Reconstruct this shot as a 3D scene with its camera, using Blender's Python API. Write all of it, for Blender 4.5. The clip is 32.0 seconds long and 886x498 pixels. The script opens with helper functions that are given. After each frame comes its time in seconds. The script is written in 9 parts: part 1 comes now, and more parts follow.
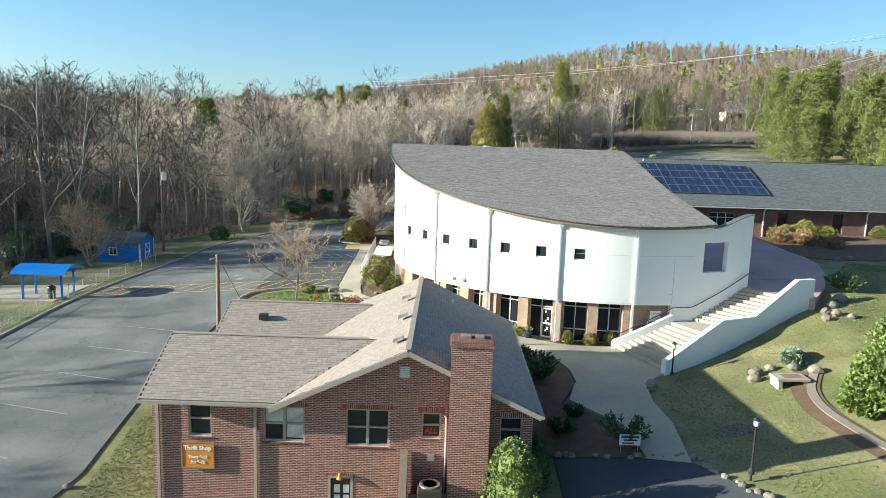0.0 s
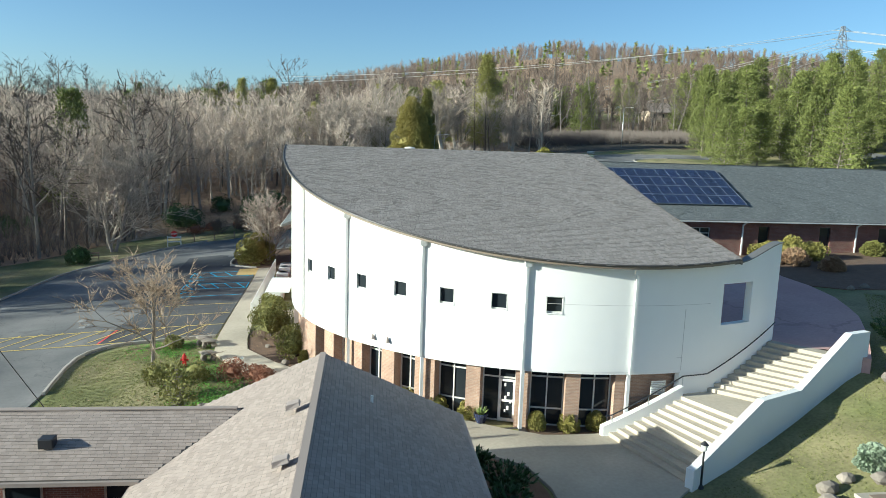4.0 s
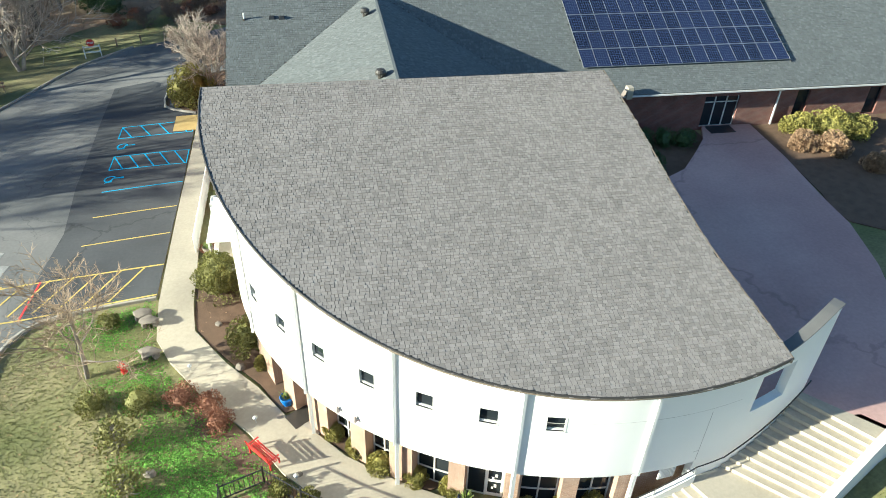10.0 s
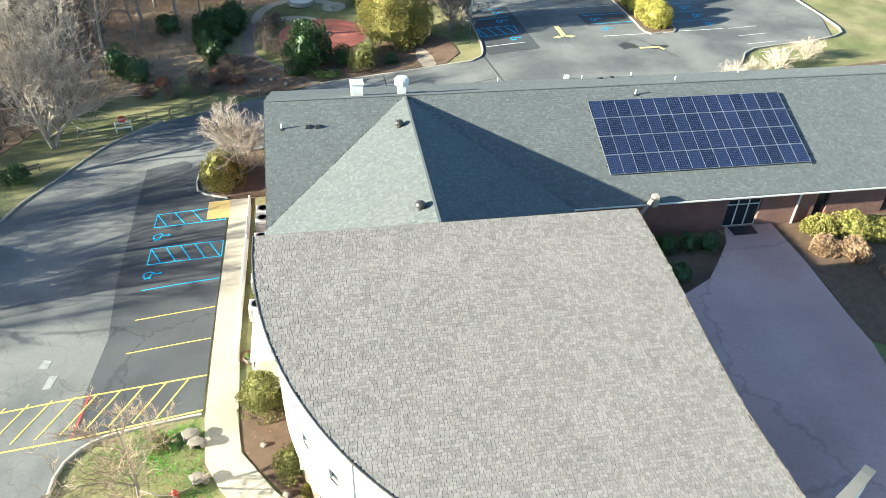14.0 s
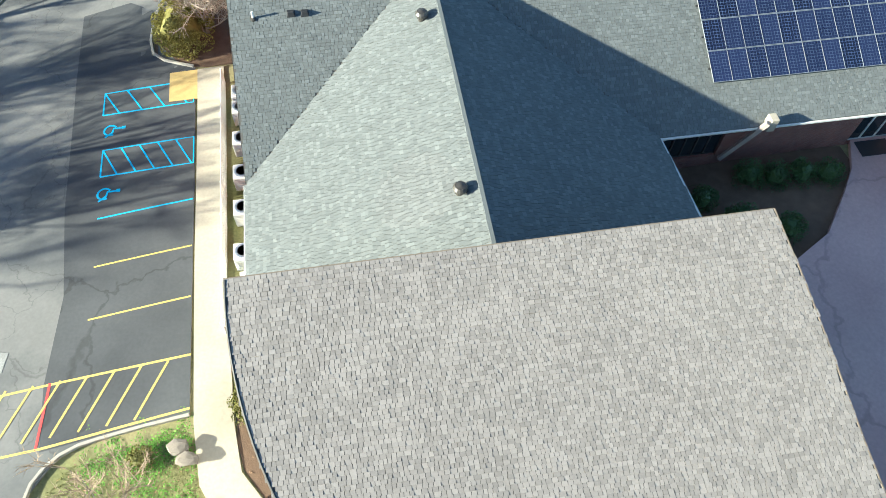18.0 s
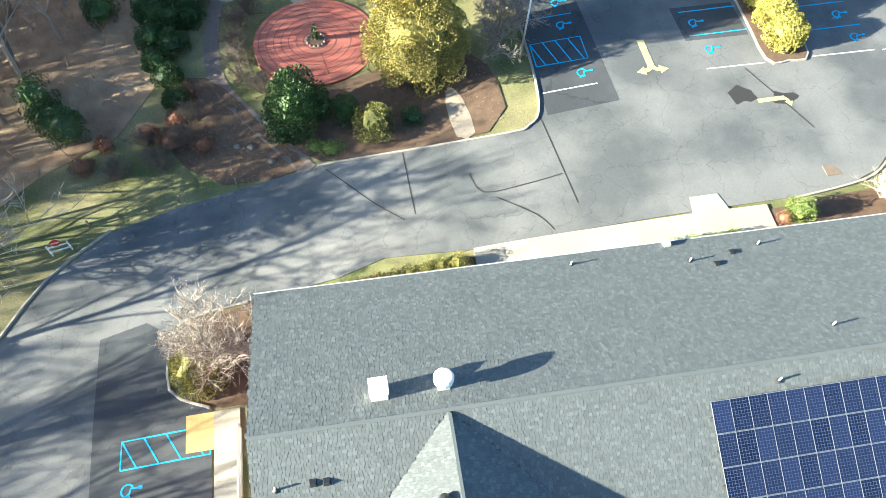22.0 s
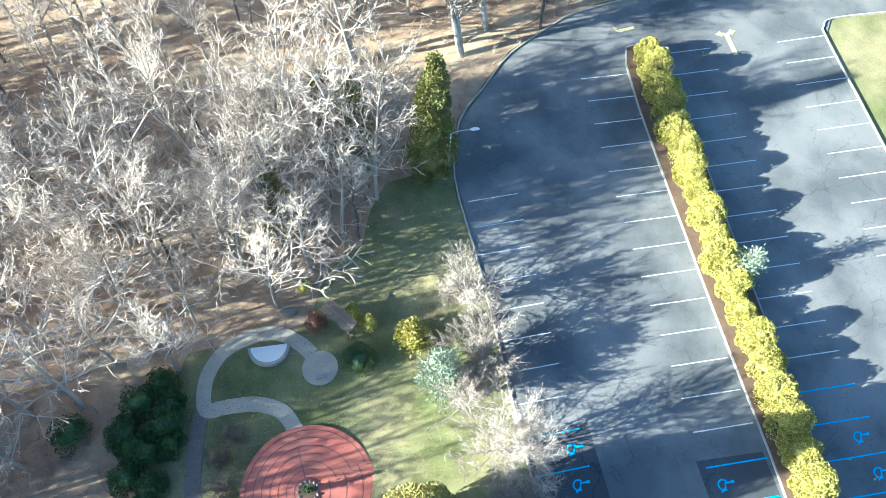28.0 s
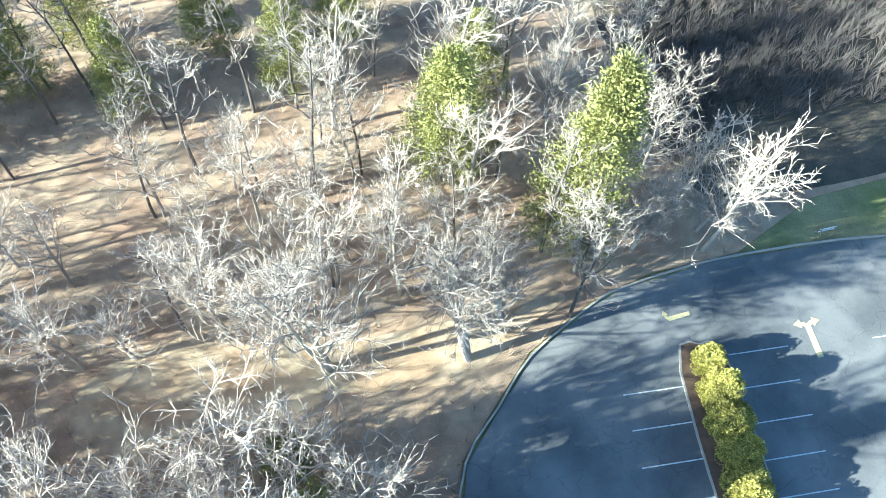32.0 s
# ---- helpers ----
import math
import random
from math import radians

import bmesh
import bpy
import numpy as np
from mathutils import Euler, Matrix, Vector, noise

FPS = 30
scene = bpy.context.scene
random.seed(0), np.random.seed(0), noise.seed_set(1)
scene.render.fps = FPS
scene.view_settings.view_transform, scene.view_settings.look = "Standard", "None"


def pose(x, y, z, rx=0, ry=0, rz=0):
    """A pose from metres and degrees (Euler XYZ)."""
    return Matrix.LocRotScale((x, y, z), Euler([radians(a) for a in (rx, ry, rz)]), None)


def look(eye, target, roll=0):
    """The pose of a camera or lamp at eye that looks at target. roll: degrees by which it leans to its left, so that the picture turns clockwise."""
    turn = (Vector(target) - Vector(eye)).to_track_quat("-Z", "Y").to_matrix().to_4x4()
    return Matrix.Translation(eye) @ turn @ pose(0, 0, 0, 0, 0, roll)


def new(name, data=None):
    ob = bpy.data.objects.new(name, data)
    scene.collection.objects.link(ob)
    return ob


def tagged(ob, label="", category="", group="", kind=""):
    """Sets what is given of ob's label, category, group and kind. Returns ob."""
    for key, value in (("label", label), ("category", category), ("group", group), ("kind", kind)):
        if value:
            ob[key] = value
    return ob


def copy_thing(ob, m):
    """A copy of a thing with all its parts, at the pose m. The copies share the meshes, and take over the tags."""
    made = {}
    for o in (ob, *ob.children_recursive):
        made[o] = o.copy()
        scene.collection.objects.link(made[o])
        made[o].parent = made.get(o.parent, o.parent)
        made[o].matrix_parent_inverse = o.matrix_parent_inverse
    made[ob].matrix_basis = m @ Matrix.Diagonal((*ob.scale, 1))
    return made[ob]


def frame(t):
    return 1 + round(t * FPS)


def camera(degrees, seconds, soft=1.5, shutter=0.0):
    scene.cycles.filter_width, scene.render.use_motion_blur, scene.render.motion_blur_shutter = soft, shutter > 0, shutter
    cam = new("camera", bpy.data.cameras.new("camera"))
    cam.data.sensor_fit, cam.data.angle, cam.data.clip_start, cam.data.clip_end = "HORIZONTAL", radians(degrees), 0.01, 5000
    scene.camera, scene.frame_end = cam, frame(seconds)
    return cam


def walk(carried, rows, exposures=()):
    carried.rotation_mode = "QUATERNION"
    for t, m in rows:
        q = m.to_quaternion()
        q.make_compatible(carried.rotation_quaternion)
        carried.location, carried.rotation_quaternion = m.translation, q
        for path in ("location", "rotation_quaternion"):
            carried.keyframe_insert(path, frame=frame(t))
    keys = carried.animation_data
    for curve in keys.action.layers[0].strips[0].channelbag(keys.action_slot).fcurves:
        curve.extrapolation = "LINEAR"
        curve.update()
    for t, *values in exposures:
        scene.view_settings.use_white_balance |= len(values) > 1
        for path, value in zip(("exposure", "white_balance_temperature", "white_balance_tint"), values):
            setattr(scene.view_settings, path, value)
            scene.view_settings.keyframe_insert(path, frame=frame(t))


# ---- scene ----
cam = camera(64.0, 32.0, soft=0.75)
METRES, EYE, TILT, LEAN, TURN = 156.0, 13.0, -9.1, -1.85, -1.2
ROWS = [
    (0.0, 0.0, 0.0, 0.0, 0.0, 0.0, 0.0),
    (0.5, 0.0002, 0.0107, 0.0017, 0.07, 0.01, 0.01),
    (1.0, 0.0003, 0.0217, 0.0034, -0.1, 0.02, 0.04),
    (1.5, 0.0006, 0.0329, 0.0051, -0.9, 0.04, 0.15),
    (2.0, 0.0008, 0.0443, 0.0068, -2.76, 0.05, 0.43),
    (2.5, 0.0007, 0.0556, 0.0087, -4.51, 0.02, 0.67),
    (3.0, 0.0008, 0.0669, 0.0105, -5.52, -0.03, 0.79),
    (3.5, 0.0011, 0.0791, 0.0124, -6.0, -0.07, 0.85),
    (5.5, 0.0049, 0.1295, 0.0205, -8.08, -0.21, 1.16),
    (6.0, 0.006, 0.1409, 0.0233, -8.19, -0.2, 1.14),
    (6.5, 0.0068, 0.1487, 0.0285, -8.22, -0.25, 1.07),
    (7.0, 0.008, 0.1549, 0.0381, -8.24, -0.27, 0.95),
    (7.5, 0.0095, 0.1596, 0.0511, -8.26, -0.24, 0.9),
    (8.0, 0.0106, 0.1627, 0.0625, -8.38, -2.4, 0.87),
    (8.5, 0.0116, 0.1638, 0.0747, -8.55, -13.59, 1.13),
    (9.0, 0.0124, 0.164, 0.0881, -8.67, -25.12, 1.35),
    (9.5, 0.0136, 0.1648, 0.1002, -8.56, -27.79, 1.51),
    (10.0, 0.0138, 0.1646, 0.1094, -8.5, -27.72, 1.55),
    (10.5, 0.0135, 0.1645, 0.1178, -8.46, -27.69, 1.62),
    (11.0, 0.0126, 0.1645, 0.1262, -8.42, -27.69, 1.67),
    (11.5, 0.0114, 0.1646, 0.1339, -8.39, -27.66, 1.71),
    (12.0, 0.0102, 0.1646, 0.1416, -8.36, -27.69, 1.75),
    (12.5, 0.0088, 0.1649, 0.1483, -8.34, -27.66, 1.76),
    (13.0, 0.0071, 0.1666, 0.1503, -8.3, -27.64, 1.71),
    (13.5, 0.0059, 0.1712, 0.1513, -8.25, -27.66, 1.65),
    (14.0, 0.0052, 0.1782, 0.1524, -8.21, -27.66, 1.66),
    (14.5, 0.0048, 0.1872, 0.1543, -8.19, -27.71, 1.64),
    (15.0, 0.0047, 0.1974, 0.1556, -8.15, -28.02, 1.62),
    (15.5, 0.0044, 0.2078, 0.1567, -8.24, -37.03, 1.61),
    (17.5, 0.0078, 0.2642, 0.1698, -8.09, -49.4, 1.71),
    (18.0, 0.0088, 0.2803, 0.1732, -8.06, -49.33, 1.7),
    (18.5, 0.0098, 0.2957, 0.1764, -8.05, -49.27, 1.69),
    (19.0, 0.0108, 0.3101, 0.1804, -8.09, -49.34, 1.77),
    (19.5, 0.0118, 0.3229, 0.19, -8.08, -49.32, 1.81),
    (20.0, 0.0132, 0.3342, 0.2045, -8.05, -49.23, 1.87),
    (20.5, 0.0146, 0.3452, 0.2193, -8.01, -49.16, 1.88),
    (21.0, 0.0159, 0.3572, 0.2344, -7.98, -49.13, 1.78),
    (21.5, 0.0175, 0.3708, 0.2493, -7.92, -49.15, 1.68),
    (22.0, 0.0197, 0.3862, 0.2647, -7.89, -49.2, 1.61),
    (22.5, 0.022, 0.403, 0.2808, -7.9, -49.32, 1.57),
    (23.0, 0.0244, 0.4194, 0.2963, -7.91, -49.38, 1.5),
    (23.5, 0.0264, 0.4357, 0.3115, -7.92, -49.41, 1.36),
    (24.0, 0.0285, 0.4515, 0.3268, -7.93, -49.41, 1.23),
    (24.5, 0.0302, 0.4661, 0.3421, -7.99, -49.47, 1.14),
    (25.0, 0.0322, 0.4803, 0.3571, -8.0, -49.54, 1.08),
    (25.5, 0.0343, 0.4938, 0.3709, -8.03, -49.5, 1.05),
    (27.5, 0.0406, 0.5612, 0.3866, -7.86, -49.45, 0.83),
    (28.0, 0.0426, 0.584, 0.3904, -7.89, -49.52, 0.7),
    (28.5, 0.0457, 0.6078, 0.3945, -7.87, -49.57, 0.68),
    (29.0, 0.0482, 0.6335, 0.4, -7.96, -49.81, 0.56),
    (29.5, 0.0511, 0.6591, 0.4047, -8.01, -49.86, 0.47),
    (30.0, 0.0537, 0.6854, 0.4096, -8.12, -49.9, 0.32),
    (30.5, 0.0574, 0.7126, 0.4148, -8.17, -50.03, 0.3),
    (31.0, 0.0611, 0.7409, 0.4203, -8.27, -50.24, 0.23),
    (31.5, 0.064, 0.7679, 0.4253, -8.45, -50.27, 0.07),
    (32.0, 0.0666, 0.7935, 0.4299, -7.86, -50.3, -0.21),
]
walk(cam, [(t, pose(0, 0, EYE, TILT, LEAN, TURN) @ pose(METRES * x, METRES * y, METRES * z, 90 + pitch, roll, yaw)) for t, x, y, z, yaw, pitch, roll in ROWS],
     exposures=[(0.0, 1.5, 5500, -4), (7.5, 0.95, 5150, -5), (9.2, 1.84, 5550, -5), (10.1, 1.7, 5600, -5), (11.5, 1.92, 5700, -5), (13.0, 2.24, 5750, -5), (17.0, 2.2, 5700, -5), (19.0, 2.2, 5650, -4), (22.0, 2.62, 5750, -3), (25.0, 2.7, 5550, -3), (28.0, 2.7, 5000, -5), (32.0, 2.66, 4850, -8)])

# ---- sky and sun ----
SUN_FROM = Vector((-1.0, -0.12, 0.277)).normalized()
world = bpy.data.worlds.new("sky")
scene.world = world
world.use_nodes = True
wn = world.node_tree.nodes
sky = wn.new("ShaderNodeTexSky")
sky.sky_type = "NISHITA"
sky.sun_disc = False
sky.sun_elevation = math.asin(SUN_FROM.z)
sky.sun_rotation = math.atan2(SUN_FROM.x, SUN_FROM.y)
sky.air_density, sky.dust_density, sky.ozone_density = 0.8, 0.8, 1.7
wn["Background"].inputs["Strength"].default_value = 0.066
world.node_tree.links.new(sky.outputs[0], wn["Background"].inputs["Color"])
sun_data = bpy.data.lights.new("sun", "SUN")
sun_data.energy, sun_data.angle, sun_data.color = 5.0, radians(0.55), (1.0, 0.86, 0.67)
sun = new("sun", sun_data)
sun.matrix_world = look((0, 0, 120), Vector((0, 0, 120)) - SUN_FROM)


# ---- mesh helpers ----
class G:
    """A small mesh in the making: vertices and faces."""

    def __init__(self):
        self.v, self.f = [], []

    def add(self, verts, faces):
        n = len(self.v)
        self.v += [tuple(p) for p in verts]
        self.f += [tuple(i + n for i in face) for face in faces]
        return self

    def box(self, x0, x1, y0, y1, z0, z1):
        return self.add([(x, y, z) for z in (z0, z1) for x, y in ((x0, y0), (x1, y0), (x1, y1), (x0, y1))],
                        [(3, 2, 1, 0), (4, 5, 6, 7), (0, 1, 5, 4), (1, 2, 6, 5), (2, 3, 7, 6), (3, 0, 4, 7)])

    def bar(self, a, b, w, h):
        """A square bar from a to b, w wide and h high."""
        a, b = Vector(a), Vector(b)
        d = (b - a).normalized()
        side = d.cross(Vector((0, 0, 1)))
        side = side.normalized() if side.length > 1e-4 else Vector((1, 0, 0))
        up = side.cross(d)
        s, u = side * w / 2, up * h / 2
        return self.add([p + i * s + j * u for p in (a, b) for i, j in ((-1, -1), (1, -1), (1, 1), (-1, 1))],
                        [(0, 1, 2, 3), (7, 6, 5, 4), (0, 4, 5, 1), (1, 5, 6, 2), (2, 6, 7, 3), (3, 7, 4, 0)])

    def prism(self, pts, z0, z1):
        """A column over the outline pts; z0, z1: heights or functions of x, y."""
        lo = [(x, y, z0(x, y) if callable(z0) else z0) for x, y in pts]
        hi = [(x, y, z1(x, y) if callable(z1) else z1) for x, y in pts]
        n = len(pts)
        return self.add(lo + hi, [tuple(range(n - 1, -1, -1)), tuple(range(n, 2 * n))]
                        + [(i, (i + 1) % n, n + (i + 1) % n, n + i) for i in range(n)])

    def tube(self, a, b, r0, r1, n=8, caps=True):
        a, b = Vector(a), Vector(b)
        d = (b - a).normalized() if (b - a).length > 1e-6 else Vector((0, 0, 1))
        s = d.orthogonal().normalized()
        u = d.cross(s)
        ring = [math.cos(2 * math.pi * i / n) * s + math.sin(2 * math.pi * i / n) * u for i in range(n)]
        faces = [(i, (i + 1) % n, n + (i + 1) % n, n + i) for i in range(n)]
        if caps:
            faces += [tuple(range(n - 1, -1, -1)), tuple(range(n, 2 * n))]
        return self.add([a + r * r0 for r in ring] + [b + r * r1 for r in ring], faces)

    def spike(self, a, b, r):
        """A thin three-sided twig that runs to a point."""
        a, b = Vector(a), Vector(b)
        d = b - a
        s = d.orthogonal().normalized() * r
        u = d.cross(s).normalized() * r
        return self.add([a + s, a - 0.5 * s + 0.87 * u, a - 0.5 * s - 0.87 * u, b], [(0, 1, 3), (1, 2, 3), (2, 0, 3)])

    def pipe(self, pts, r, n=8):
        """One bent tube along the points."""
        pts = [Vector(p) for p in pts]
        verts, faces = [], []
        for i, p in enumerate(pts):
            d = (pts[min(i + 1, len(pts) - 1)] - pts[max(i - 1, 0)]).normalized()
            s = (Vector((0, 0, 1)).cross(d) if abs(d.z) < 0.95 else Vector((1, 0, 0)).cross(d)).normalized()
            u = d.cross(s)
            verts += [p + r * (math.cos(2 * math.pi * k / n) * s + math.sin(2 * math.pi * k / n) * u) for k in range(n)]
        for i in range(len(pts) - 1):
            faces += [(i * n + k, i * n + (k + 1) % n, i * n + n + (k + 1) % n, i * n + n + k) for k in range(n)]
        faces += [tuple(range(n - 1, -1, -1)), tuple(range(len(verts) - n, len(verts)))]
        return self.add(verts, faces)

    def lathe(self, profile, n=16, at=(0, 0, 0)):
        """Turned round the upright axis through at: rows of radius, height."""
        m = len(profile)
        verts = [(at[0] + r * math.cos(2 * math.pi * i / n), at[1] + r * math.sin(2 * math.pi * i / n), at[2] + z)
                 for i in range(n) for r, z in profile]
        faces = [(i * m + j, (i + 1) % n * m + j, (i + 1) % n * m + j + 1, i * m + j + 1) for i in range(n) for j in range(m - 1)]
        faces += [tuple(i * m for i in range(n - 1, -1, -1)), tuple(i * m + m - 1 for i in range(n))]
        return self.add(verts, faces)

    def rock(self, c, rx, ry, rz, seed=0, n=7):
        rnd = random.Random(seed)
        rows = 4
        verts = [(c[0], c[1], c[2] + rz)]
        for j in range(1, rows):
            a = math.pi * j / rows
            for i in range(n):
                k = rnd.uniform(0.75, 1.15)
                b = 2 * math.pi * (i + 0.5 * (j % 2)) / n
                verts.append((c[0] + k * rx * math.sin(a) * math.cos(b), c[1] + k * ry * math.sin(a) * math.sin(b), c[2] + rz * math.cos(a) * rnd.uniform(0.8, 1.1)))
        verts.append((c[0], c[1], c[2] - rz))
        faces = [(0, 1 + i, 1 + (i + 1) % n) for i in range(n)]
        for j in range(rows - 2):
            o = 1 + j * n
            faces += [(o + i, o + n + i, o + n + (i + 1) % n, o + (i + 1) % n) for i in range(n)]
        o = 1 + (rows - 2) * n
        faces += [(o + (i + 1) % n, o + i, len(verts) - 1) for i in range(n)]
        return self.add(verts, faces)

    def mesh(self, name):
        me = bpy.data.meshes.new(name)
        me.from_pydata(self.v, [], self.f)
        me.update()
        return me


def wloc(ob):
    p = Vector((0, 0, 0))
    while ob:
        p += ob.location
        ob = ob.parent
    return p


def part(name, g, material, parent=None, label="", smooth=False, bevel=0.0, kind=""):
    """Links g as ONE mesh object under a thing or a part; g is in the world's places for a thing that stands unturned."""
    me = g.mesh(name)
    off = wloc(parent)
    if off.length > 0:
        me.transform(Matrix.Translation(-off))
    me.materials.append(material)
    if smooth:
        me.polygons.foreach_set("use_smooth", [True] * len(me.polygons))
    ob = new(name, me)
    ob.parent = parent
    if bevel:
        mod = ob.modifiers.new("edge", "BEVEL")
        mod.width, mod.segments, mod.limit_method = bevel, 2, "ANGLE"
    return tagged(ob, label=label, kind=kind)


def thing(name, label, category, at=(0, 0, 0), group="", kind=""):
    ob = new(name)
    ob.location = at
    ob.empty_display_size = 0.3
    return tagged(ob, label, category, group, kind)


def weld(ob):
    """Joins the neighbouring pieces of one surface at their shared corners."""
    b = bmesh.new()
    b.from_mesh(ob.data)
    bmesh.ops.remove_doubles(b, verts=b.verts, dist=0.003)
    b.to_mesh(ob.data)
    b.free()
    return ob


def fix_normals(ob):
    bm = bmesh.new()
    bm.from_mesh(ob.data)
    bmesh.ops.recalc_face_normals(bm, faces=bm.faces)
    bm.to_mesh(ob.data)
    bm.free()
    return ob


# ---- the lie of the land ----
XK = (-60, -30, -12, 0, 8, 15, 25, 40, 70)
YK = (5, 25, 38, 48, 60, 80, 100, 125, 150, 180)
ZK = ((-5, -4.5, -4, -3.5, -2.2, -1, 1, 3, 5),
      (-4, -3.2, -2.6, -2.6, -1.2, -0.2, 1.2, 3, 5),
      (-3.2, -2.2, -1.5, -0.6, 0, 0.3, 2.6, 4, 5.5),
      (-2.6, -1.8, -1, 0, 0, 0.2, 3.8, 4.3, 5.6),
      (-2.2, -1.5, -0.5, 0, 0.2, 3, 3.9, 4.3, 5.6),
      (-2, -1.4, -0.5, 0.1, 2, 3.2, 4.1, 4.6, 5.8),
      (-1.2, -0.8, 0.5, 2.3, 3.3, 4.2, 4.9, 5.4, 6.4),
      (0.8, 0.8, 1.7, 2.8, 3.4, 4.7, 5.5, 6.2, 7.4),
      (3.5, 3.8, 4.8, 6, 6.8, 7.4, 7.9, 8.4, 10.2),
      (8, 8.5, 9.5, 10.2, 10.6, 11, 11.6, 12.2, 13.8))


def step(a, b, v):
    v = min(max((v - a) / (b - a), 0.0), 1.0)
    return v * v * (3 - 2 * v)


def knot(v, ks):
    v = min(max(v, ks[0]), ks[-1])
    i = 0
    while i < len(ks) - 2 and v > ks[i + 1]:
        i += 1
    return i, (v - ks[i]) / (ks[i + 1] - ks[i])


def glide(a, b, c, d, t):
    m0, m1 = (c - a) / 2, (d - b) / 2
    return (2 * t ** 3 - 3 * t * t + 1) * b + (t ** 3 - 2 * t * t + t) * m0 + (3 * t * t - 2 * t ** 3) * c + (t ** 3 - t * t) * m1


def ground(x, y):
    """Height of the ground: gentle near the buildings, wooded hills far off."""
    i, u = knot(x, XK)
    j, v = knot(y, YK)

    def z(jj, ii):
        return ZK[min(max(jj, 0), 9)][min(max(ii, 0), 8)]

    r = [glide(z(j + k, i - 1), z(j + k, i), z(j + k, i + 1), z(j + k, i + 2), u) for k in (-1, 0, 1, 2)]
    h = glide(*r, v)
    rise = step(180, 600, y)
    hill = 14 + 46 * step(-180, 160, x) - 16 * step(300, 700, x)
    return h + rise * (hill - 4) + 7 * step(75, 160, x) * step(60, 150, y)


# ---- materials ----
def mat(name, color, rough=0.8, metal=0.0, vary=0.15, scale=3.0, fine=40.0, bump=0.0, island=0.0, rand=0.0, spec=0.5, tint=None, tint_scale=0.3, tint_amt=0.0, speck=0.0):
    """A worn surface: a base colour with two scales of variation, fine relief and, if asked, a change from piece to piece."""
    m = bpy.data.materials.new(name)
    m.use_nodes = True
    nt = m.node_tree
    ns, ln = nt.nodes, nt.links
    b = ns["Principled BSDF"]
    b.inputs["Roughness"].default_value = rough
    b.inputs["Metallic"].default_value = metal
    b.inputs["Specular IOR Level"].default_value = spec
    geo = ns.new("ShaderNodeNewGeometry")

    def tex(sc, detail=4.0):
        t = ns.new("ShaderNodeTexNoise")
        t.inputs["Scale"].default_value, t.inputs["Detail"].default_value = sc, detail
        ln.new(geo.outputs["Position"], t.inputs["Vector"])
        return t.outputs["Fac"]

    def mth(op, a, bb):
        n = ns.new("ShaderNodeMath")
        n.operation = op
        for k, s in ((0, a), (1, bb)):
            if isinstance(s, (int, float)):
                n.inputs[k].default_value = s
            else:
                ln.new(s, n.inputs[k])
        return n.outputs[0]

    val = mth("ADD", mth("MULTIPLY", mth("SUBTRACT", tex(scale), 0.5), 2.2 * vary), mth("MULTIPLY", mth("SUBTRACT", tex(fine, 2.0), 0.5), 1.6 * vary))
    if island:
        val = mth("ADD", val, mth("MULTIPLY", mth("SUBTRACT", geo.outputs["Random Per Island"], 0.5), 2 * island))
    if speck:
        val = mth("ADD", val, mth("MULTIPLY", mth("GREATER_THAN", geo.outputs["Random Per Island"], 0.9), speck))
    if rand:
        oi = ns.new("ShaderNodeObjectInfo")
        val = mth("ADD", val, mth("MULTIPLY", mth("SUBTRACT", oi.outputs["Random"], 0.5), 2 * rand))
    hsv = ns.new("ShaderNodeHueSaturation")
    col = ns.new("ShaderNodeRGB")
    col.outputs[0].default_value = (*color, 1)
    src = col.outputs[0]
    if tint:
        mx = ns.new("ShaderNodeMix")
        mx.data_type = "RGBA"
        ramp = ns.new("ShaderNodeMapRange")
        ramp.inputs[1].default_value, ramp.inputs[2].default_value = 0.5 - 0.12, 0.5 + 0.12
        ramp.inputs[4].default_value = 1.0
        ln.new(tex(tint_scale, 5.0), ramp.inputs[0])
        ln.new(mth("MULTIPLY", ramp.outputs[0], tint_amt), mx.inputs[0])
        ln.new(src, mx.inputs[6])
        mx.inputs[7].default_value = (*tint, 1)
        src = mx.outputs[2]
    ln.new(src, hsv.inputs["Color"])
    ln.new(mth("ADD", val, 1.0), hsv.inputs["Value"])
    ln.new(hsv.outputs[0], b.inputs["Base Color"])
    if bump:
        bp = ns.new("ShaderNodeBump")
        bp.inputs["Strength"].default_value, bp.inputs["Distance"].default_value = 0.6, bump
        ln.new(tex(fine, 3.0), bp.inputs["Height"])
        ln.new(bp.outputs[0], b.inputs["Normal"])
    return m


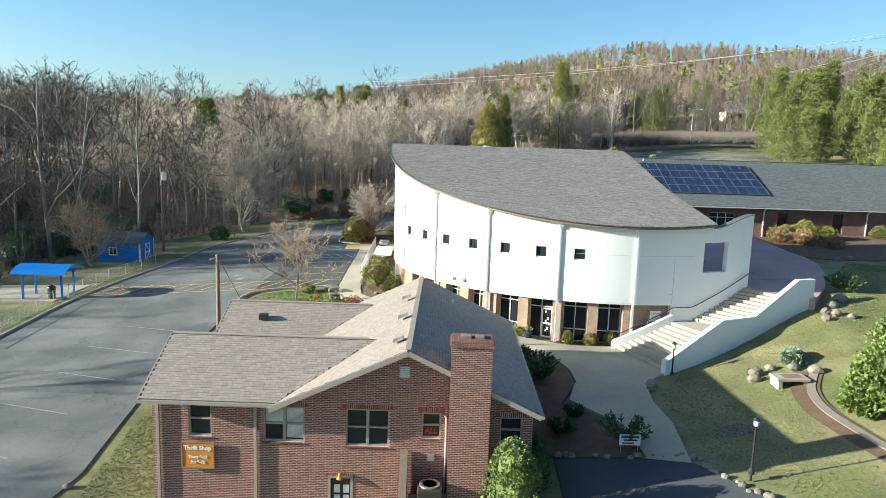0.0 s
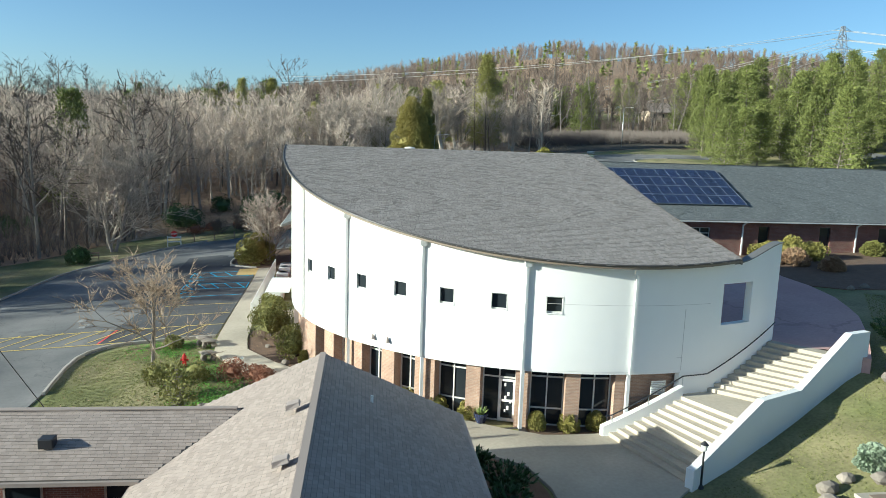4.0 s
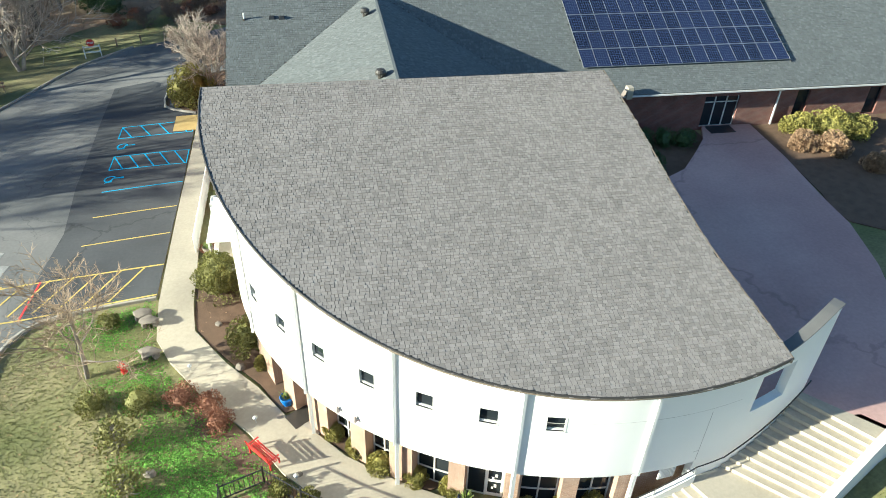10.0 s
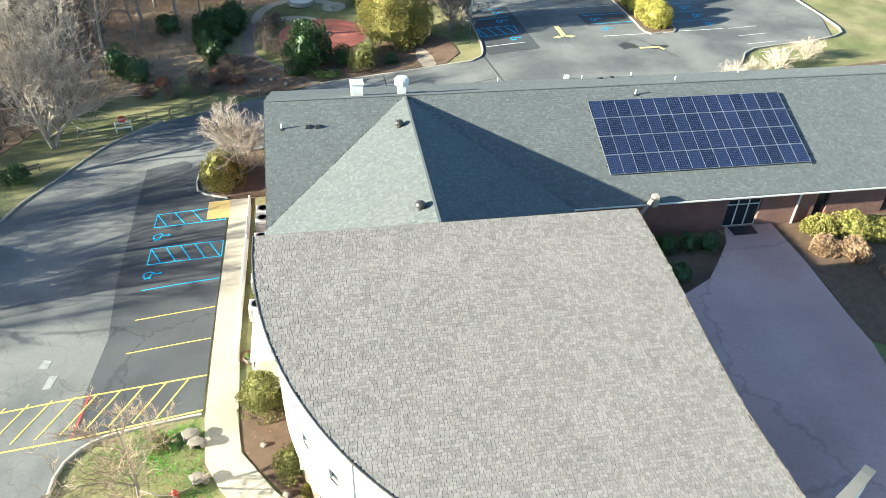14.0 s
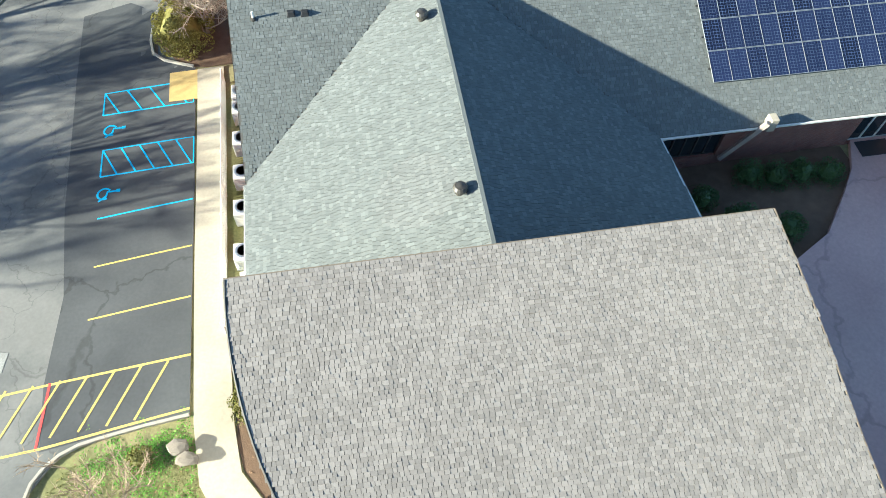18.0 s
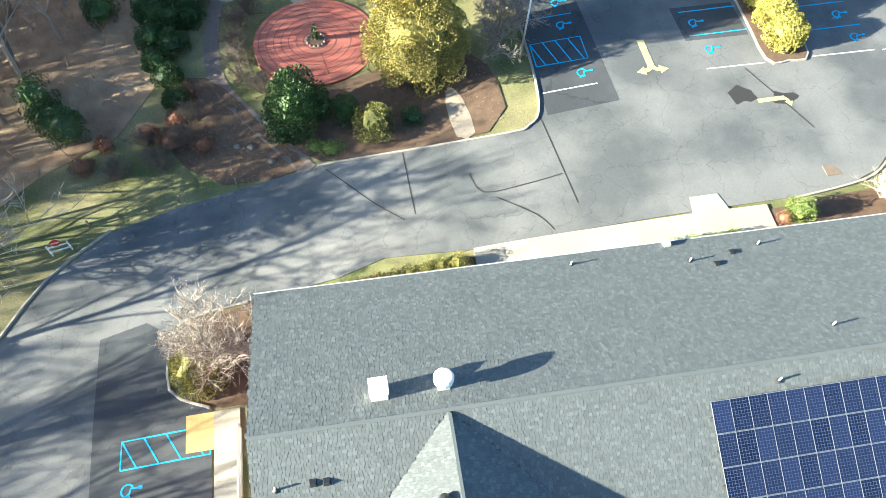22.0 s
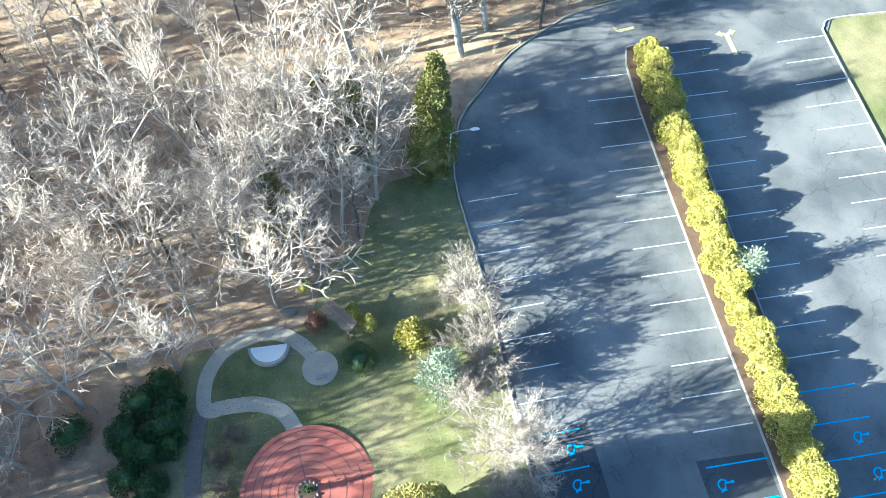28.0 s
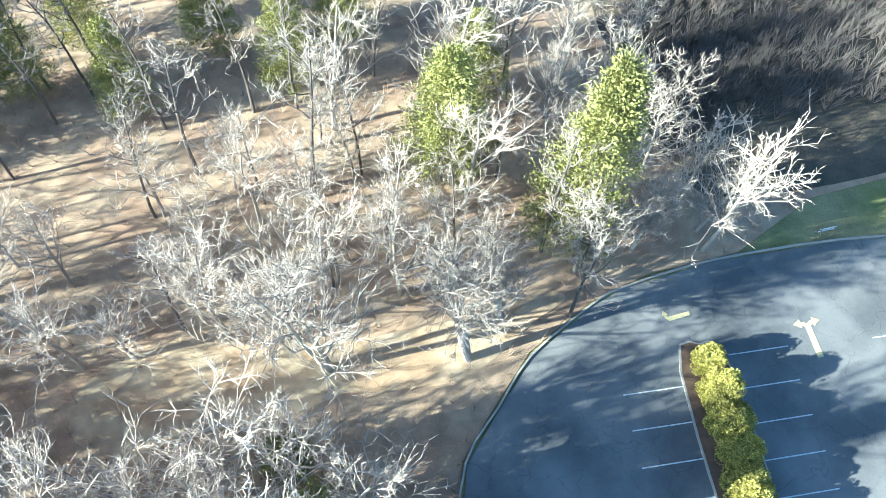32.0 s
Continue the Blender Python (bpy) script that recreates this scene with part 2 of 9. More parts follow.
def brick_mat(name, c1, c2, mortar, bw=0.2, bh=0.067):
    """Running bond for walls that stay far off, laid by the wall's own direction."""
    m = bpy.data.materials.new(name)
    m.use_nodes = True
    ns, ln = m.node_tree.nodes, m.node_tree.links
    b = ns["Principled BSDF"]
    b.inputs["Roughness"].default_value = 0.9
    geo = ns.new("ShaderNodeNewGeometry")
    sp, nm = ns.new("ShaderNodeSeparateXYZ"), ns.new("ShaderNodeSeparateXYZ")
    ln.new(geo.outputs["Position"], sp.inputs[0])
    ln.new(geo.outputs["True Normal"], nm.inputs[0])
    along = ns.new("ShaderNodeMix")
    ab, gt = ns.new("ShaderNodeMath"), ns.new("ShaderNodeMath")
    ab.operation, gt.operation = "ABSOLUTE", "GREATER_THAN"
    gt.inputs[1].default_value = 0.7
    ln.new(nm.outputs[0], ab.inputs[0])
    ln.new(ab.outputs[0], gt.inputs[0])
    ln.new(gt.outputs[0], along.inputs[0])
    ln.new(sp.outputs[0], along.inputs[2])
    ln.new(sp.outputs[1], along.inputs[3])
    cb = ns.new("ShaderNodeCombineXYZ")
    ln.new(along.outputs[0], cb.inputs[0])
    ln.new(sp.outputs[2], cb.inputs[1])
    br = ns.new("ShaderNodeTexBrick")
    br.inputs["Color1"].default_value, br.inputs["Color2"].default_value, br.inputs["Mortar"].default_value = (*c1, 1), (*c2, 1), (*mortar, 1)
    br.inputs["Scale"].default_value, br.inputs["Mortar Size"].default_value = 1.0, 0.006
    br.inputs["Brick Width"].default_value, br.inputs["Row Height"].default_value = bw, bh
    ln.new(cb.outputs[0], br.inputs["Vector"])
    no = ns.new("ShaderNodeTexNoise")
    no.inputs["Scale"].default_value = 1.2
    ln.new(geo.outputs["Position"], no.inputs["Vector"])
    hs = ns.new("ShaderNodeHueSaturation")
    mr = ns.new("ShaderNodeMapRange")
    mr.inputs[3].default_value, mr.inputs[4].default_value = 0.7, 1.3
    ln.new(no.outputs["Fac"], mr.inputs[0])
    ln.new(mr.outputs[0], hs.inputs["Value"])
    ln.new(br.outputs["Color"], hs.inputs["Color"])
    ln.new(hs.outputs[0], b.inputs["Base Color"])
    bp = ns.new("ShaderNodeBump")
    bp.inputs["Distance"].default_value = 0.006
    ln.new(br.outputs["Fac"], bp.inputs["Height"])
    bp.invert = True
    ln.new(bp.outputs[0], b.inputs["Normal"])
    return m


def paving_mat(name, color, light, crack=0.0, crack_scale=0.25, rough=0.92):
    """Asphalt or concrete: aggregate grain, broad pale wear and a web of cracks."""
    m = mat(name, color, rough, vary=0.18, scale=0.25, fine=6.0, bump=0.004, tint=light, tint_scale=0.17, tint_amt=0.9)
    ns, ln = m.node_tree.nodes, m.node_tree.links
    if crack:
        geo = [n for n in ns if n.type == "NEW_GEOMETRY"][0]
        vo, no = ns.new("ShaderNodeTexVoronoi"), ns.new("ShaderNodeTexNoise")
        vo.feature = "DISTANCE_TO_EDGE"
        vo.inputs["Scale"].default_value = crack_scale
        no.inputs["Scale"].default_value, no.inputs["Detail"].default_value = 0.9, 5
        ad = ns.new("ShaderNodeVectorMath")
        ad.operation = "MULTIPLY_ADD"
        ln.new(geo.outputs["Position"], no.inputs["Vector"])
        ln.new(no.outputs["Color"], ad.inputs[0])
        ad.inputs[1].default_value = (2.2, 2.2, 0)
        ln.new(geo.outputs["Position"], ad.inputs[2])
        ln.new(ad.outputs[0], vo.inputs["Vector"])
        mr = ns.new("ShaderNodeMapRange")
        mr.inputs[1].default_value, mr.inputs[2].default_value = 0.003, 0.012
        mr.inputs[3].default_value, mr.inputs[4].default_value = 1.0 - crack, 1.0
        ln.new(vo.outputs["Distance"], mr.inputs[0])
        hs = [n for n in ns if n.type == "HUE_SAT"][0]
        old = hs.inputs["Value"].links[0].from_socket
        mu = ns.new("ShaderNodeMath")
        mu.operation = "MULTIPLY"
        ln.new(old, mu.inputs[0])
        ln.new(mr.outputs[0], mu.inputs[1])
        ln.new(mu.outputs[0], hs.inputs["Value"])
    return m


def glass_mat(name, color=(0.02, 0.025, 0.03), rough=0.05):
    m = mat(name, color, rough, vary=0.1, scale=0.7, fine=2.0, spec=0.35)
    return m


M = {
    "grass": mat("lawn", (0.135, 0.145, 0.05), 0.95, vary=0.5, scale=0.5, fine=7.0, bump=0.03, tint=(0.26, 0.225, 0.115), tint_scale=0.16, tint_amt=0.9),
    "green": mat("green_ground_cover", (0.12, 0.25, 0.03), 0.9, vary=0.5, scale=1.0, fine=8.0, bump=0.04, tint=(0.24, 0.25, 0.10), tint_scale=0.5, tint_amt=0.9),
    "litter": mat("leaf_litter", (0.315, 0.205, 0.13), 0.95, vary=0.45, scale=0.8, fine=11.0, bump=0.08, tint=(0.42, 0.315, 0.205), tint_scale=0.22, tint_amt=0.8),
    "straw": mat("dead_grass", (0.47, 0.36, 0.23), 0.95, vary=0.3, scale=0.9, fine=12.0, bump=0.04, tint=(0.36, 0.23, 0.13), tint_scale=0.35, tint_amt=0.8),
    "asphalt": paving_mat("old_asphalt", (0.10, 0.103, 0.106), (0.205, 0.20, 0.193), 0.22, 0.27),
    "asphalt_new": paving_mat("new_asphalt", (0.052, 0.055, 0.062), (0.082, 0.085, 0.091), 0.3, 0.1),
    "concrete": paving_mat("concrete", (0.37, 0.325, 0.255), (0.46, 0.405, 0.32), 0.0),
    "plaza": paving_mat("tinted_concrete", (0.46, 0.29, 0.265), (0.53, 0.35, 0.315), 0.2, 0.08),
    "kerb": mat("kerb_concrete", (0.36, 0.33, 0.29), 0.9, vary=0.2),
    "stucco": mat("white_stucco", (0.80, 0.79, 0.76), 0.85, vary=0.03, scale=0.8, fine=60.0, bump=0.003),
    "trim": mat("white_paint", (0.78, 0.77, 0.74), 0.5, vary=0.05),
    "fascia": mat("brown_fascia", (0.20, 0.16, 0.12), 0.6, vary=0.1),
    "gutter": mat("dark_gutter", (0.05, 0.045, 0.04), 0.4, vary=0.1),
    "shingle": mat("weathered_shingles", (0.255, 0.23, 0.213), 0.92, vary=0.16, scale=0.6, fine=14.0, island=0.17),
    "shingle_one": mat("single_weathered_shingles", (0.26, 0.235, 0.217), 0.92, vary=0.1, scale=0.6, fine=30.0, rand=0.16),
    "shingle_grey": mat("grey_shingles", (0.128, 0.138, 0.138), 0.92, vary=0.1, scale=0.5, fine=14.0, island=0.13, speck=0.1),
    "shingle_grey_one": mat("single_grey_shingles", (0.135, 0.142, 0.142), 0.92, vary=0.08, scale=0.5, fine=30.0, rand=0.15),
    "shingle_house": mat("brown_shingles", (0.32, 0.265, 0.23), 0.92, vary=0.08, scale=0.3, fine=30.0, island=0.12),
    "shingle_house_one": mat("single_brown_shingles", (0.32, 0.265, 0.23), 0.92, vary=0.08, scale=0.3, fine=30.0, rand=0.12),
    "underlay": mat("roof_deck", (0.10, 0.094, 0.088), 0.95),
    "brick": mat("red_brick", (0.185, 0.062, 0.047), 0.9, vary=0.16, scale=1.5, fine=50.0, bump=0.002, island=0.35),
    "brick_one": mat("single_red_brick", (0.17, 0.065, 0.048), 0.9, vary=0.16, scale=1.5, fine=50.0, bump=0.002, rand=0.3),
    "mortar": mat("mortar", (0.54, 0.47, 0.41), 0.95, vary=0.1),
    "brick_far": brick_mat("red_brick_wall", (0.22, 0.085, 0.065), (0.15, 0.06, 0.05), (0.28, 0.21, 0.18)),
    "brick_tan": brick_mat("tan_brick_wall", (0.42, 0.27, 0.19), (0.33, 0.21, 0.15), (0.45, 0.37, 0.30)),
    "glass": glass_mat("window_glass"),
    "frame": mat("window_frame", (0.62, 0.61, 0.58), 0.5, vary=0.05),
    "coping": mat("grey_coping", (0.16, 0.155, 0.15), 0.5, 0.3, vary=0.1),
    "joint": mat("stucco_joint", (0.5, 0.48, 0.46), 0.8, vary=0.05),
    "taupe": mat("taupe_paint", (0.32, 0.27, 0.24), 0.6, vary=0.08),
    "metal": mat("galvanised_metal", (0.55, 0.56, 0.57), 0.35, 0.8, vary=0.1),
    "black": mat("black_metal", (0.025, 0.025, 0.028), 0.45, vary=0.1),
    # near-black that paints the shade inside rooms and openings
    "dark": mat("inside_shade", (0.012, 0.012, 0.014), 0.6, vary=0.05),
    "blue": mat("blue_paint", (0.012, 0.15, 0.52), 0.5, vary=0.12),
    "red": mat("red_paint", (0.55, 0.03, 0.025), 0.45, vary=0.1),
    "orange": mat("orange_board", (0.55, 0.20, 0.02), 0.6, vary=0.08),
    "wood": mat("grey_wood", (0.22, 0.165, 0.12), 0.85, vary=0.25, scale=4.0, fine=40.0, bump=0.003, rand=0.15),
    "rock": mat("field_stone", (0.21, 0.18, 0.15), 0.9, vary=0.25, scale=2.0, fine=15.0, bump=0.02, island=0.25),
    "mulch": mat("brown_mulch", (0.135, 0.085, 0.055), 0.98, vary=0.4, scale=2.0, fine=25.0, bump=0.04),
    "line_white": mat("white_line_paint", (0.62, 0.62, 0.60), 0.7, vary=0.3, scale=3.0, fine=25.0),
    "line_worn": mat("worn_line_paint", (0.27, 0.27, 0.26), 0.8, vary=0.5, scale=2.0, fine=14.0),
    "arrow": mat("faded_yellow_paint", (0.52, 0.45, 0.23), 0.8, vary=0.3, scale=2.0, fine=14.0),
    "line_yellow": mat("yellow_line_paint", (0.60, 0.46, 0.12), 0.7, vary=0.25, scale=3.0, fine=25.0),
    "line_blue": mat("blue_line_paint", (0.03, 0.42, 0.72), 0.7, vary=0.2, scale=3.0, fine=25.0),
    "line_red": mat("red_line_paint", (0.55, 0.05, 0.05), 0.7, vary=0.3),
    "labyrinth": mat("red_dyed_concrete", (0.40, 0.115, 0.085), 0.85, vary=0.2, scale=0.7, fine=20.0, tint=(0.33, 0.13, 0.10), tint_scale=0.5, tint_amt=0.7),
    "path_line": mat("dark_red_path_paint", (0.17, 0.075, 0.065), 0.85, vary=0.4, scale=2.0, fine=12.0),
    "bark": mat("grey_bark", (0.21, 0.18, 0.155), 0.95, vary=0.25, scale=2.0, fine=20.0, bump=0.02, rand=0.25),
    "twig": mat("bare_twigs", (0.47, 0.395, 0.325), 0.95, vary=0.2, scale=0.2, fine=3.0, island=0.4, rand=0.22),
    "twig_brown": mat("brown_twigs", (0.165, 0.128, 0.102), 0.95, vary=0.12, scale=0.2, fine=3.0, island=0.2, rand=0.15),
    "bark_pale": mat("weathered_pale_bark", (0.37, 0.32, 0.27), 0.95, vary=0.3, scale=1.2, fine=12.0, bump=0.015, rand=0.2),
    "twig_dark": mat("dark_brown_twigs", (0.105, 0.083, 0.068), 0.95, vary=0.15, scale=0.2, fine=3.0, island=0.3),
    "bark_wood": mat("pale_grey_bark", (0.185, 0.163, 0.143), 0.95, vary=0.3, scale=0.4, fine=6.0, island=0.5),
    "twig_far": mat("hill_twigs", (0.135, 0.10, 0.08), 0.95, vary=0.25, scale=0.05, fine=1.0, island=0.45),
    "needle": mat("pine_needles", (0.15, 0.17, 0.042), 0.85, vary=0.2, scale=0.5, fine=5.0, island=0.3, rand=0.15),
    "cypress": mat("golden_cypress_foliage", (0.40, 0.36, 0.085), 0.85, vary=0.35, scale=0.8, fine=5.0, island=0.5),
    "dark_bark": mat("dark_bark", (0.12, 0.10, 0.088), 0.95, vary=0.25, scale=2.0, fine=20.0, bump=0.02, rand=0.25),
    "twig_grey": mat("grey_pink_twigs", (0.31, 0.26, 0.22), 0.95, vary=0.2, scale=0.3, fine=3.0, island=0.35, rand=0.2),
    "twig_tan": mat("tan_twigs", (0.29, 0.22, 0.155), 0.95, vary=0.2, scale=0.3, fine=3.0, island=0.3),
    # lit copy of the pine needles: full sun put into the colour
    "needle_sunlit": mat("sun_lightened_needles", (0.27, 0.262, 0.075), 0.9, vary=0.2, scale=0.5, fine=5.0, island=0.2, rand=0.15),
    "leaf_gold": mat("golden_green_leaves", (0.25, 0.225, 0.055), 0.8, vary=0.25, scale=1.0, fine=6.0, island=0.4),
    "pale_bark": mat("pale_sycamore_bark", (0.46, 0.42, 0.36), 0.9, vary=0.25, scale=1.5, fine=14.0, bump=0.01, tint=(0.25, 0.21, 0.17), tint_scale=0.8, tint_amt=0.7),
    "cypress_dark": mat("olive_cypress_foliage", (0.275, 0.235, 0.06), 0.85, vary=0.3, scale=0.7, fine=5.0, island=0.25),
    "aluminium": mat("dull_aluminium", (0.26, 0.28, 0.31), 0.5, 0.3, vary=0.05),
    "leaf": mat("dark_green_leaves", (0.05, 0.095, 0.025), 0.5, vary=0.2, scale=1.0, fine=6.0, island=0.35),
    "leaf_olive": mat("olive_leaves", (0.17, 0.165, 0.04), 0.75, vary=0.2, scale=1.0, fine=6.0, island=0.35),
    "leaf_bright": mat("bright_green_leaves", (0.155, 0.20, 0.045), 0.7, vary=0.2, scale=1.0, fine=6.0, island=0.3),
    "leaf_rust": mat("rust_brown_leaves", (0.24, 0.11, 0.065), 0.85, vary=0.2, scale=1.0, fine=6.0, island=0.3),
    "leaf_tan": mat("tan_dry_leaves", (0.30, 0.195, 0.115), 0.85, vary=0.2, scale=1.0, fine=6.0, island=0.3),
    "leaf_blue": mat("blue_green_needles", (0.24, 0.29, 0.20), 0.85, vary=0.2, scale=1.0, fine=6.0, island=0.3),
    "solar": None,
}


# ---- ground, roads, walks ----
def clip_cell(poly, x0, x1, y0, y1):
    """The part of an outline inside one square."""
    for axis, lim, sign in ((0, x0, 1), (0, x1, -1), (1, y0, 1), (1, y1, -1)):
        out = []
        for a, b in zip(poly, poly[1:] + poly[:1]):
            da, db = sign * (a[axis] - lim), sign * (b[axis] - lim)
            if da >= 0:
                out.append(a)
            if (da >= 0) != (db >= 0):
                k = da / (da - db)
                out.append((a[0] + k * (b[0] - a[0]), a[1] + k * (b[1] - a[1])))
        poly = out
        if len(poly) < 3:
            return []
    return poly


def drape(pts, off, cell=2.0, height=ground, skirt=0.15):
    """A sheet over the outline pts that follows the ground, off metres above it, with a rim that reaches down."""
    g, seen = G(), {}
    xs, ys = [p[0] for p in pts], [p[1] for p in pts]

    def vid(p):
        k = (round(p[0], 3), round(p[1], 3))
        if k not in seen:
            seen[k] = len(g.v)
            g.v.append((p[0], p[1], height(p[0], p[1]) + off))
        return seen[k]

    for i in range(math.floor(min(xs) / cell), math.ceil(max(xs) / cell)):
        for j in range(math.floor(min(ys) / cell), math.ceil(max(ys) / cell)):
            c = clip_cell(list(pts), i * cell, (i + 1) * cell, j * cell, (j + 1) * cell)
            ids = []
            for p in c:
                k = vid(p)
                if k not in ids:
                    ids.append(k)
            if len(ids) >= 3:
                area = sum(g.v[ids[m]][0] * g.v[ids[(m + 1) % len(ids)]][1] - g.v[ids[(m + 1) % len(ids)]][0] * g.v[ids[m]][1] for m in range(len(ids)))
                if abs(area) > 1e-5:
                    g.f.append(tuple(ids if area > 0 else ids[::-1]))
    for a, b in zip(pts, pts[1:] + pts[:1]):
        n = max(1, int(math.hypot(b[0] - a[0], b[1] - a[1]) / cell))
        row = [(a[0] + (b[0] - a[0]) * k / n, a[1] + (b[1] - a[1]) * k / n) for k in range(n + 1)]
        for p, q in zip(row, row[1:]):
            zp, zq = height(*p) + off, height(*q) + off
            g.add([(*p, zp), (*q, zq), (*q, zq - skirt), (*p, zp - skirt)], [(0, 1, 2, 3)])
    return g


def smooth_line(pts, n=4, closed=False):
    """More points along a soft curve through pts."""
    out, m = [], len(pts)
    for i in range(m if closed else m - 1):
        p = [pts[(i + k) % m] if closed else pts[min(max(i + k, 0), m - 1)] for k in (-1, 0, 1, 2)]
        for k in range(n):
            out.append(tuple(glide(p[0][c], p[1][c], p[2][c], p[3][c], k / n) for c in (0, 1)))
    return out if closed else out + [pts[-1]]


def offset_line(pts, d):
    """The line pts moved d to its left."""
    out = []
    for i, p in enumerate(pts):
        a, b = pts[max(i - 1, 0)], pts[min(i + 1, len(pts) - 1)]
        l = math.hypot(b[0] - a[0], b[1] - a[1]) or 1
        out.append((p[0] - (b[1] - a[1]) / l * d, p[1] + (b[0] - a[0]) / l * d))
    return out


def ribbon(pts, w, off, g=None, height=ground, thick=0.0):
    """A band w wide along pts on the ground; thick: how far its sides reach down."""
    g = g or G()
    lf, rt = offset_line(pts, w / 2), offset_line(pts, -w / 2)
    n = len(pts)
    v = [(x, y, height(x, y) + off) for x, y in lf] + [(x, y, height(x, y) + off) for x, y in rt]
    f = [(i, n + i, n + i + 1, i + 1) for i in range(n - 1)]
    if thick:
        v += [(x, y, z - thick) for x, y, z in v]
        m = 2 * n
        f += [(i, i + 1, m + i + 1, m + i) for i in range(n - 1)] + [(n + i + 1, n + i, m + n + i, m + n + i + 1) for i in range(n - 1)]
        f += [(0, m, m + n, n), (n - 1, 2 * n - 1, m + 2 * n - 1, m + n - 1)]
    return g.add(v, f)


def dense(pts, d=1.0):
    out = []
    for a, b in zip(pts, pts[1:]):
        n = max(1, int(math.hypot(b[0] - a[0], b[1] - a[1]) / d))
        out += [(a[0] + (b[0] - a[0]) * k / n, a[1] + (b[1] - a[1]) * k / n) for k in range(n)]
    return out + [pts[-1]]


def axis_steps(a, b, c, d, near, far):
    return [*np.arange(a, b, far), *np.arange(b, c, near), *np.arange(c, d + 1, far)]


gx, gy = axis_steps(-900, -70, 80, 900, 2.0, 25.0), axis_steps(-220, 0, 190, 900, 2.0, 20.0)
g = G()
g.v = [(float(x), float(y), ground(x, y)) for y in gy for x in gx]
g.f = [(j * len(gx) + i, j * len(gx) + i + 1, (j + 1) * len(gx) + i + 1, (j + 1) * len(gx) + i) for j in range(len(gy) - 1) for i in range(len(gx) - 1)]
land = tagged(part("ground", g, M["grass"], smooth=True), "winter lawn of green and straw-coloured grass on sloping ground", "ground", kind="structure")

WOOD_A = [(-400, 40), (-42, 40), (-40, 66), (-38, 84), (-31, 92), (-27, 99), (-21, 104), (-15, 107), (-12, 112), (-11, 120), (-8, 126.3), (-3.8, 126.6), (2.4, 127.2), (3.4, 130), (4.8, 132.6), (7.6, 133.8), (8.8, 137.2), (10.5, 139.6), (16.8, 140.2), (18.2, 145.3), (21.4, 149.0),
          (24.7, 152.6), (30.4, 156.0), (36, 157.8), (44, 158.6), (52, 162.6), (64, 164), (90, 166), (130, 190), (400, 330), (400, 800), (-400, 800)]
wood_floor = tagged(part("wood_floor", drape(WOOD_A, 0.05, 5.0), M["litter"], smooth=True), "brown leaf litter under the bare wood", "ground", kind="structure")

# bank beyond the lot: the shade of the wood is put into a dark soil sheet
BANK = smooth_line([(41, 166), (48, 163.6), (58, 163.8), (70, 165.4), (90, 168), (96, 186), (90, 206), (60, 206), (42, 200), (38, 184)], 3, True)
tagged(part("ground_bank", drape(BANK, 0.1, 3.0), mat("shade_darkened_soil", (0.075, 0.066, 0.046), 0.95, vary=0.5, scale=0.4, fine=5.0, bump=0.05, tint=(0.12, 0.085, 0.055), tint_scale=0.2, tint_amt=0.8)), "brushy bank beyond the lot, its soil darkened for the shade there", "ground", kind="structure")
STRAW = smooth_line([(-9, 150.2), (-2, 150.4), (5.9, 150.6), (10.1, 151.6), (13.5, 151.2), (18.8, 151.2), (22.0, 152.6), (25.6, 155.0), (28.6, 156.6), (26.6, 157.4), (20, 156.2), (14.3, 155.7), (9.8, 155.8), (2, 156.6), (-6, 157.4), (-11, 154)], 3, True)
tagged(part("ground_straw", drape(STRAW, 0.09, 2.0), M["straw"], smooth=True), "straw-coloured dead grass along the edge of the wood", "ground", kind="structure")

ROAD = [(-29.5, 0), (-29.3, 30), (-29.0, 47.7), (-28.9, 56), (-28.2, 63.7), (-26.8, 73.3), (-25.6, 83.7), (-22.8, 89.2), (-19.1, 94.8), (-14.8, 98.0), (-10.6, 99.0), (-6.4, 99.5), (0.5, 100.1), (6.1, 100.0),
        (10.7, 99.9), (15.0, 99.8), (16.7, 100.2), (17.7, 101.3), (18.2, 104.8), (18.3, 112), (18.1, 118), (17.9, 125.7), (17.5, 132.0), (17.0, 139.0), (18.5, 145.0), (21.6, 148.6), (24.9, 152.2),
        (30.5, 155.6), (33.5, 156.8), (41.7, 158.1), (53.1, 158.3), (62.6, 157.4), (110, 150), (110, 144), (65.3, 151.8), (59.2, 151.9), (57.8, 151.0), (57.6, 149), (58.1, 135), (58.3, 105),
        (56, 99), (46, 97.5), (43, 94.5), (40.3, 92.2), (38.0, 91.4), (33.6, 90.9), (10.7, 90.8), (4.6, 91.6), (1.3, 90.9), (-5.0, 90.5), (-8.7, 90.1), (-10.2, 89.0), (-10.4, 85.0), (-7.6, 83.4), (-7.5, 60.3), (-10.6, 60.0),
        (-13.4, 59.4), (-15.0, 57.3), (-14.8, 52), (-15.2, 37.6), (-14.8, 29.6), (-16.5, 20), (-19, 0)]
road = tagged(part("road", drape(ROAD, 0.07, 2.0), M["asphalt"], smooth=True), "worn grey asphalt drive and parking lots with cracks", "road", kind="structure")


def road_h(x, y):
    return ground(x, y) + 0.07


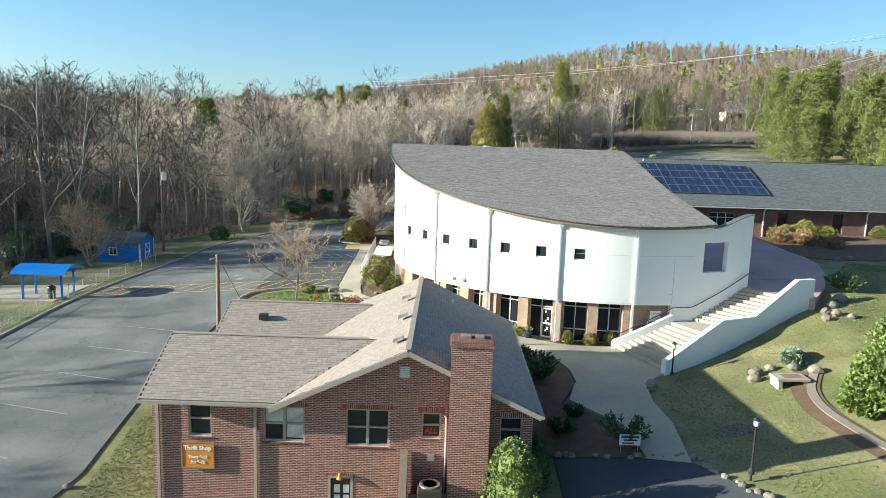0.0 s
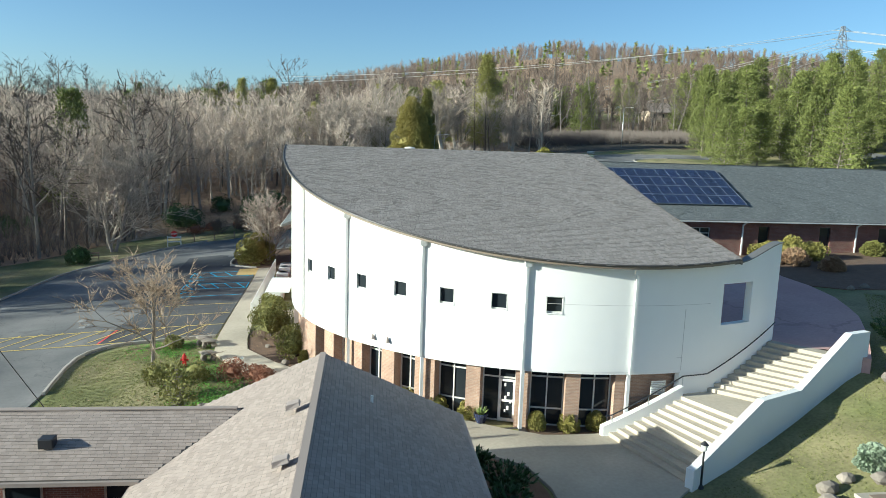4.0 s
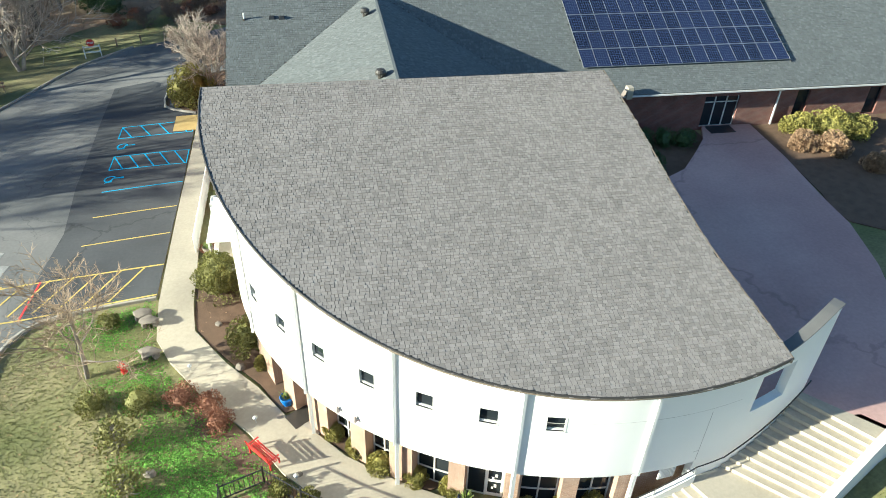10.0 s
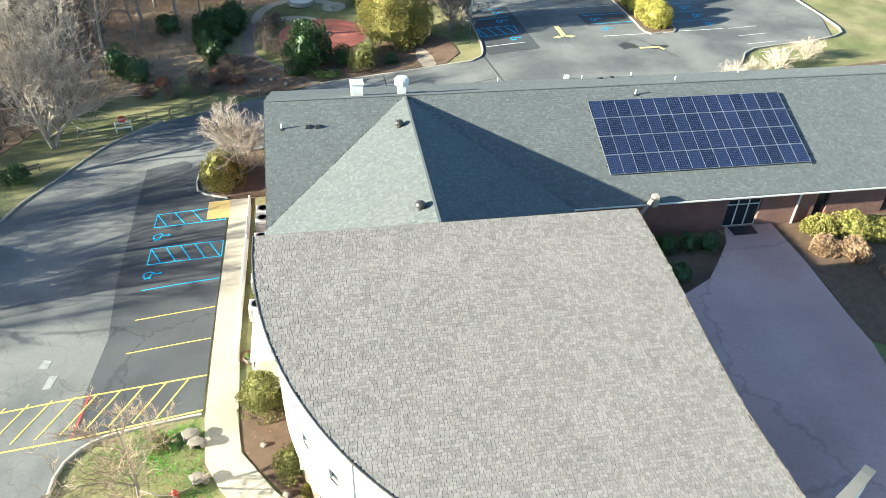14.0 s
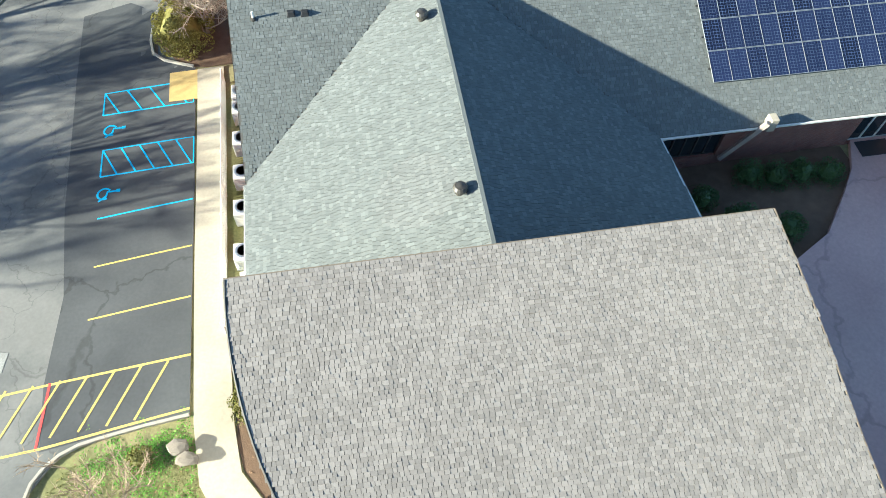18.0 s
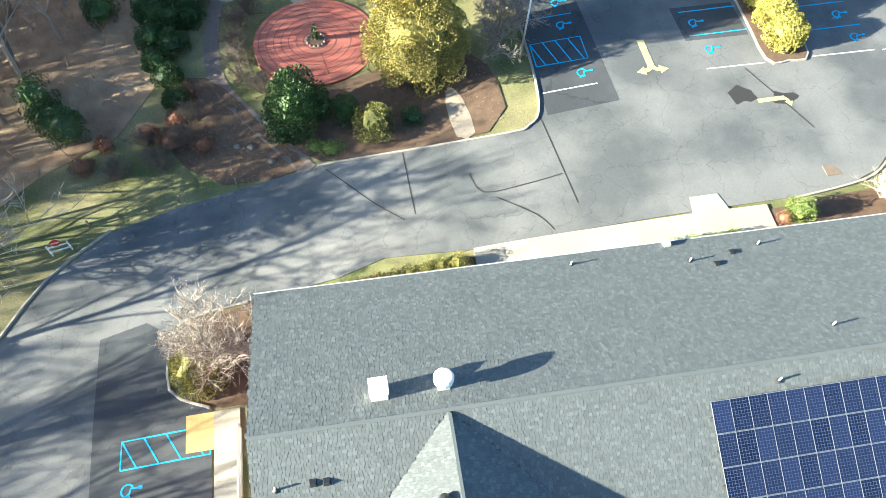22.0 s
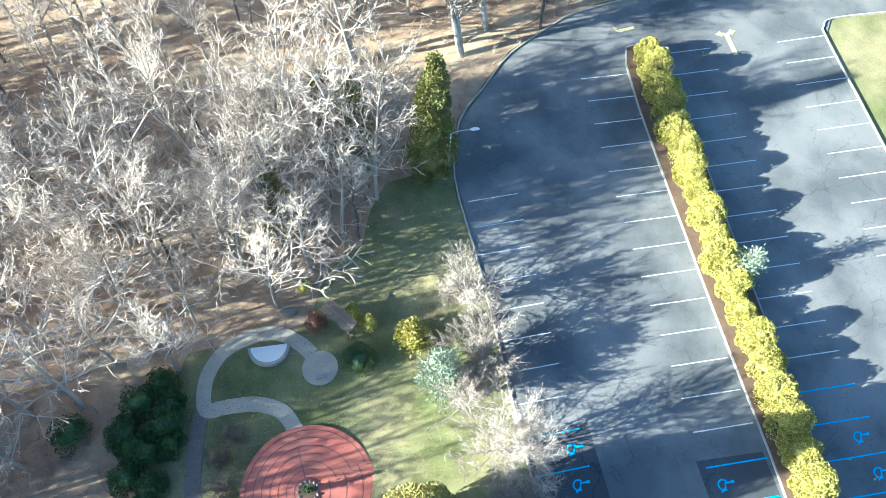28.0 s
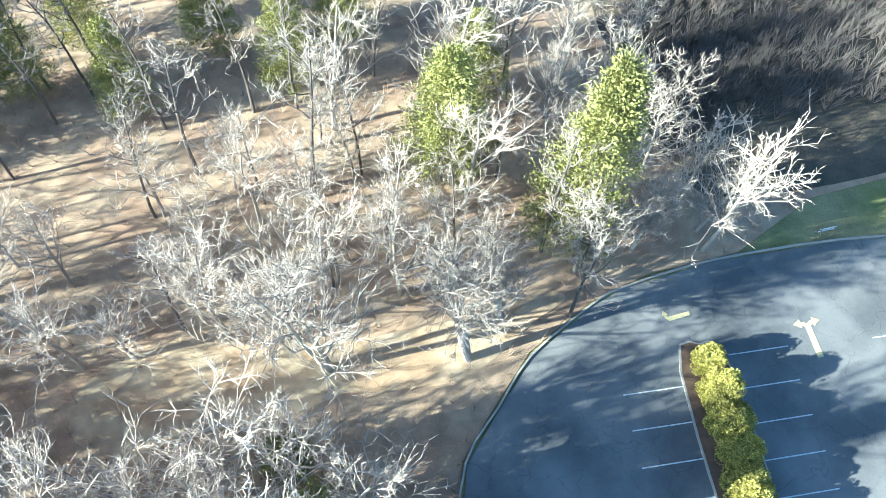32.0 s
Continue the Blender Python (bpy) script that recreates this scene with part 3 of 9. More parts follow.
NEW_W = [(-15.1, 89.5), (-15.1, 83.6), (-14.8, 73.6), (-14.2, 67.8), (-14.6, 62.9), (-14.4, 59.6), (-10.6, 60.05), (-7.52, 60.35), (-7.62, 83.3), (-10.45, 85.0), (-10.3, 89.0), (-12, 90.2)]
part("resurfaced_strip", drape(NEW_W, 0.075, 2.0, skirt=0.02), M["asphalt_new"], road, "darker newer asphalt by the walk")
NEW_N = [(18.25, 104.8), (18.2, 101.0), (23.9, 101.4), (23.4, 114.8), (18.25, 114.4)]
part("resurfaced_bay", drape(NEW_N, 0.075, 2.0, skirt=0.02), M["asphalt_new"], road, "darker newer asphalt bay")
part("resurfaced_bay", drape([(30.9, 106.6), (36.2, 106.5), (36.1, 110.4), (30.8, 110.5)], 0.075, 2.0, skirt=0.02), M["asphalt_new"], road)
DRIVE = [(6.0, 29.4), (5.9, 26), (6.5, 10), (8, 0), (20, 0), (16.4, 18), (14.2, 24), (13.0, 25.9), (12.2, 27.4), (11.6, 28.2), (9.9, 28.7)]
drive = tagged(part("driveway", drape(DRIVE, 0.07, 1.0), M["asphalt_new"], smooth=True), "dark smooth asphalt driveway by the brick house", "driveway", kind="structure")


def mark(pts, w, m, off=0.085, parent=None):
    return part("painted_line", ribbon(dense(pts, 1.5), w, off), M[m], parent or road)


# stalls beside the west walk
for y in (66.4, 69.6):
    mark([(-7.6, y + 0.3), (-12.8, y - 0.2)], 0.1, "line_yellow")
mark([(-7.6, 73.1), (-12.9, 72.6)], 0.1, "line_blue")


def hatched(x0, x1, y0, y1, n, m, slant=0.0, w=0.1):
    """A no-parking bay: a frame with slanting bars."""
    mark([(x0, y0), (x1, y0 + slant), (x1, y1 + slant), (x0, y1), (x0, y0)], w, m)
    for k in range(n):
        a = k / n
        mark([(x0 + (x1 - x0) * a, y1 + slant * a), (x0 + (x1 - x0) * min(a + 0.18, 1), y0 + slant * min(a + 0.18, 1))], w, m)


hatched(-13.0, -7.65, 75.6, 77.6, 5, "line_blue", 0.15)
hatched(-13.2, -7.7, 80.4, 82.2, 4, "line_blue", 0.15)
# the striped crossing at the south end of the stalls
mark([(-7.5, 63.35), (-14.5, 62.9), (-19.6, 62.5), (-27.9, 62.2)], 0.12, "line_yellow")
mark([(-7.5, 60.55), (-14.4, 59.75), (-19.0, 59.5), (-27.9, 59.2)], 0.12, "line_yellow")
for k in range(15):
    x = -8.6 - 1.3 * k
    mark([(x, 63.2 - 0.04 * k), (x - 1.5, 60.4 - 0.06 * k)], 0.11, "line_yellow")
mark([(-14.3, 63.0), (-14.6, 59.7)], 0.13, "line_red")
mark([(-26.5, 62.0), (-26.2, 59.3)], 0.13, "line_red")
for k in range(6):
    mark([(-24.0 + 0.5 * k, 28 + 4.4 * k), (-19.2 + 0.5 * k, 26.4 + 4.4 * k)], 0.09, "line_worn")


def wheelchair(x, y, s=1.0):
    """The accessible-parking mark: a wheel, a back and a seat."""
    g = G()
    ring = [(x + s * 0.32 * math.cos(a) - 0.05 * s, y + s * 0.32 * math.sin(a)) for a in np.linspace(0.6, 5.2, 12)]
    ribbon(ring, 0.1 * s, 0.088, g)
    ribbon([(x + 0.52 * s, y + 0.1 * s), (x + 0.1 * s, y + 0.1 * s), (x + 0.05 * s, y - 0.15 * s), (x - 0.3 * s, y - 0.42 * s)], 0.11 * s, 0.09, g)
    ribbon([(x + 0.6 * s, y + 0.02 * s), (x + 0.6 * s, y + 0.2 * s)], 0.18 * s, 0.092, g)
    part("accessible_mark", g, M["line_blue"], road, "blue wheelchair symbol")


for x, y in ((-12.6, 79.1), (-12.6, 74.3)):
    wheelchair(x, y, 1.2)
# north lot
hatched(18.5, 22.7, 106.0, 108.5, 4, "line_blue", 0.15)
mark([(18.3, 103.2), (22.7, 103.4)], 0.12, "line_white")
for y in (111.3, 114.2):
    mark([(18.5, y), (22.7, y + 0.15)], 0.1, "line_blue")
for y in (107.1, 109.9):
    mark([(31.4, y), (36.3, y)], 0.11, "line_blue")
mark([(31.5, 103.4), (36.3, 103.3)], 0.12, "line_white")
mark([(40.2, 103.3), (45.4, 103.2)], 0.12, "line_white")
for y in (106.1, 108.9, 111.7, 114.4):
    mark([(40.6, y), (45.5, y)], 0.11, "line_blue")
for k in range(14):
    y = 112.65 + 2.74 * k
    mark([(31.3, y), (36.2, y)], 0.09, "line_white")
    if k:
        mark([(40.5, y + 1.9), (45.5, y + 1.9)], 0.09, "line_white")
    if y > 115:
        mark([(52.5, y + 1.5), (58.0, y + 1.5)], 0.09, "line_white")
for k in range(8):
    y = 117 + 2.74 * k
    mark([(17.75, y), (22.4, y + 0.1)], 0.09, "line_white")
for k in range(5):
    mark([(46.0, 91.8 + 2.2 * k + 2.5), (49.5, 92.0 + 2.2 * k + 2.5)], 0.09, "line_white")
for x, y in ((21.6, 110.2), (21.8, 112.9), (21.9, 104.7), (32.3, 108.5), (32.6, 105.4), (44.0, 110.3), (44.3, 107.5), (44.6, 104.8)):
    wheelchair(x, y, 1.2)


def arrow(x, y, ang, s=1.0, both=False):
    g = G()

    def w(px, py):
        c, d = math.cos(ang), math.sin(ang)
        return (x + s * (px * c - py * d), y + s * (px * d + py * c))

    ribbon([w(0, 0), w(0, 2.7)], 0.5 * s, 0.09, g)
    for q in ((-1, 1) if both else (1,)):
        ribbon(dense([w(0, 2.6), w(0.3 * q, 2.85), w(0.55 * q, 2.9)], 0.3), 0.35 * s, 0.092, g)
        a, b, c = w(0.5 * q, 2.5), w(0.5 * q, 3.3), w(1.15 * q, 2.95)
        g.add([(*p, ground(*p) + 0.094) for p in (a, b, c)], [(0, 1, 2) if q < 0 else (0, 2, 1)])
    part("painted_arrow", g, M["arrow"], road, "faded yellow direction arrow")


arrow(27.3, 107.3, math.pi, 1.15, True)
arrow(47.8, 148.9, 0.05, 1.0, True)
arrow(34.2, 99.6, -math.pi / 2, 0.8)
arrow(38.4, 154.0, 1.7, 0.7)

# kerbs
KERBS = ([(-29.6, 20), (-29.1, 47.7), (-29.0, 56), (-28.3, 63.7), (-26.9, 73.3), (-25.7, 83.7), (-22.9, 89.2), (-19.2, 94.9), (-14.9, 98.1)],
         [(0.6, 100.2), (6.1, 100.1), (15.0, 99.9), (16.6, 100.3), (17.6, 101.4), (18.1, 104.8), (18.2, 112), (18.0, 118), (17.8, 125.7), (17.4, 132.0), (16.9, 139.0), (18.4, 145.1), (21.5, 148.7), (24.8, 152.3),
          (30.4, 155.7), (33.5, 156.9), (41.7, 158.2), (53.1, 158.4), (62.6, 157.5)],
         [(65.3, 151.7), (59.3, 151.8), (58.0, 150.9), (57.7, 149), (58.2, 135), (58.4, 105), (56.2, 98.9), (46, 97.4), (43.1, 94.4), (40.4, 92.1), (38.0, 91.3), (33.6, 90.8)],
         [(-5.0, 90.4), (-8.7, 90.0), (-10.1, 88.9), (-10.3, 85.1), (-7.7, 83.5)],
         [(-7.5, 60.2), (-10.6, 59.9), (-13.4, 59.3), (-14.9, 57.2), (-14.7, 52)])
for line in KERBS:
    tagged(part("kerb", ribbon(dense(smooth_line(line, 3), 1.0), 0.16, 0.2, thick=0.3), M["kerb"], bevel=0.02), "low concrete kerb along the asphalt", "kerb", kind="structure")
ISLE = smooth_line([(36.4, 103.6), (38.2, 103.1), (40.0, 103.6), (40.3, 110), (40.6, 130), (40.4, 149), (38.4, 151.4), (36.2, 149.5), (36.3, 130), (36.5, 110)], 3, True)
tagged(part("kerb_island", drape(ISLE, 0.2, 2.0, skirt=0.25), M["kerb"]), "long kerbed planting island in the lot", "kerb", kind="structure")
tagged(part("island_soil", drape([(38.3 + (x - 38.3) * 0.93, 127 + (y - 127) * 0.994) for x, y in ISLE], 0.22, 2.0, skirt=0.02), M["mulch"]), "mulched soil of the hedge island", "ground", kind="structure")

# concrete walks
WALK_W = [(-7.45, 83.2), (-7.45, 69.8), (-7.3, 59.7), (-7.0, 56.8), (-6.1, 55.0), (-3.9, 51.9), (-2.0, 49.8), (-0.5, 47.4), (1.2, 45.6), (3.2, 43.9), (5.6, 42.6), (6.6, 41.4), (7.9, 40.2), (8.4, 38.4), (8.4, 36.6), (7.6, 34.4),
          (8.6, 33.1), (9.5, 32.0), (9.8, 30.2), (9.9, 28.7), (11.6, 28.1), (12.0, 31.8), (11.8, 34.0), (12.1, 36.2), (13.0, 37.4), (13.9, 38.1), (13.2, 43.1), (12.2, 43.3), (9.4, 43.2), (7.9, 43.9), (6.2, 45.1), (4.3, 46.2), (2.2, 47.8),
          (1.0, 49.2), (-0.4, 50.5), (-1.7, 52.5), (-3.3, 54.4), (-5.1, 57.1), (-5.4, 59.4), (-5.7, 66.1), (-5.8, 75.3), (-5.8, 83.2)]


def walk_h(x, y):
    z = ground(x, y)
    return z + (max(z, -0.02 + 0.0 * x) - z) * step(33, 37, y) * (1 - step(48, 56, y)) * step(-2, 3, x)


pavement = tagged(part("pavement", drape(WALK_W, 0.12, 1.0, walk_h, skirt=0.3), M["concrete"], smooth=False), "pale buff concrete walk along the white building", "walk", kind="structure")
tagged(part("pavement_ramp", drape([(-9.2, 80.8), (-7.46, 80.8), (-7.46, 83.2), (-9.2, 83.2)], 0.1, 1.0), mat("yellow_ramp", (0.5, 0.36, 0.14), 0.8)), "yellow-tan kerb ramp by the accessible bay", "ramp", kind="structure")
PED = [(10.7, 90.9), (31.3, 90.6), (31.3, 88.2), (10.7, 88.2)]
tagged(part("pavement_north", drape(PED, 0.12, 1.0), M["concrete"]), "pale concrete walk behind the long wing", "walk", kind="structure")
part("kerb_ramp", drape([(26.0, 90.6), (28.6, 90.6), (28.2, 92.0), (26.2, 92.0)], 0.11, 1.0), M["concrete"], bpy.data.objects["pavement_north"])

# mulch beds
BEDS = ([(-5.2, 61.3), (-5.3, 59.5), (-5.0, 57.2), (-3.2, 54.6), (-1.6, 52.7), (-0.4, 50.7), (0.8, 51.6), (0, 54), (-1.5, 57), (-2, 61)],
        [(1.15, 49.3), (2.3, 47.95), (4.3, 46.35), (5.6, 45.6), (6.2, 46.3), (4, 48), (2.2, 50)],
        [(8.6, 43.7), (9.5, 43.35), (12.1, 43.4), (12.1, 45), (8.6, 45)],
        [(-3.9, 51.7), (-2.1, 49.7), (-0.7, 47.4), (1.0, 45.5), (2.9, 43.9), (2.4, 43.2), (-0.4, 45.6), (-2.6, 48.2), (-4.9, 51.2)],
        [(5.4, 42.4), (6.5, 41.3), (7.7, 40.1), (8.2, 38.4), (8.2, 36.7), (7.4, 34.5), (5.6, 33.4), (5.0, 38)],
        [(5.4, 33.2), (7.4, 34.2), (8.5, 33.0), (9.3, 32.0), (9.6, 30.2), (9.7, 28.9), (6.1, 29.6), (4.9, 30)],
        [(21.8, 61.7), (24.2, 63.0), (26.1, 65.2), (27.4, 68.2), (16.6, 68.2), (16.9, 61.4)],
        [(31.7, 68.2), (31.5, 63.7), (31.3, 59.4), (31.1, 56.4), (36, 55), (50, 60), (60, 62), (60, 68.2)],
        [(-6.5, 100.3), (0.3, 100.4), (-1.3, 102.2), (-3.8, 105.9), (-6.4, 110), (-9.5, 112), (-11.5, 106)],
        [(1.0, 100.6), (13.6, 100.4), (15.2, 105), (13.4, 109), (7.8, 109.6), (1.4, 107.6), (-2.8, 108.8), (-3.0, 105.5)],
        [(-5.4, 90.2), (-8.7, 89.8), (-10.0, 88.8), (-10.2, 85.2), (-7.8, 83.6), (-5.9, 83.4), (-3.2, 84), (-3.2, 90)],
        [(-3, 90.2), (10.5, 90.3), (10.5, 88), (-3, 87.6)], [(31.5, 90.2), (45, 91), (60, 92.5), (60, 88), (31.5, 88)])
for b in BEDS:
    tagged(part("planting_bed", drape(smooth_line(b, 2, True), 0.06, 1.0, walk_h, skirt=0.1), M["mulch"]), "dark brown mulched planting bed", "ground", kind="structure")
YARD = [(-3.0, 46.6), (-1.2, 46.6), (0.4, 45.3), (1.9, 44.2), (3.6, 43.2), (4.0, 41), (-3.4, 41)]
tagged(part("yard_soil", drape(YARD, 0.05, 1.0), M["mulch"]), "bare brown soil inside the iron fence", "ground", kind="structure")

GREEN = ([(-5.6, 51.6), (-4.2, 51.2), (-2.7, 49.2), (-1.6, 47.9), (-0.6, 46.4), (-2.9, 46.6), (-3.6, 44.5), (-6.2, 45.5), (-7.6, 48.6)], [(-7.4, 56.5), (-7.0, 54.8), (-5.6, 53.2), (-7.4, 52.0), (-9.4, 54.2)], [(-7.6, 59.9), (-10.5, 59.5), (-12.6, 58.8), (-10.8, 56.8), (-7.5, 57.2)])

# dark plate and mat by the curved front
for pts, nm, lab_ in ((((-0.41, 50.35), (0.08, 49.6), (0.97, 50.16), (0.55, 51.01)), "entry_plate", "dark plate beside the walk"), (((7.72, 45.42), (8.6, 45.12), (9.05, 45.85), (8.12, 46.15)), "door_mat", "dark green door mat at the glass entrance")):
    z = max(walk_h(x, y) for x, y in pts) + 0.1
    tagged(part(nm, G().prism(list(pts), z - 0.12, z + 0.012), M["gutter"], bevel=0.004), lab_, "mat")
for pts in (((-17.98, 65.92), (-17.42, 65.74), (-17.29, 66.43), (-17.83, 66.61)), ((-17.27, 63.99), (-16.77, 63.96), (-16.58, 65.01), (-17.09, 65.11))):
    part("pale_patch", drape(list(pts), 0.082, 1.0), M["line_worn"], road)

# upper forecourt
PLAZA = [(16.6, 59.9), (18.3, 45.4), (21.3, 45.5), (24.3, 42.4), (26.6, 45.5), (28.2, 48.3), (29.9, 52.5), (30.9, 56.2), (31.1, 59.4), (31.4, 63.7), (31.5, 68.4), (28.0, 68.4), (27.2, 66.6), (26.1, 65.2), (24.2, 63.0), (21.8, 61.7), (19.0, 61.2), (16.6, 61.2)]


def plaza_h(x, y):
    return max(3.72 + 0.55 * step(44, 66, y), ground(x, y) + 0.08 if x > 23 else 0)


tagged(part("pavement_plaza", drape(PLAZA, 0.0, 2.0, plaza_h, skirt=0.9), M["plaza"]), "purplish tinted concrete forecourt of the upper entrance", "forecourt", kind="structure")


# ---- roofs ----
def inside(p, poly):
    hit = False
    for (x0, y0), (x1, y1) in zip(poly, poly[1:] + poly[:1]):
        if (y0 > p[1]) != (y1 > p[1]) and p[0] < (x1 - x0) * (p[1] - y0) / (y1 - y0) + x0:
            hit = not hit
    return hit


def slab(pts, down):
    """A flat roof sheet over 3D corners, with thickness."""
    n = len(pts)
    return G().add(list(pts) + [(x, y, z - down) for x, y, z in pts],
                   [tuple(range(n)), tuple(range(2 * n - 1, n - 1, -1))] + [((i + 1) % n, i, n + i, n + (i + 1) % n) for i in range(n)])


def inside_many(px, py, poly):
    hit = np.zeros(len(px), bool)
    for (x0, y0), (x1, y1) in zip(poly, poly[1:] + poly[:1]):
        if y0 != y1:
            hit ^= ((y0 > py) != (y1 > py)) & (px < (x1 - x0) * (py - y0) / (y1 - y0) + x0)
    return hit


def roof(pts, material, parent, label, tab=(0.19, 0.17), keep=None, seed=3, count=0, name="roof", plain=None, even=False):
    """A roof plane: a deck with courses of shingle tabs, each a thin wedge. The `count` tabs nearest to keep become parts of their own."""
    P = [Vector(p) for p in pts]
    nrm = Vector((0, 0, 0))
    for a, b in zip(P, P[1:] + P[:1]):
        nrm += a.cross(b)
    nrm.normalize()
    if nrm.z < 0:
        P.reverse()
        nrm = -nrm
    u = Vector((0, 0, 1)).cross(nrm).normalized()
    v = nrm.cross(u)
    o = P[0]
    poly = [((p - o).dot(u), (p - o).dot(v)) for p in P]
    mid = sum(P, Vector((0, 0, 0))) / len(P)
    o = o - nrm * (o - mid).dot(nrm)
    flat = [p - nrm * ((p - mid).dot(nrm) + 0.012) for p in P]
    deck = part(name, slab([tuple(p) for p in flat], 0.15), plain or M["underlay"], parent, label)
    if plain:
        return deck
    rs = np.random.RandomState(seed)
    w, h = tab
    v0, v1, u0, u1 = min(q[1] for q in poly), max(q[1] for q in poly), min(q[0] for q in poly), max(q[0] for q in poly)
    rows = []
    for j in range(int((v1 - v0) / h) + 1):
        ww = w * rs.choice([0.94, 1.0, 1.06] if even else [0.75, 0.9, 1.0, 1.1, 1.3], int((u1 - u0) / w * 1.15) + 3)
        x = u0 - w * (0.5 * (j % 2) + 0.1 * rs.rand() if even else rs.rand()) + np.concatenate(([0.0], np.cumsum(ww)[:-1]))
        rows.append(np.stack([x, x + ww, np.full(len(x), v0 + j * h), rs.choice([0.010, 0.013, 0.016] if even else [0.007, 0.014, 0.024], len(x))], 1))
    t = np.concatenate(rows)
    t = t[inside_many((t[:, 0] + t[:, 1]) / 2, t[:, 2] + h / 2, poly)]
    t[:, 0], t[:, 1] = np.maximum(t[:, 0], u0), np.minimum(t[:, 1], u1)
    U, V, N, O = (np.array(q) for q in (u, v, nrm, o))

    def corners(t):
        a, b, y, up = (t[:, k:k + 1] for k in range(4))
        lo, hi = O + N * up, O + N * 0.004
        gap = 0.004 if even else 0.008
        top = y + h * (0.955 if even else 1.03)
        return np.stack([lo + U * (a + gap) + V * (y + 0.004), lo + U * (b - gap) + V * (y + 0.004), hi + U * (b - gap) + V * top, hi + U * (a + gap) + V * top,
                         O + U * (a + gap) + V * y, O + U * (b - gap) + V * y], 1)

    if count:
        mid = O + U * ((t[:, 0] + t[:, 1]) / 2)[:, None] + V * t[:, 2:3]
        order = np.argsort(np.linalg.norm(mid - np.array(keep), axis=1))
        single.append((corners(t[order[:count]]), material, deck))
        t = t[order[count:]]
    c = corners(t)
    g = G()
    g.v = [tuple(p) for p in c.reshape(-1, 3).tolist()]
    g.f = [q for k in range(0, 6 * len(c), 6) for q in ((k, k + 1, k + 2, k + 3), (k + 4, k + 5, k + 1, k), (k, k + 3, k + 4), (k + 1, k + 5, k + 2))]
    part("shingle_course", g, material, deck, "", kind="stuff")
    return deck


single = []

# ---- white round hall ----
CX, CY, R = 13.18, 58.96, 15.75
hall = thing("church_hall", "white stucco round-fronted hall with a sloping grey-brown shingle roof", "building", (13.18, 50, 0))


def at(deg, r):
    a = radians(deg)
    return (CX + r * math.sin(a), CY - r * math.cos(a))


def hall_z(y):
    return 12.2 - 0.254 * (59.9 - y)


def arc_wall(g, a0, a1, r0, r1, z0, z1, n=None):
    """A curved wall from a0 to a1 degrees; z0, z1: heights or functions of the angle."""
    n = n or max(1, int(abs(a1 - a0) / 1.5))
    f0, f1 = (z0 if callable(z0) else lambda a: z0), (z1 if callable(z1) else lambda a: z1)
    ring = []
    for k in range(n + 1):
        a = a0 + (a1 - a0) * k / n
        (xo, yo), (xi, yi) = at(a, r1), at(a, r0)
        ring += [(xo, yo, f0(a)), (xo, yo, f1(a)), (xi, yi, f1(a)), (xi, yi, f0(a))]
    faces = []
    for k in range(n):
        i, j = 4 * k, 4 * k + 4
        faces += [(i, j, j + 1, i + 1), (i + 1, j + 1, j + 2, i + 2), (i + 2, j + 2, j + 3, i + 3), (i + 3, j + 3, j, i)]
    faces += [(0, 1, 2, 3), (4 * n + 3, 4 * n + 2, 4 * n + 1, 4 * n)]
    return g.add(ring, faces)


def wall_top(a):
    if a > 18.3:
        return 7.72 + 0.8 * step(18.3, 31.6, a)
    return hall_z(at(a, R)[1]) - 0.14


WIN = [-65.7 + 8.83 * k for k in range(7)]
HW = 1.31
edge = [-92.0]
for a in WIN:
    edge += [a - HW, a + HW]
edge += [16.6]
ZB, W0, W1 = 2.97, 5.57, 6.29


def wall_panel(*spec):
    n = max(2, int((spec[1] - spec[0]) / 0.75))
    ob = fix_normals(part("wall_panel", arc_wall(G(), spec[0], spec[1], R - 0.35, R, spec[2], spec[3], n), M["stucco"], hall, "smooth bright white curved stucco wall"))
    ob.data.polygons.foreach_set("use_smooth", [True] * len(ob.data.polygons))
    ob.data.set_sharp_from_angle(angle=radians(30))


for k in range(0, len(edge) - 2, 2):
    wall_panel(edge[k], edge[k + 1], ZB, wall_top)
wall_panel(edge[-2], 9.05, ZB, wall_top)
wall_panel(9.05, 16.6, 0.0, wall_top)
for a in WIN:
    wall_panel(a - HW, a + HW, ZB, W0)
    wall_panel(a - HW, a + HW, W1, wall_top)
wall_panel(16.6, 23.5, 0.3, 4.92)
wall_panel(16.6, 23.5, 6.84, wall_top)
wall_panel(23.5, 31.6, 0.5, wall_top)
g = G()
arc_wall(g, 18.6, 31.65, R - 0.4, R + 0.05, lambda a: wall_top(a), lambda a: wall_top(a) + 0.05)
part("wall_coping", fix_g := g, M["coping"], hall, "grey metal coping")
for d in (9.15, ):
    g = G()
    arc_wall(g, d, d + 0.09, R - 0.01, R + 0.006, 2.97, 5.8, 1)
    arc_wall(g, d - 0.9, d + 0.09, R - 0.01, R + 0.006, 3.55, 3.57, 1)
    part("wall_joint", g, M["joint"], hall)
g = G()
arc_wall(g, -14, 14, R - 0.01, R + 0.004, 5.98, 5.995)
part("wall_joint", g, M["joint"], hall)
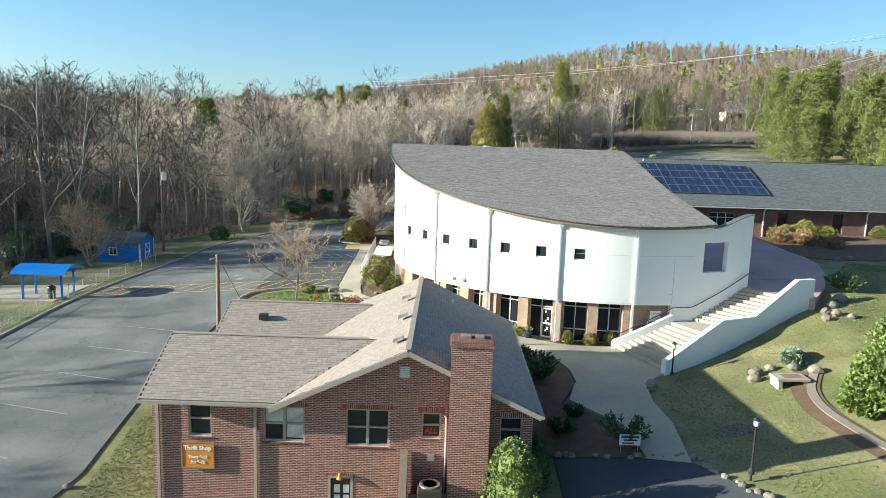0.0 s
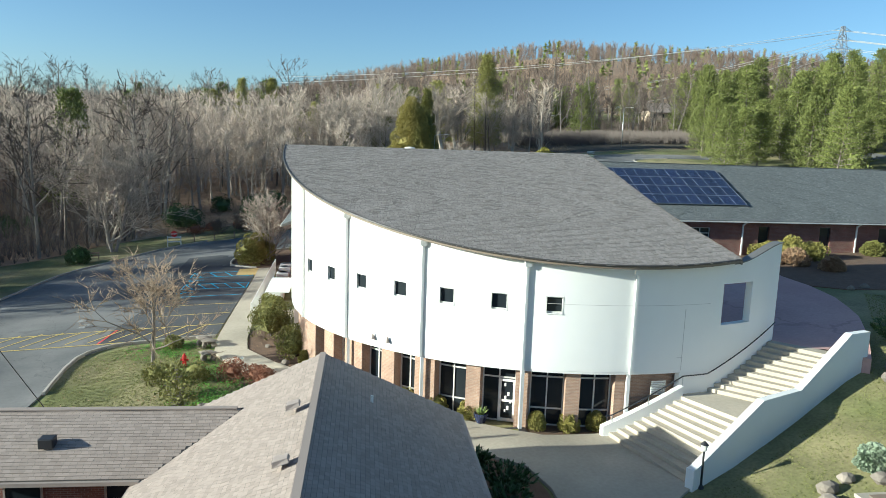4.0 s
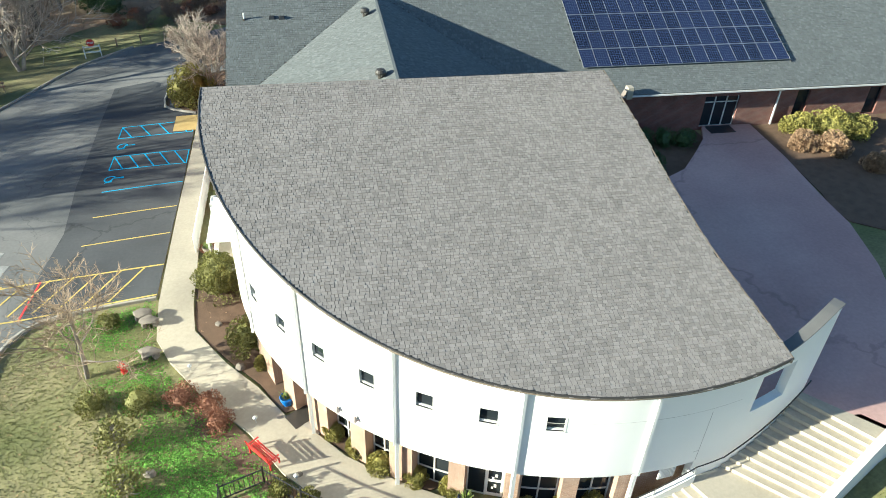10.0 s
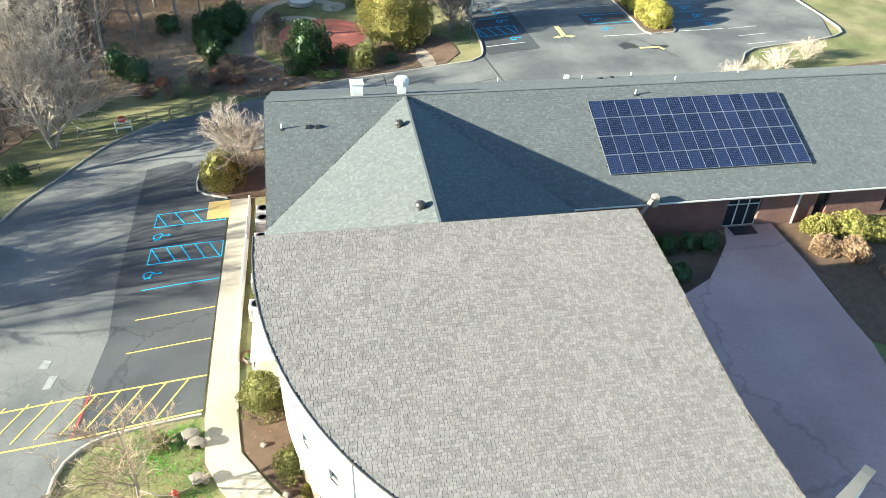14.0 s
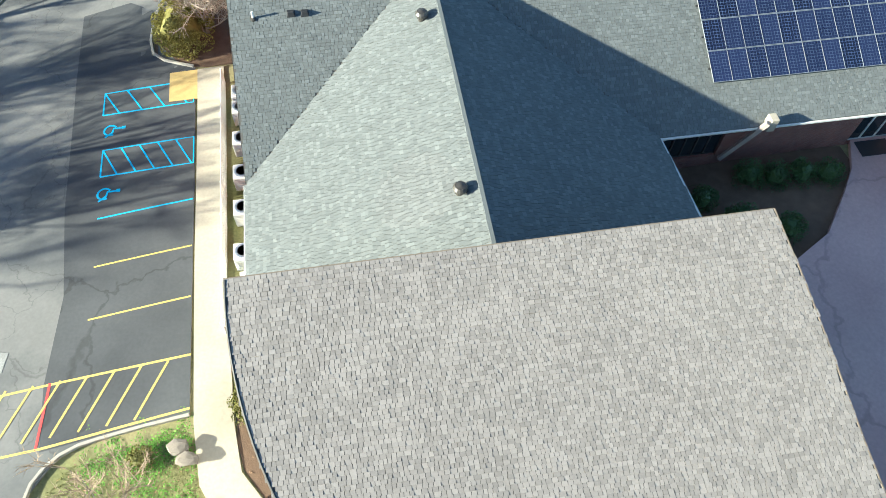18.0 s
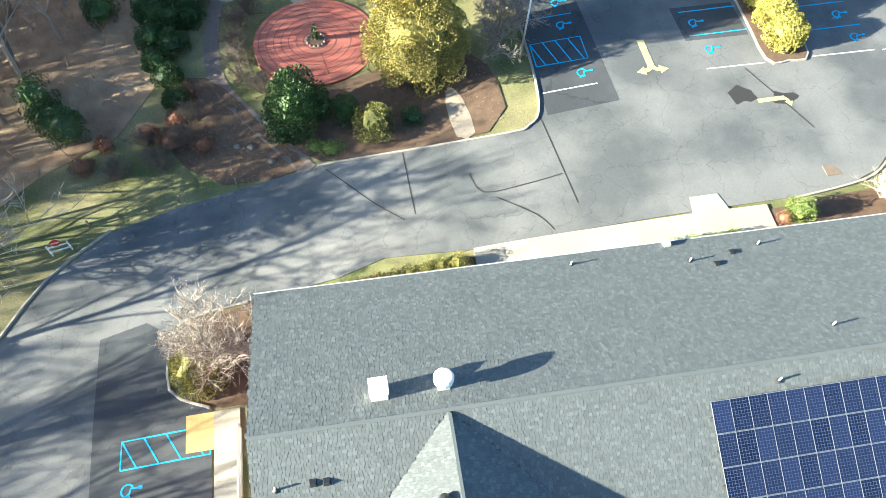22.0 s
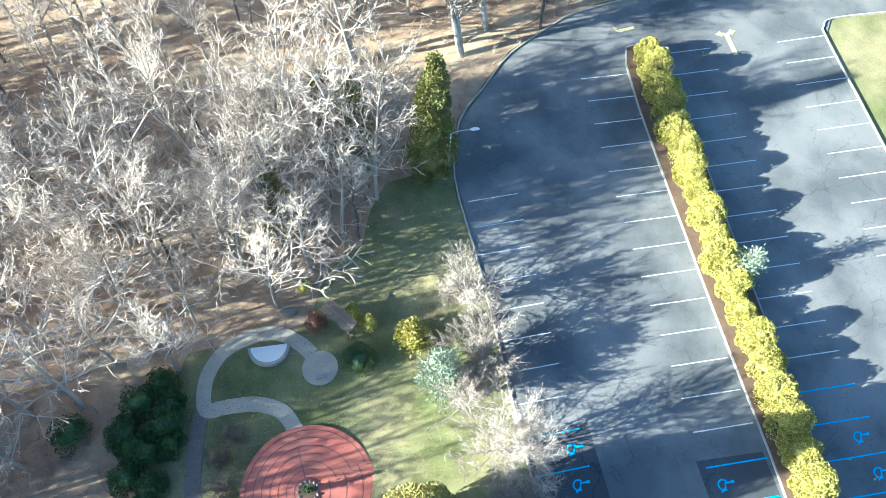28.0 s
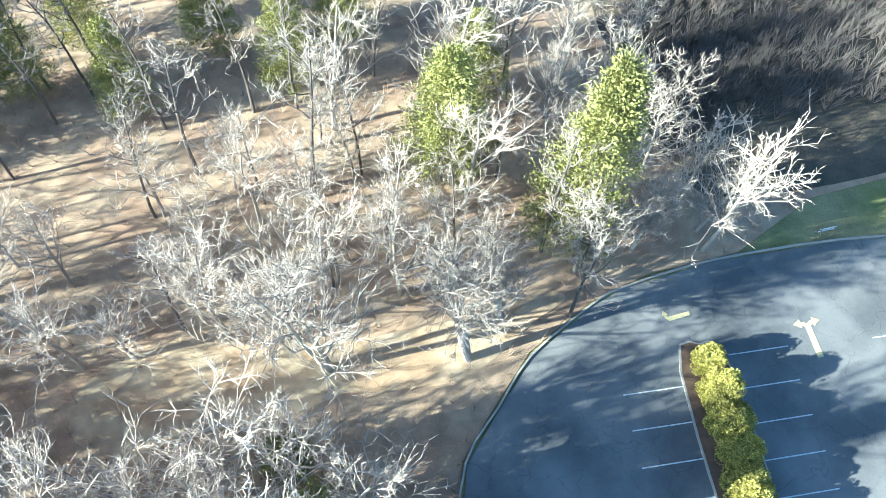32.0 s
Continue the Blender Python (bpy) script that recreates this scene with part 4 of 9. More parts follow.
for a in WIN:
    g = G()
    arc_wall(g, a - HW + 0.06, a + HW - 0.06, R - 0.16, R - 0.13, W0 + 0.02, W1 - 0.02, 1)
    wd = part("window", g, M["glass"], hall, "small square dark window")
    f = G()
    for lo, hi in ((W0, W0 + 0.05), (W1 - 0.05, W1)):
        arc_wall(f, a - HW, a + HW, R - 0.2, R - 0.08, lo, hi, 1)
    for s in (-1, 1):
        arc_wall(f, a + s * HW - 0.1, a + s * HW + 0.1, R - 0.2, R + 0.01, W0 - 0.02, W1 + 0.02, 1)
    part("frame", f, M["frame"], wd)
    s = G()
    arc_wall(s, a - HW, a + HW, R - 0.05, R + 0.04, W0 - 0.05, W0, 1)
    part("sill", s, M["trim"], wd)

# roof of the hall
ro = R + 0.46
eave = [at(a, ro) for a in np.linspace(-93.3, 18.2, 60)]
RAKE = [(18.04, 44.8), (17.6, 47.0), (17.25, 49.0), (17.0, 52.0), (16.83, 55.3), (16.67, 57.6), (16.42, 59.93)]
rp = [(x, y, hall_z(y)) for x, y in eave] + [(x, y, hall_z(y)) for x, y in RAKE]
roof(rp, M["shingle"], hall, "weathered grey-brown shingle roof falling to the curved eave", (0.18, 0.15), (13.0, 57.0, 11.5), count=300)
g = G()
n = len(eave)
for k in range(n - 1):
    (x0, y0), (x1, y1) = eave[k], eave[k + 1]
    (i0, j0), (i1, j1) = at(np.linspace(-93.3, 18.2, 60)[k], ro - 0.5), at(np.linspace(-93.3, 18.2, 60)[k + 1], ro - 0.5)
    g.add([(x0, y0, hall_z(y0) - 0.15), (x1, y1, hall_z(y1) - 0.15), (x1, y1, hall_z(y1) - 0.02), (x0, y0, hall_z(y0) - 0.02), (i0, j0, hall_z(j0) - 0.25), (i1, j1, hall_z(j1) - 0.25)],
          [(0, 1, 2, 3), (4, 5, 1, 0)])
weld(part("fascia", g, M["fascia"], hall, "brown painted eave fascia"))
g = G()
g.pipe([(x, y, hall_z(y) - 0.015) for x, y in eave], 0.05, 8)
part("gutter", g, M["gutter"], hall, "dark half-round eave gutter")
g, edge_ = G(), [eave[-1]] + RAKE
ring = [(x + dx, y, hall_z(y) + dz) for x, y in edge_ for dx, dz in ((-0.02, -0.26), (0.03, -0.26), (0.03, 0.01), (-0.02, 0.01))]
g.add(ring, [(4 * i + k, 4 * i + (k + 1) % 4, 4 * i + 4 + (k + 1) % 4, 4 * i + 4 + k) for i in range(len(edge_) - 1) for k in range(4)] + [(3, 2, 1, 0), tuple(range(len(ring) - 4, len(ring)))])
part("rake_board", g, M["fascia"], hall)
g = G().bar((-3.05, 59.93, 12.08), (16.42, 59.93, 12.08), 0.06, 0.24)
part("ridge_board", g, M["fascia"], hall)
part("north_wall", G().box(-2.5, 16.2, 59.5, 59.8, 0, 12.0), M["stucco"], hall)
part("east_wall", G().add([(15.9, 59.8, 3.5), (17.3, 44.6, 3.5), (17.3, 44.6, 7.9), (15.9, 59.8, 11.9), (15.6, 59.8, 3.5), (17.0, 44.6, 3.5), (17.0, 44.6, 7.9), (15.6, 59.8, 11.9)],
     [(0, 3, 2, 1), (4, 5, 6, 7), (3, 7, 6, 2), (0, 1, 5, 4), (1, 2, 6, 5), (0, 4, 7, 3)]), M["stucco"], hall)
# floor slab in near-black, the unlit inside of the hall put into its colour
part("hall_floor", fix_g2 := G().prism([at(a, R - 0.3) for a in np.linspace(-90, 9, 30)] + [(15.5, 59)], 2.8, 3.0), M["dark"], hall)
for a in (-69.0, -51.8, -34.7, -17.2, 0.1):
    g = G()
    p, q = at(a, R + 0.08), at(a, R + 0.3)
    zt = hall_z(at(a, R)[1]) - 0.32
    g.box(p[0] - 0.06, p[0] + 0.06, p[1] - 0.06, p[1] + 0.06, 2.9, zt - 0.2)
    part("downspout", g, M["trim"], hall, "white downspout on the wall", bevel=0.01)
    g = G().box(p[0] - 0.16, p[0] + 0.16, p[1] - 0.14, p[1] + 0.1, zt - 0.25, zt)
    g.tube((p[0], p[1], zt), (q[0], q[1], zt + 0.1), 0.07, 0.07)
    part("rain_head", g, M["trim"], hall, bevel=0.015)
    if a > -69:
        d = at(a, R - 0.1)
        part("downspout", G().box(d[0] - 0.075, d[0] + 0.075, d[1] - 0.075, d[1] + 0.075, 0.1, 2.97), M["trim"], hall)

# ground floor of the hall: tan brick piers, glazing between them
PIER = [(-92, -79.5), (-79.5, -65.4), (-61.2, -57.6), (-53.8, -48.8), (-43.8, -40.9), (-36.5, -32.6), (-26.8, -24.3), (-18.3, -15.9), (-10.0, -7.6), (-1.8, 0.7), (0.7, 2.6), (2.6, 10.5)]
for k, (a0, a1) in enumerate(PIER):
    g = G()
    deep = 0.42 if k not in (0, 11, 10) else 0.1
    arc_wall(g, a0, a1, R - 1.05, R - 0.62 + (deep - 0.1), 0.0, ZB - 0.01)
    fix_normals(part("brick_pier" if k not in (0, 11) else "brick_wall", g, M["brick_tan"], hall, "tan brick pier under the white wall"))
g = G()
arc_wall(g, -92, 10.5, R - 1.3, R - 0.02, ZB - 0.12, ZB - 0.005)
part("soffit", g, M["trim"], hall)
BAYS = [(-65.4, -61.2, 0), (-57.6, -53.8, 0), (-48.8, -43.8, 0), (-40.9, -36.5, 0), (-32.6, -26.8, 0), (-24.3, -18.3, 1), (-15.9, -10.0, 0), (-7.6, -1.8, 0)]
for a0, a1, is_door in BAYS:
    g = G()
    arc_wall(g, a0, a1, R - 0.92, R - 0.9, 0.1, 2.85, 3)
    wd = part("shop_window", g, M["glass"], hall, "tall dark glazed bay with pale bars")
    for z in (0.06, 0.85, 2.35, 2.82) if not is_door else (0.06, 2.15, 2.82):
        f = G()
        arc_wall(f, a0, a1, R - 0.95, R - 0.86, z, z + 0.07, 2)
        part("transom_bar", f, M["frame"], wd)
    for a in (a0 + 0.1, (a0 + a1) / 2, a1 - 0.1):
        f = G()
        arc_wall(f, a - 0.12, a + 0.12, R - 0.96, R - 0.85, 0.06, 2.88, 1)
        part("mullion", f, M["frame"], wd)
    if is_door:
        f = G()
        for z in (0.12, 1.02, 2.0):
            arc_wall(f, a0 + 3.1, a1 - 0.2, R - 0.93, R - 0.84, z, z + 0.1, 1)
        for a in (a0 + 3.2, a1 - 0.3):
            arc_wall(f, a - 0.2, a + 0.2, R - 0.93, R - 0.84, 0.12, 2.1, 1)
        part("door", f, M["trim"], hall, "white framed glass entrance door with paper notices")
        for da, z, s in ((3.9, 1.75, 0.11), (4.5, 1.3, 0.13), (4.0, 1.12, 0.12), (4.9, 0.95, 0.1), (4.4, 0.62, 0.14), (4.0, 0.5, 0.1)):
            f = G()
            arc_wall(f, a0 + da, a0 + da + s * 3, R - 0.885, R - 0.88, z, z + s * 1.4, 1)
            part("notice", f, M["trim"], bpy.data.objects["door"])
g = G()
for z in np.arange(1.75, 2.35, 0.085):
    arc_wall(g, 4.7, 7.4, R - 0.36, R - 0.3, float(z), float(z) + 0.05, 1)
lv = part("louver", g, M["trim"], hall, "white wall louver")
for a in (-44.7, -41.4):
    p = at(a, R + 0.1)
    part("wall_lamp", G().lathe([(0.03, 0.28), (0.05, 0.2), (0.11, 0.0), (0.02, 0.0)], 10, (p[0], p[1], 3.25)), M["taupe"], hall, "small grey cone lamp")

# ---- stairs beside the hall ----
stairs = thing("outdoor_stairs", "broad pale concrete stairs with a landing beside the white wall", "stairs", (17, 41.5, 0))


def stair_line(k):
    """Inner and outer end of the line at k (0 foot, 1 top)."""
    a = -3.2 + (31.0 + 3.2) * k
    ix, iy = at(a, R + 0.02)
    ks, pts = (-0.1, 0.0, 0.37, 0.53, 0.96, 1.06), ((12.7, 37.5), (13.65, 38.15), (17.4, 40.1), (19.8, 41.2), (23.0, 42.65), (24.4, 43.1))
    i = max(j for j in range(5) if k >= ks[j])
    f = (k - ks[i]) / (ks[i + 1] - ks[i])
    return (ix, iy), (pts[i][0] + f * (pts[i + 1][0] - pts[i][0]), pts[i][1] + f * (pts[i + 1][1] - pts[i][1]))


TREADS = [0.0 + 0.039 * i for i in range(10)] + [0.53 + 0.0427 * i for i in range(11)]
rise = (3.72 - 0.12) / len(TREADS)
for i, k in enumerate(TREADS):
    k2 = TREADS[i + 1] if i + 1 < len(TREADS) else 1.03
    (a, b), (c, d) = stair_line(k), stair_line(k2 + 0.004)
    m1, m2 = stair_line((k + k2) / 2)
    z = 0.12 + rise * (i + 1)
    g = G().prism([a, b, d, m2, c][:2] + [d, c], z - rise - 0.25, z)
    part("stair_tread" if i != 9 else "landing", g, M["concrete"], stairs, bevel=0.012)
KS = sorted([*np.linspace(-0.02, 1.05, 23), 0.0, 0.37, 0.38, 0.53, 0.96])
outer = [stair_line(k)[1] for k in KS]


def guard_z(k):
    return 1.0 + 1.87 * min(max(k / 0.37, 0), 1) + 2.03 * min(max((k - 0.53) / 0.43, 0), 1)


g = G()
ring = []
lf, rt = offset_line(outer, 0.0), offset_line(outer, -0.32)
for i, ((x0, y0), (x1, y1)) in enumerate(zip(lf, rt)):
    k = KS[i]
    zb = min(ground(x1, y1), 3.2) - 0.5
    ring += [(x1, y1, zb), (x1, y1, guard_z(k)), (x0, y0, guard_z(k)), (x0, y0, zb)]
fs = []
for k in range(27):
    i, j = 4 * k, 4 * k + 4
    fs += [(i, j, j + 1, i + 1), (i + 1, j + 1, j + 2, i + 2), (i + 2, j + 2, j + 3, i + 3)]
fs += [(0, 1, 2, 3), (4 * 27 + 3, 4 * 27 + 2, 4 * 27 + 1, 4 * 27)]
g.add(ring, fs)
fix_normals(part("guard_wall", g, M["stucco"], stairs, "white stucco wall stepping down beside the stairs"))
low = [stair_line(k)[0] for k in np.linspace(-0.03, 0.36, 12)]
g, ring = G(), []
for i, (x, y) in enumerate(low):
    k = i / 11
    z = 0.55 + 1.75 * k
    x1, y1 = stair_line(-0.03 + 0.39 * k)[1]
    l = math.hypot(x1 - x, y1 - y)
    ux, uy = (x1 - x) / l, (y1 - y) / l
    ring += [(x, y, 0.0), (x, y, z), (x + ux * 0.25, y + uy * 0.25, z), (x + ux * 0.25, y + uy * 0.25, 0.0)]
fs = []
for k in range(11):
    i, j = 4 * k, 4 * k + 4
    fs += [(i, j, j + 1, i + 1), (i + 1, j + 1, j + 2, i + 2), (i + 2, j + 2, j + 3, i + 3)]
g.add(ring, fs + [(0, 1, 2, 3), (47, 46, 45, 44)])
fix_normals(part("side_wall", g, M["stucco"], stairs))
rail = []
for k in np.linspace(-0.02, 0.98, 30):
    (x, y), (x1, y1) = stair_line(k)
    l = math.hypot(x1 - x, y1 - y)
    z = 1.0 + 1.75 * min(max(k, 0) / 0.36, 1) + (1.95 * min(max((k - 0.5) / 0.48, 0), 1))
    rail.append((x + (x1 - x) / l * 0.18, y + (y1 - y) / l * 0.18, z))
part("handrail", G().pipe(rail, 0.03, 6), M["black"], stairs, "dark metal handrail")
for i in (1, 6, 11):
    x, y, z = rail[i]
    part("rail_post", G().tube((x, y, z - 0.9), (x, y, z), 0.025, 0.025, 6), M["metal"], stairs)

# ---- long brick wing ----
wing = thing("brick_wing", "long red brick wing with a grey-green gable roof", "building", (36, 77.2, 0))
S0, RZ, EZ, NZ = 67.75, 11.27, 7.1, 7.71
XE = 78.0
E_ZS = [(17.0, 20.2, 4.5, 6.3), (27.7, 30.2, 4.2, 6.45), (34.45, 35.4, 4.6, 6.6), (39.95, 40.95, 4.6, 6.6), (45.4, 46.4, 4.6, 6.6), (50.9, 51.9, 4.6, 6.6), (56.4, 57.4, 4.6, 6.6)]
x = 16.2
for x0, x1, z0, z1 in E_ZS + [(XE, XE, 0, 0)]:
    g = G().box(x, x0, 68.3, 68.6, 2.0, 7.05)
    if x1 > x0:
        g.box(x0, x1, 68.3, 68.6, 2.0, z0).box(x0, x1, 68.3, 68.6, z1, 7.05)
    part("south_wall", g, M["brick_far"], wing, "red brick wall under the eave")
    x = x1
for k, (x0, x1, z0, z1) in enumerate(E_ZS):
    wd = part("window" if k != 1 else "entrance", G().box(x0, x1, 68.5, 68.52, z0, z1), M["glass"], wing, "dark narrow window" if k != 1 else "dark glazed double entrance door")
    n = {0: 5, 1: 3}.get(k, 1)
    for i in range(n + 1):
        xx = x0 + (x1 - x0) * i / n
        part("mullion", G().box(xx - 0.035, xx + 0.035, 68.44, 68.5, z0, z1), M["frame"] if k == 1 else M["gutter"], wd)
    for z in (z0, z1 - 0.06) + ((5.95,) if k == 1 else ()):
        part("rail", G().box(x0, x1, 68.44, 68.5, z, z + 0.06), M["frame"] if k == 1 else M["gutter"], wd)
part("door_mat", G().box(28.1, 29.9, 67.2, 68.2, 4.28, 4.31), M["black"], wing)
part("west_wall", G().add([(-2.6, y, z) for y, z in ((68.3, -1), (86.4, -1), (86.4, 7.6), (77.2, 11.1), (68.3, 7.1))] + [(-2.3, y, z) for y, z in ((68.3, -1), (86.4, -1), (86.4, 7.6), (77.2, 11.1), (68.3, 7.1))],
     [(0, 4, 3, 2, 1), (5, 6, 7, 8, 9), (0, 1, 6, 5), (1, 2, 7, 6), (2, 3, 8, 7), (3, 4, 9, 8), (4, 0, 5, 9)]), M["brick_far"], wing)
part("north_wall", G().box(-2.6, XE, 86.1, 86.4, 0, 7.6), M["brick_far"], wing)
part("east_wall", G().box(XE - 0.3, XE, 68.3, 86.4, 2, 7.5), M["brick_far"], wing)
part("link_wall_west", G().box(-1.9, -1.6, 59.9, 68.3, -0.6, 7.2), M["trim"], wing, "white panelled wall of the link")
part("link_wall_east", G().box(15.7, 16.0, 59.9, 68.4, 2.5, 7.1), M["brick_far"], wing)
PK = (6.45, 77.2, RZ)
ZL = 7.35
rg = M["shingle_grey"]
XM = 52.0
roof([(-3.18, 77.2, RZ), PK, (-3.2, 67.75, EZ + 0.1)], rg, wing, "grey-green shingle roof slope", seed=5)
roof([PK, (XM, 77.2, RZ), (XM, S0, EZ), (16.25, S0, EZ)], rg, wing, "grey-green shingle roof slope", seed=6)
roof([(XM, 77.2, RZ), (XE + 0.4, 77.2, RZ), (XE + 0.4, S0, EZ), (XM, S0, EZ)], rg, wing, "grey-green shingle roof slope", plain=rg)
roof([(-3.18, 77.2, RZ + 0.005), (XM, 77.2, RZ + 0.005), (XM, 86.95, NZ), (-3.35, 86.95, NZ)], rg, wing, "grey-green shingle roof slope", seed=7)
roof([(XM, 77.2, RZ + 0.005), (XE + 0.4, 77.2, RZ + 0.005), (XE + 0.4, 86.95, NZ), (XM, 86.95, NZ)], rg, wing, "grey-green shingle roof slope", plain=rg)
roof([PK, (6.3, 59.93, RZ), (-3.32, 59.93, EZ + 0.05), (-3.2, 67.75, EZ + 0.1)], rg, wing, "sunlit grey shingle slope of the link", seed=8, keep=(4, 64, 10), count=300)
roof([PK, (16.25, S0, EZ), (16.9, 59.93, 6.9), (6.3, 59.93, RZ)], rg, wing, "grey shingle slope of the link in shade", seed=9)
part("ridge_cap", G().bar((-3.1, 77.2, RZ + 0.03), (XE, 77.2, RZ + 0.03), 0.2, 0.03), rg, wing)
part("ridge_cap", G().bar((6.3, 60, RZ + 0.03), (6.45, 77.0, RZ + 0.03), 0.16, 0.03), rg, wing)
for a, b in (((16.25, S0 - 0.05, EZ - 0.08), (XE, S0 - 0.05, EZ - 0.08)), ((-3.35, 87.0, NZ - 0.08), (XE, 87.0, NZ - 0.08)), ((-3.38, 60.2, 7.05), (-3.26, 67.7, 7.1)), ((16.3, S0, EZ - 0.06), (16.95, 60, 6.83))):
    part("gutter", G().bar(a, b, 0.1, 0.09), M["frame"], wing, "pale eave gutter")
part("rake_trim", G().bar((-3.2, 77.2, RZ - 0.12), (-3.35, 86.95, NZ - 0.12), 0.05, 0.2).bar((-3.2, 77.2, RZ - 0.12), (-3.2, 67.8, 7.08), 0.05, 0.2), M["gutter"], wing)
for x in (33.0, 43.25, 53.5):
    part("downspout", G().bar((x, 67.75, 7.0), (x, 68.2, 6.7), 0.1, 0.1).bar((x, 68.22, 6.75), (x, 68.22, 4.2), 0.1, 0.1), M["trim"], wing)
part("rain_chute", G().bar((21.5, 67.5, 7.6), (20.4, 68.1, 4.4), 0.22, 0.2), M["taupe"], wing)
part("chute_head", G().box(21.65, 22.05, 67.5, 68.0, 6.9, 7.7), M["concrete"], wing, "pale narrow box over the downpipe", bevel=0.03)


def slope_s(y):
    return RZ - (77.2 - y) * (RZ - EZ) / (77.2 - S0)


def slope_n(y):
    return RZ - (y - 77.2) * (RZ - NZ) / (86.95 - 77.2)


# roof fittings
def roof_box(x, y, z, s, h, label):
    b = thing("roof_vent_box", label, "roof vent", (x, y, z))
    part("body", G().box(x - s / 2, x + s / 2, y - s / 2, y + s / 2, z - 0.3, z + h), M["trim"], b, bevel=0.02)
    return b


b = roof_box(3.2, 78.7, slope_n(78.7), 0.85, 1.0, "white sheet-metal vent box by the ridge")
part("lid", G().box(2.72, 3.68, 78.22, 79.18, slope_n(78.7) + 1.0, slope_n(78.7) + 1.06), M["trim"], b)
b = roof_box(6.4, 78.65, slope_n(78.65), 0.6, 0.7, "white round exhaust fan on a square curb")
part("fan_hood", G().lathe([(0.2, 0.6), (0.5, 0.75), (0.52, 1.1), (0.42, 1.25), (0.1, 1.3)], 16, (6.4, 78.65, slope_n(78.65))), M["trim"], b, smooth=False)


def turbine(x, y, z):
    t = thing("turbine_vent", "dark round turbine roof vent", "roof vent", (x, y, z))
    part("neck", G().tube((x, y, z - 0.2), (x, y, z + 0.2), 0.17, 0.17, 12), M["gutter"], t)
    part("dome", G().lathe([(0.12, 0.2), (0.27, 0.28), (0.3, 0.4), (0.22, 0.52), (0.05, 0.56)], 14, (x, y, z)), M["gutter"], t)
    for k in range(12):
        a = k * math.pi / 6
        part("fin", G().bar((x + 0.26 * math.cos(a), y + 0.26 * math.sin(a), z + 0.24), (x + 0.2 * math.cos(a + 0.3), y + 0.2 * math.sin(a + 0.3), z + 0.53), 0.02, 0.05), M["gutter"], t)


turbine(5.56, 73.1, 10.85)
turbine(5.56, 63.2, 10.85)


def pipe_vent(x, y, z, h=0.4, r=0.05):
    t = thing("vent_pipe", "short plumbing vent pipe on the roof", "roof vent", (x, y, z))
    part("pipe", G().tube((x, y, z - 0.1), (x, y, z + h), r, r, 10), M["trim"], t)
    part("flashing", G().lathe([(0.16, -0.02), (0.16, 0.03), (0.07, 0.08)], 10, (x, y, z)), M["gutter"], t)


def louvre_vent(x, y, z, nz=-1):
    t = thing("slant_vent", "black slant-back roof vent", "roof vent", (x, y, z))
    part("hood", G().add([(x - 0.2, y - 0.2, z - 0.05), (x + 0.2, y - 0.2, z - 0.05), (x + 0.2, y + 0.2, z - 0.05), (x - 0.2, y + 0.2, z - 0.05), (x - 0.14, y - 0.14, z + 0.2), (x + 0.14, y - 0.14, z + 0.2), (x + 0.18, y + 0.18, z + 0.1), (x - 0.18, y + 0.18, z + 0.1)],
                         [(3, 2, 1, 0), (4, 5, 6, 7), (0, 1, 5, 4), (1, 2, 6, 5), (2, 3, 7, 6), (3, 0, 4, 7)]), M["black"], t, bevel=0.02)


for x, y in ((-2.08, 74.93), (23.2, 76.3)):
    pipe_vent(x, y, slope_s(y))
for x, y in ((-0.34, 75.0), (0.3, 74.97)):
    louvre_vent(x, y, slope_s(y))
for x, y in ((15.4, 86.0), (22.4, 85.0), (27.1, 85.7), (27.5, 78.9), (36, 84)):
    pipe_vent(x, y, slope_n(y))
for x, y in ((23.85, 84.5), (25.2, 85.3)):
    louvre_vent(x, y, slope_n(y))
b = roof_box(21.7, 86.7, NZ + 0.05, 0.4, 0.35, "small white box at the north eave")

# solar array: 15 columns, 4 rows
M["solar"] = mat("solar_glass", (0.012, 0.017, 0.05), 0.25, vary=0.2, scale=0.5, fine=8.0, rand=0.35, spec=0.7)
sm = M["solar"]
ns, ln = sm.node_tree.nodes, sm.node_tree.links
tc, gr = ns.new("ShaderNodeTexCoord"), ns.new("ShaderNodeTexBrick")
gr.offset, gr.squash = 0.0, 1.0
gr.inputs["Scale"].default_value = 1.0
gr.inputs["Brick Width"].default_value, gr.inputs["Row Height"].default_value, gr.inputs["Mortar Size"].default_value = 0.162, 0.155, 0.007
ln.new(tc.outputs["Object"], gr.inputs["Vector"])
mxs = ns.new("ShaderNodeMix")
mxs.data_type = "RGBA"
hs = [n for n in ns if n.type == "HUE_SAT"][0]
ln.new(gr.outputs["Fac"], mxs.inputs[0])
ln.new(hs.outputs[0], mxs.inputs[6])
mxs.inputs[7].default_value = (0.07, 0.09, 0.15, 1)
ln.new(mxs.outputs[2], ns["Principled BSDF"].inputs["Base Color"])
array = thing("solar_array", "blue-black solar array of silver-framed panels on the roof", "solar panels", (26.8, 72.8, slope_s(72.8)))
NC, NR = 15, 4
ux = (34.2 - 19.4) / NC
uy = (75.8 - 69.87) / NR
tilt = math.atan2(RZ - EZ, 77.2 - S0)
pg = G().box(-ux / 2 + 0.012, ux / 2 - 0.012, -uy / 2 / math.cos(tilt) + 0.03, uy / 2 / math.cos(tilt) - 0.03, 0.0, 0.03)
pm = pg.mesh("solar_panel")
pm.materials.append(sm)
fg = G()
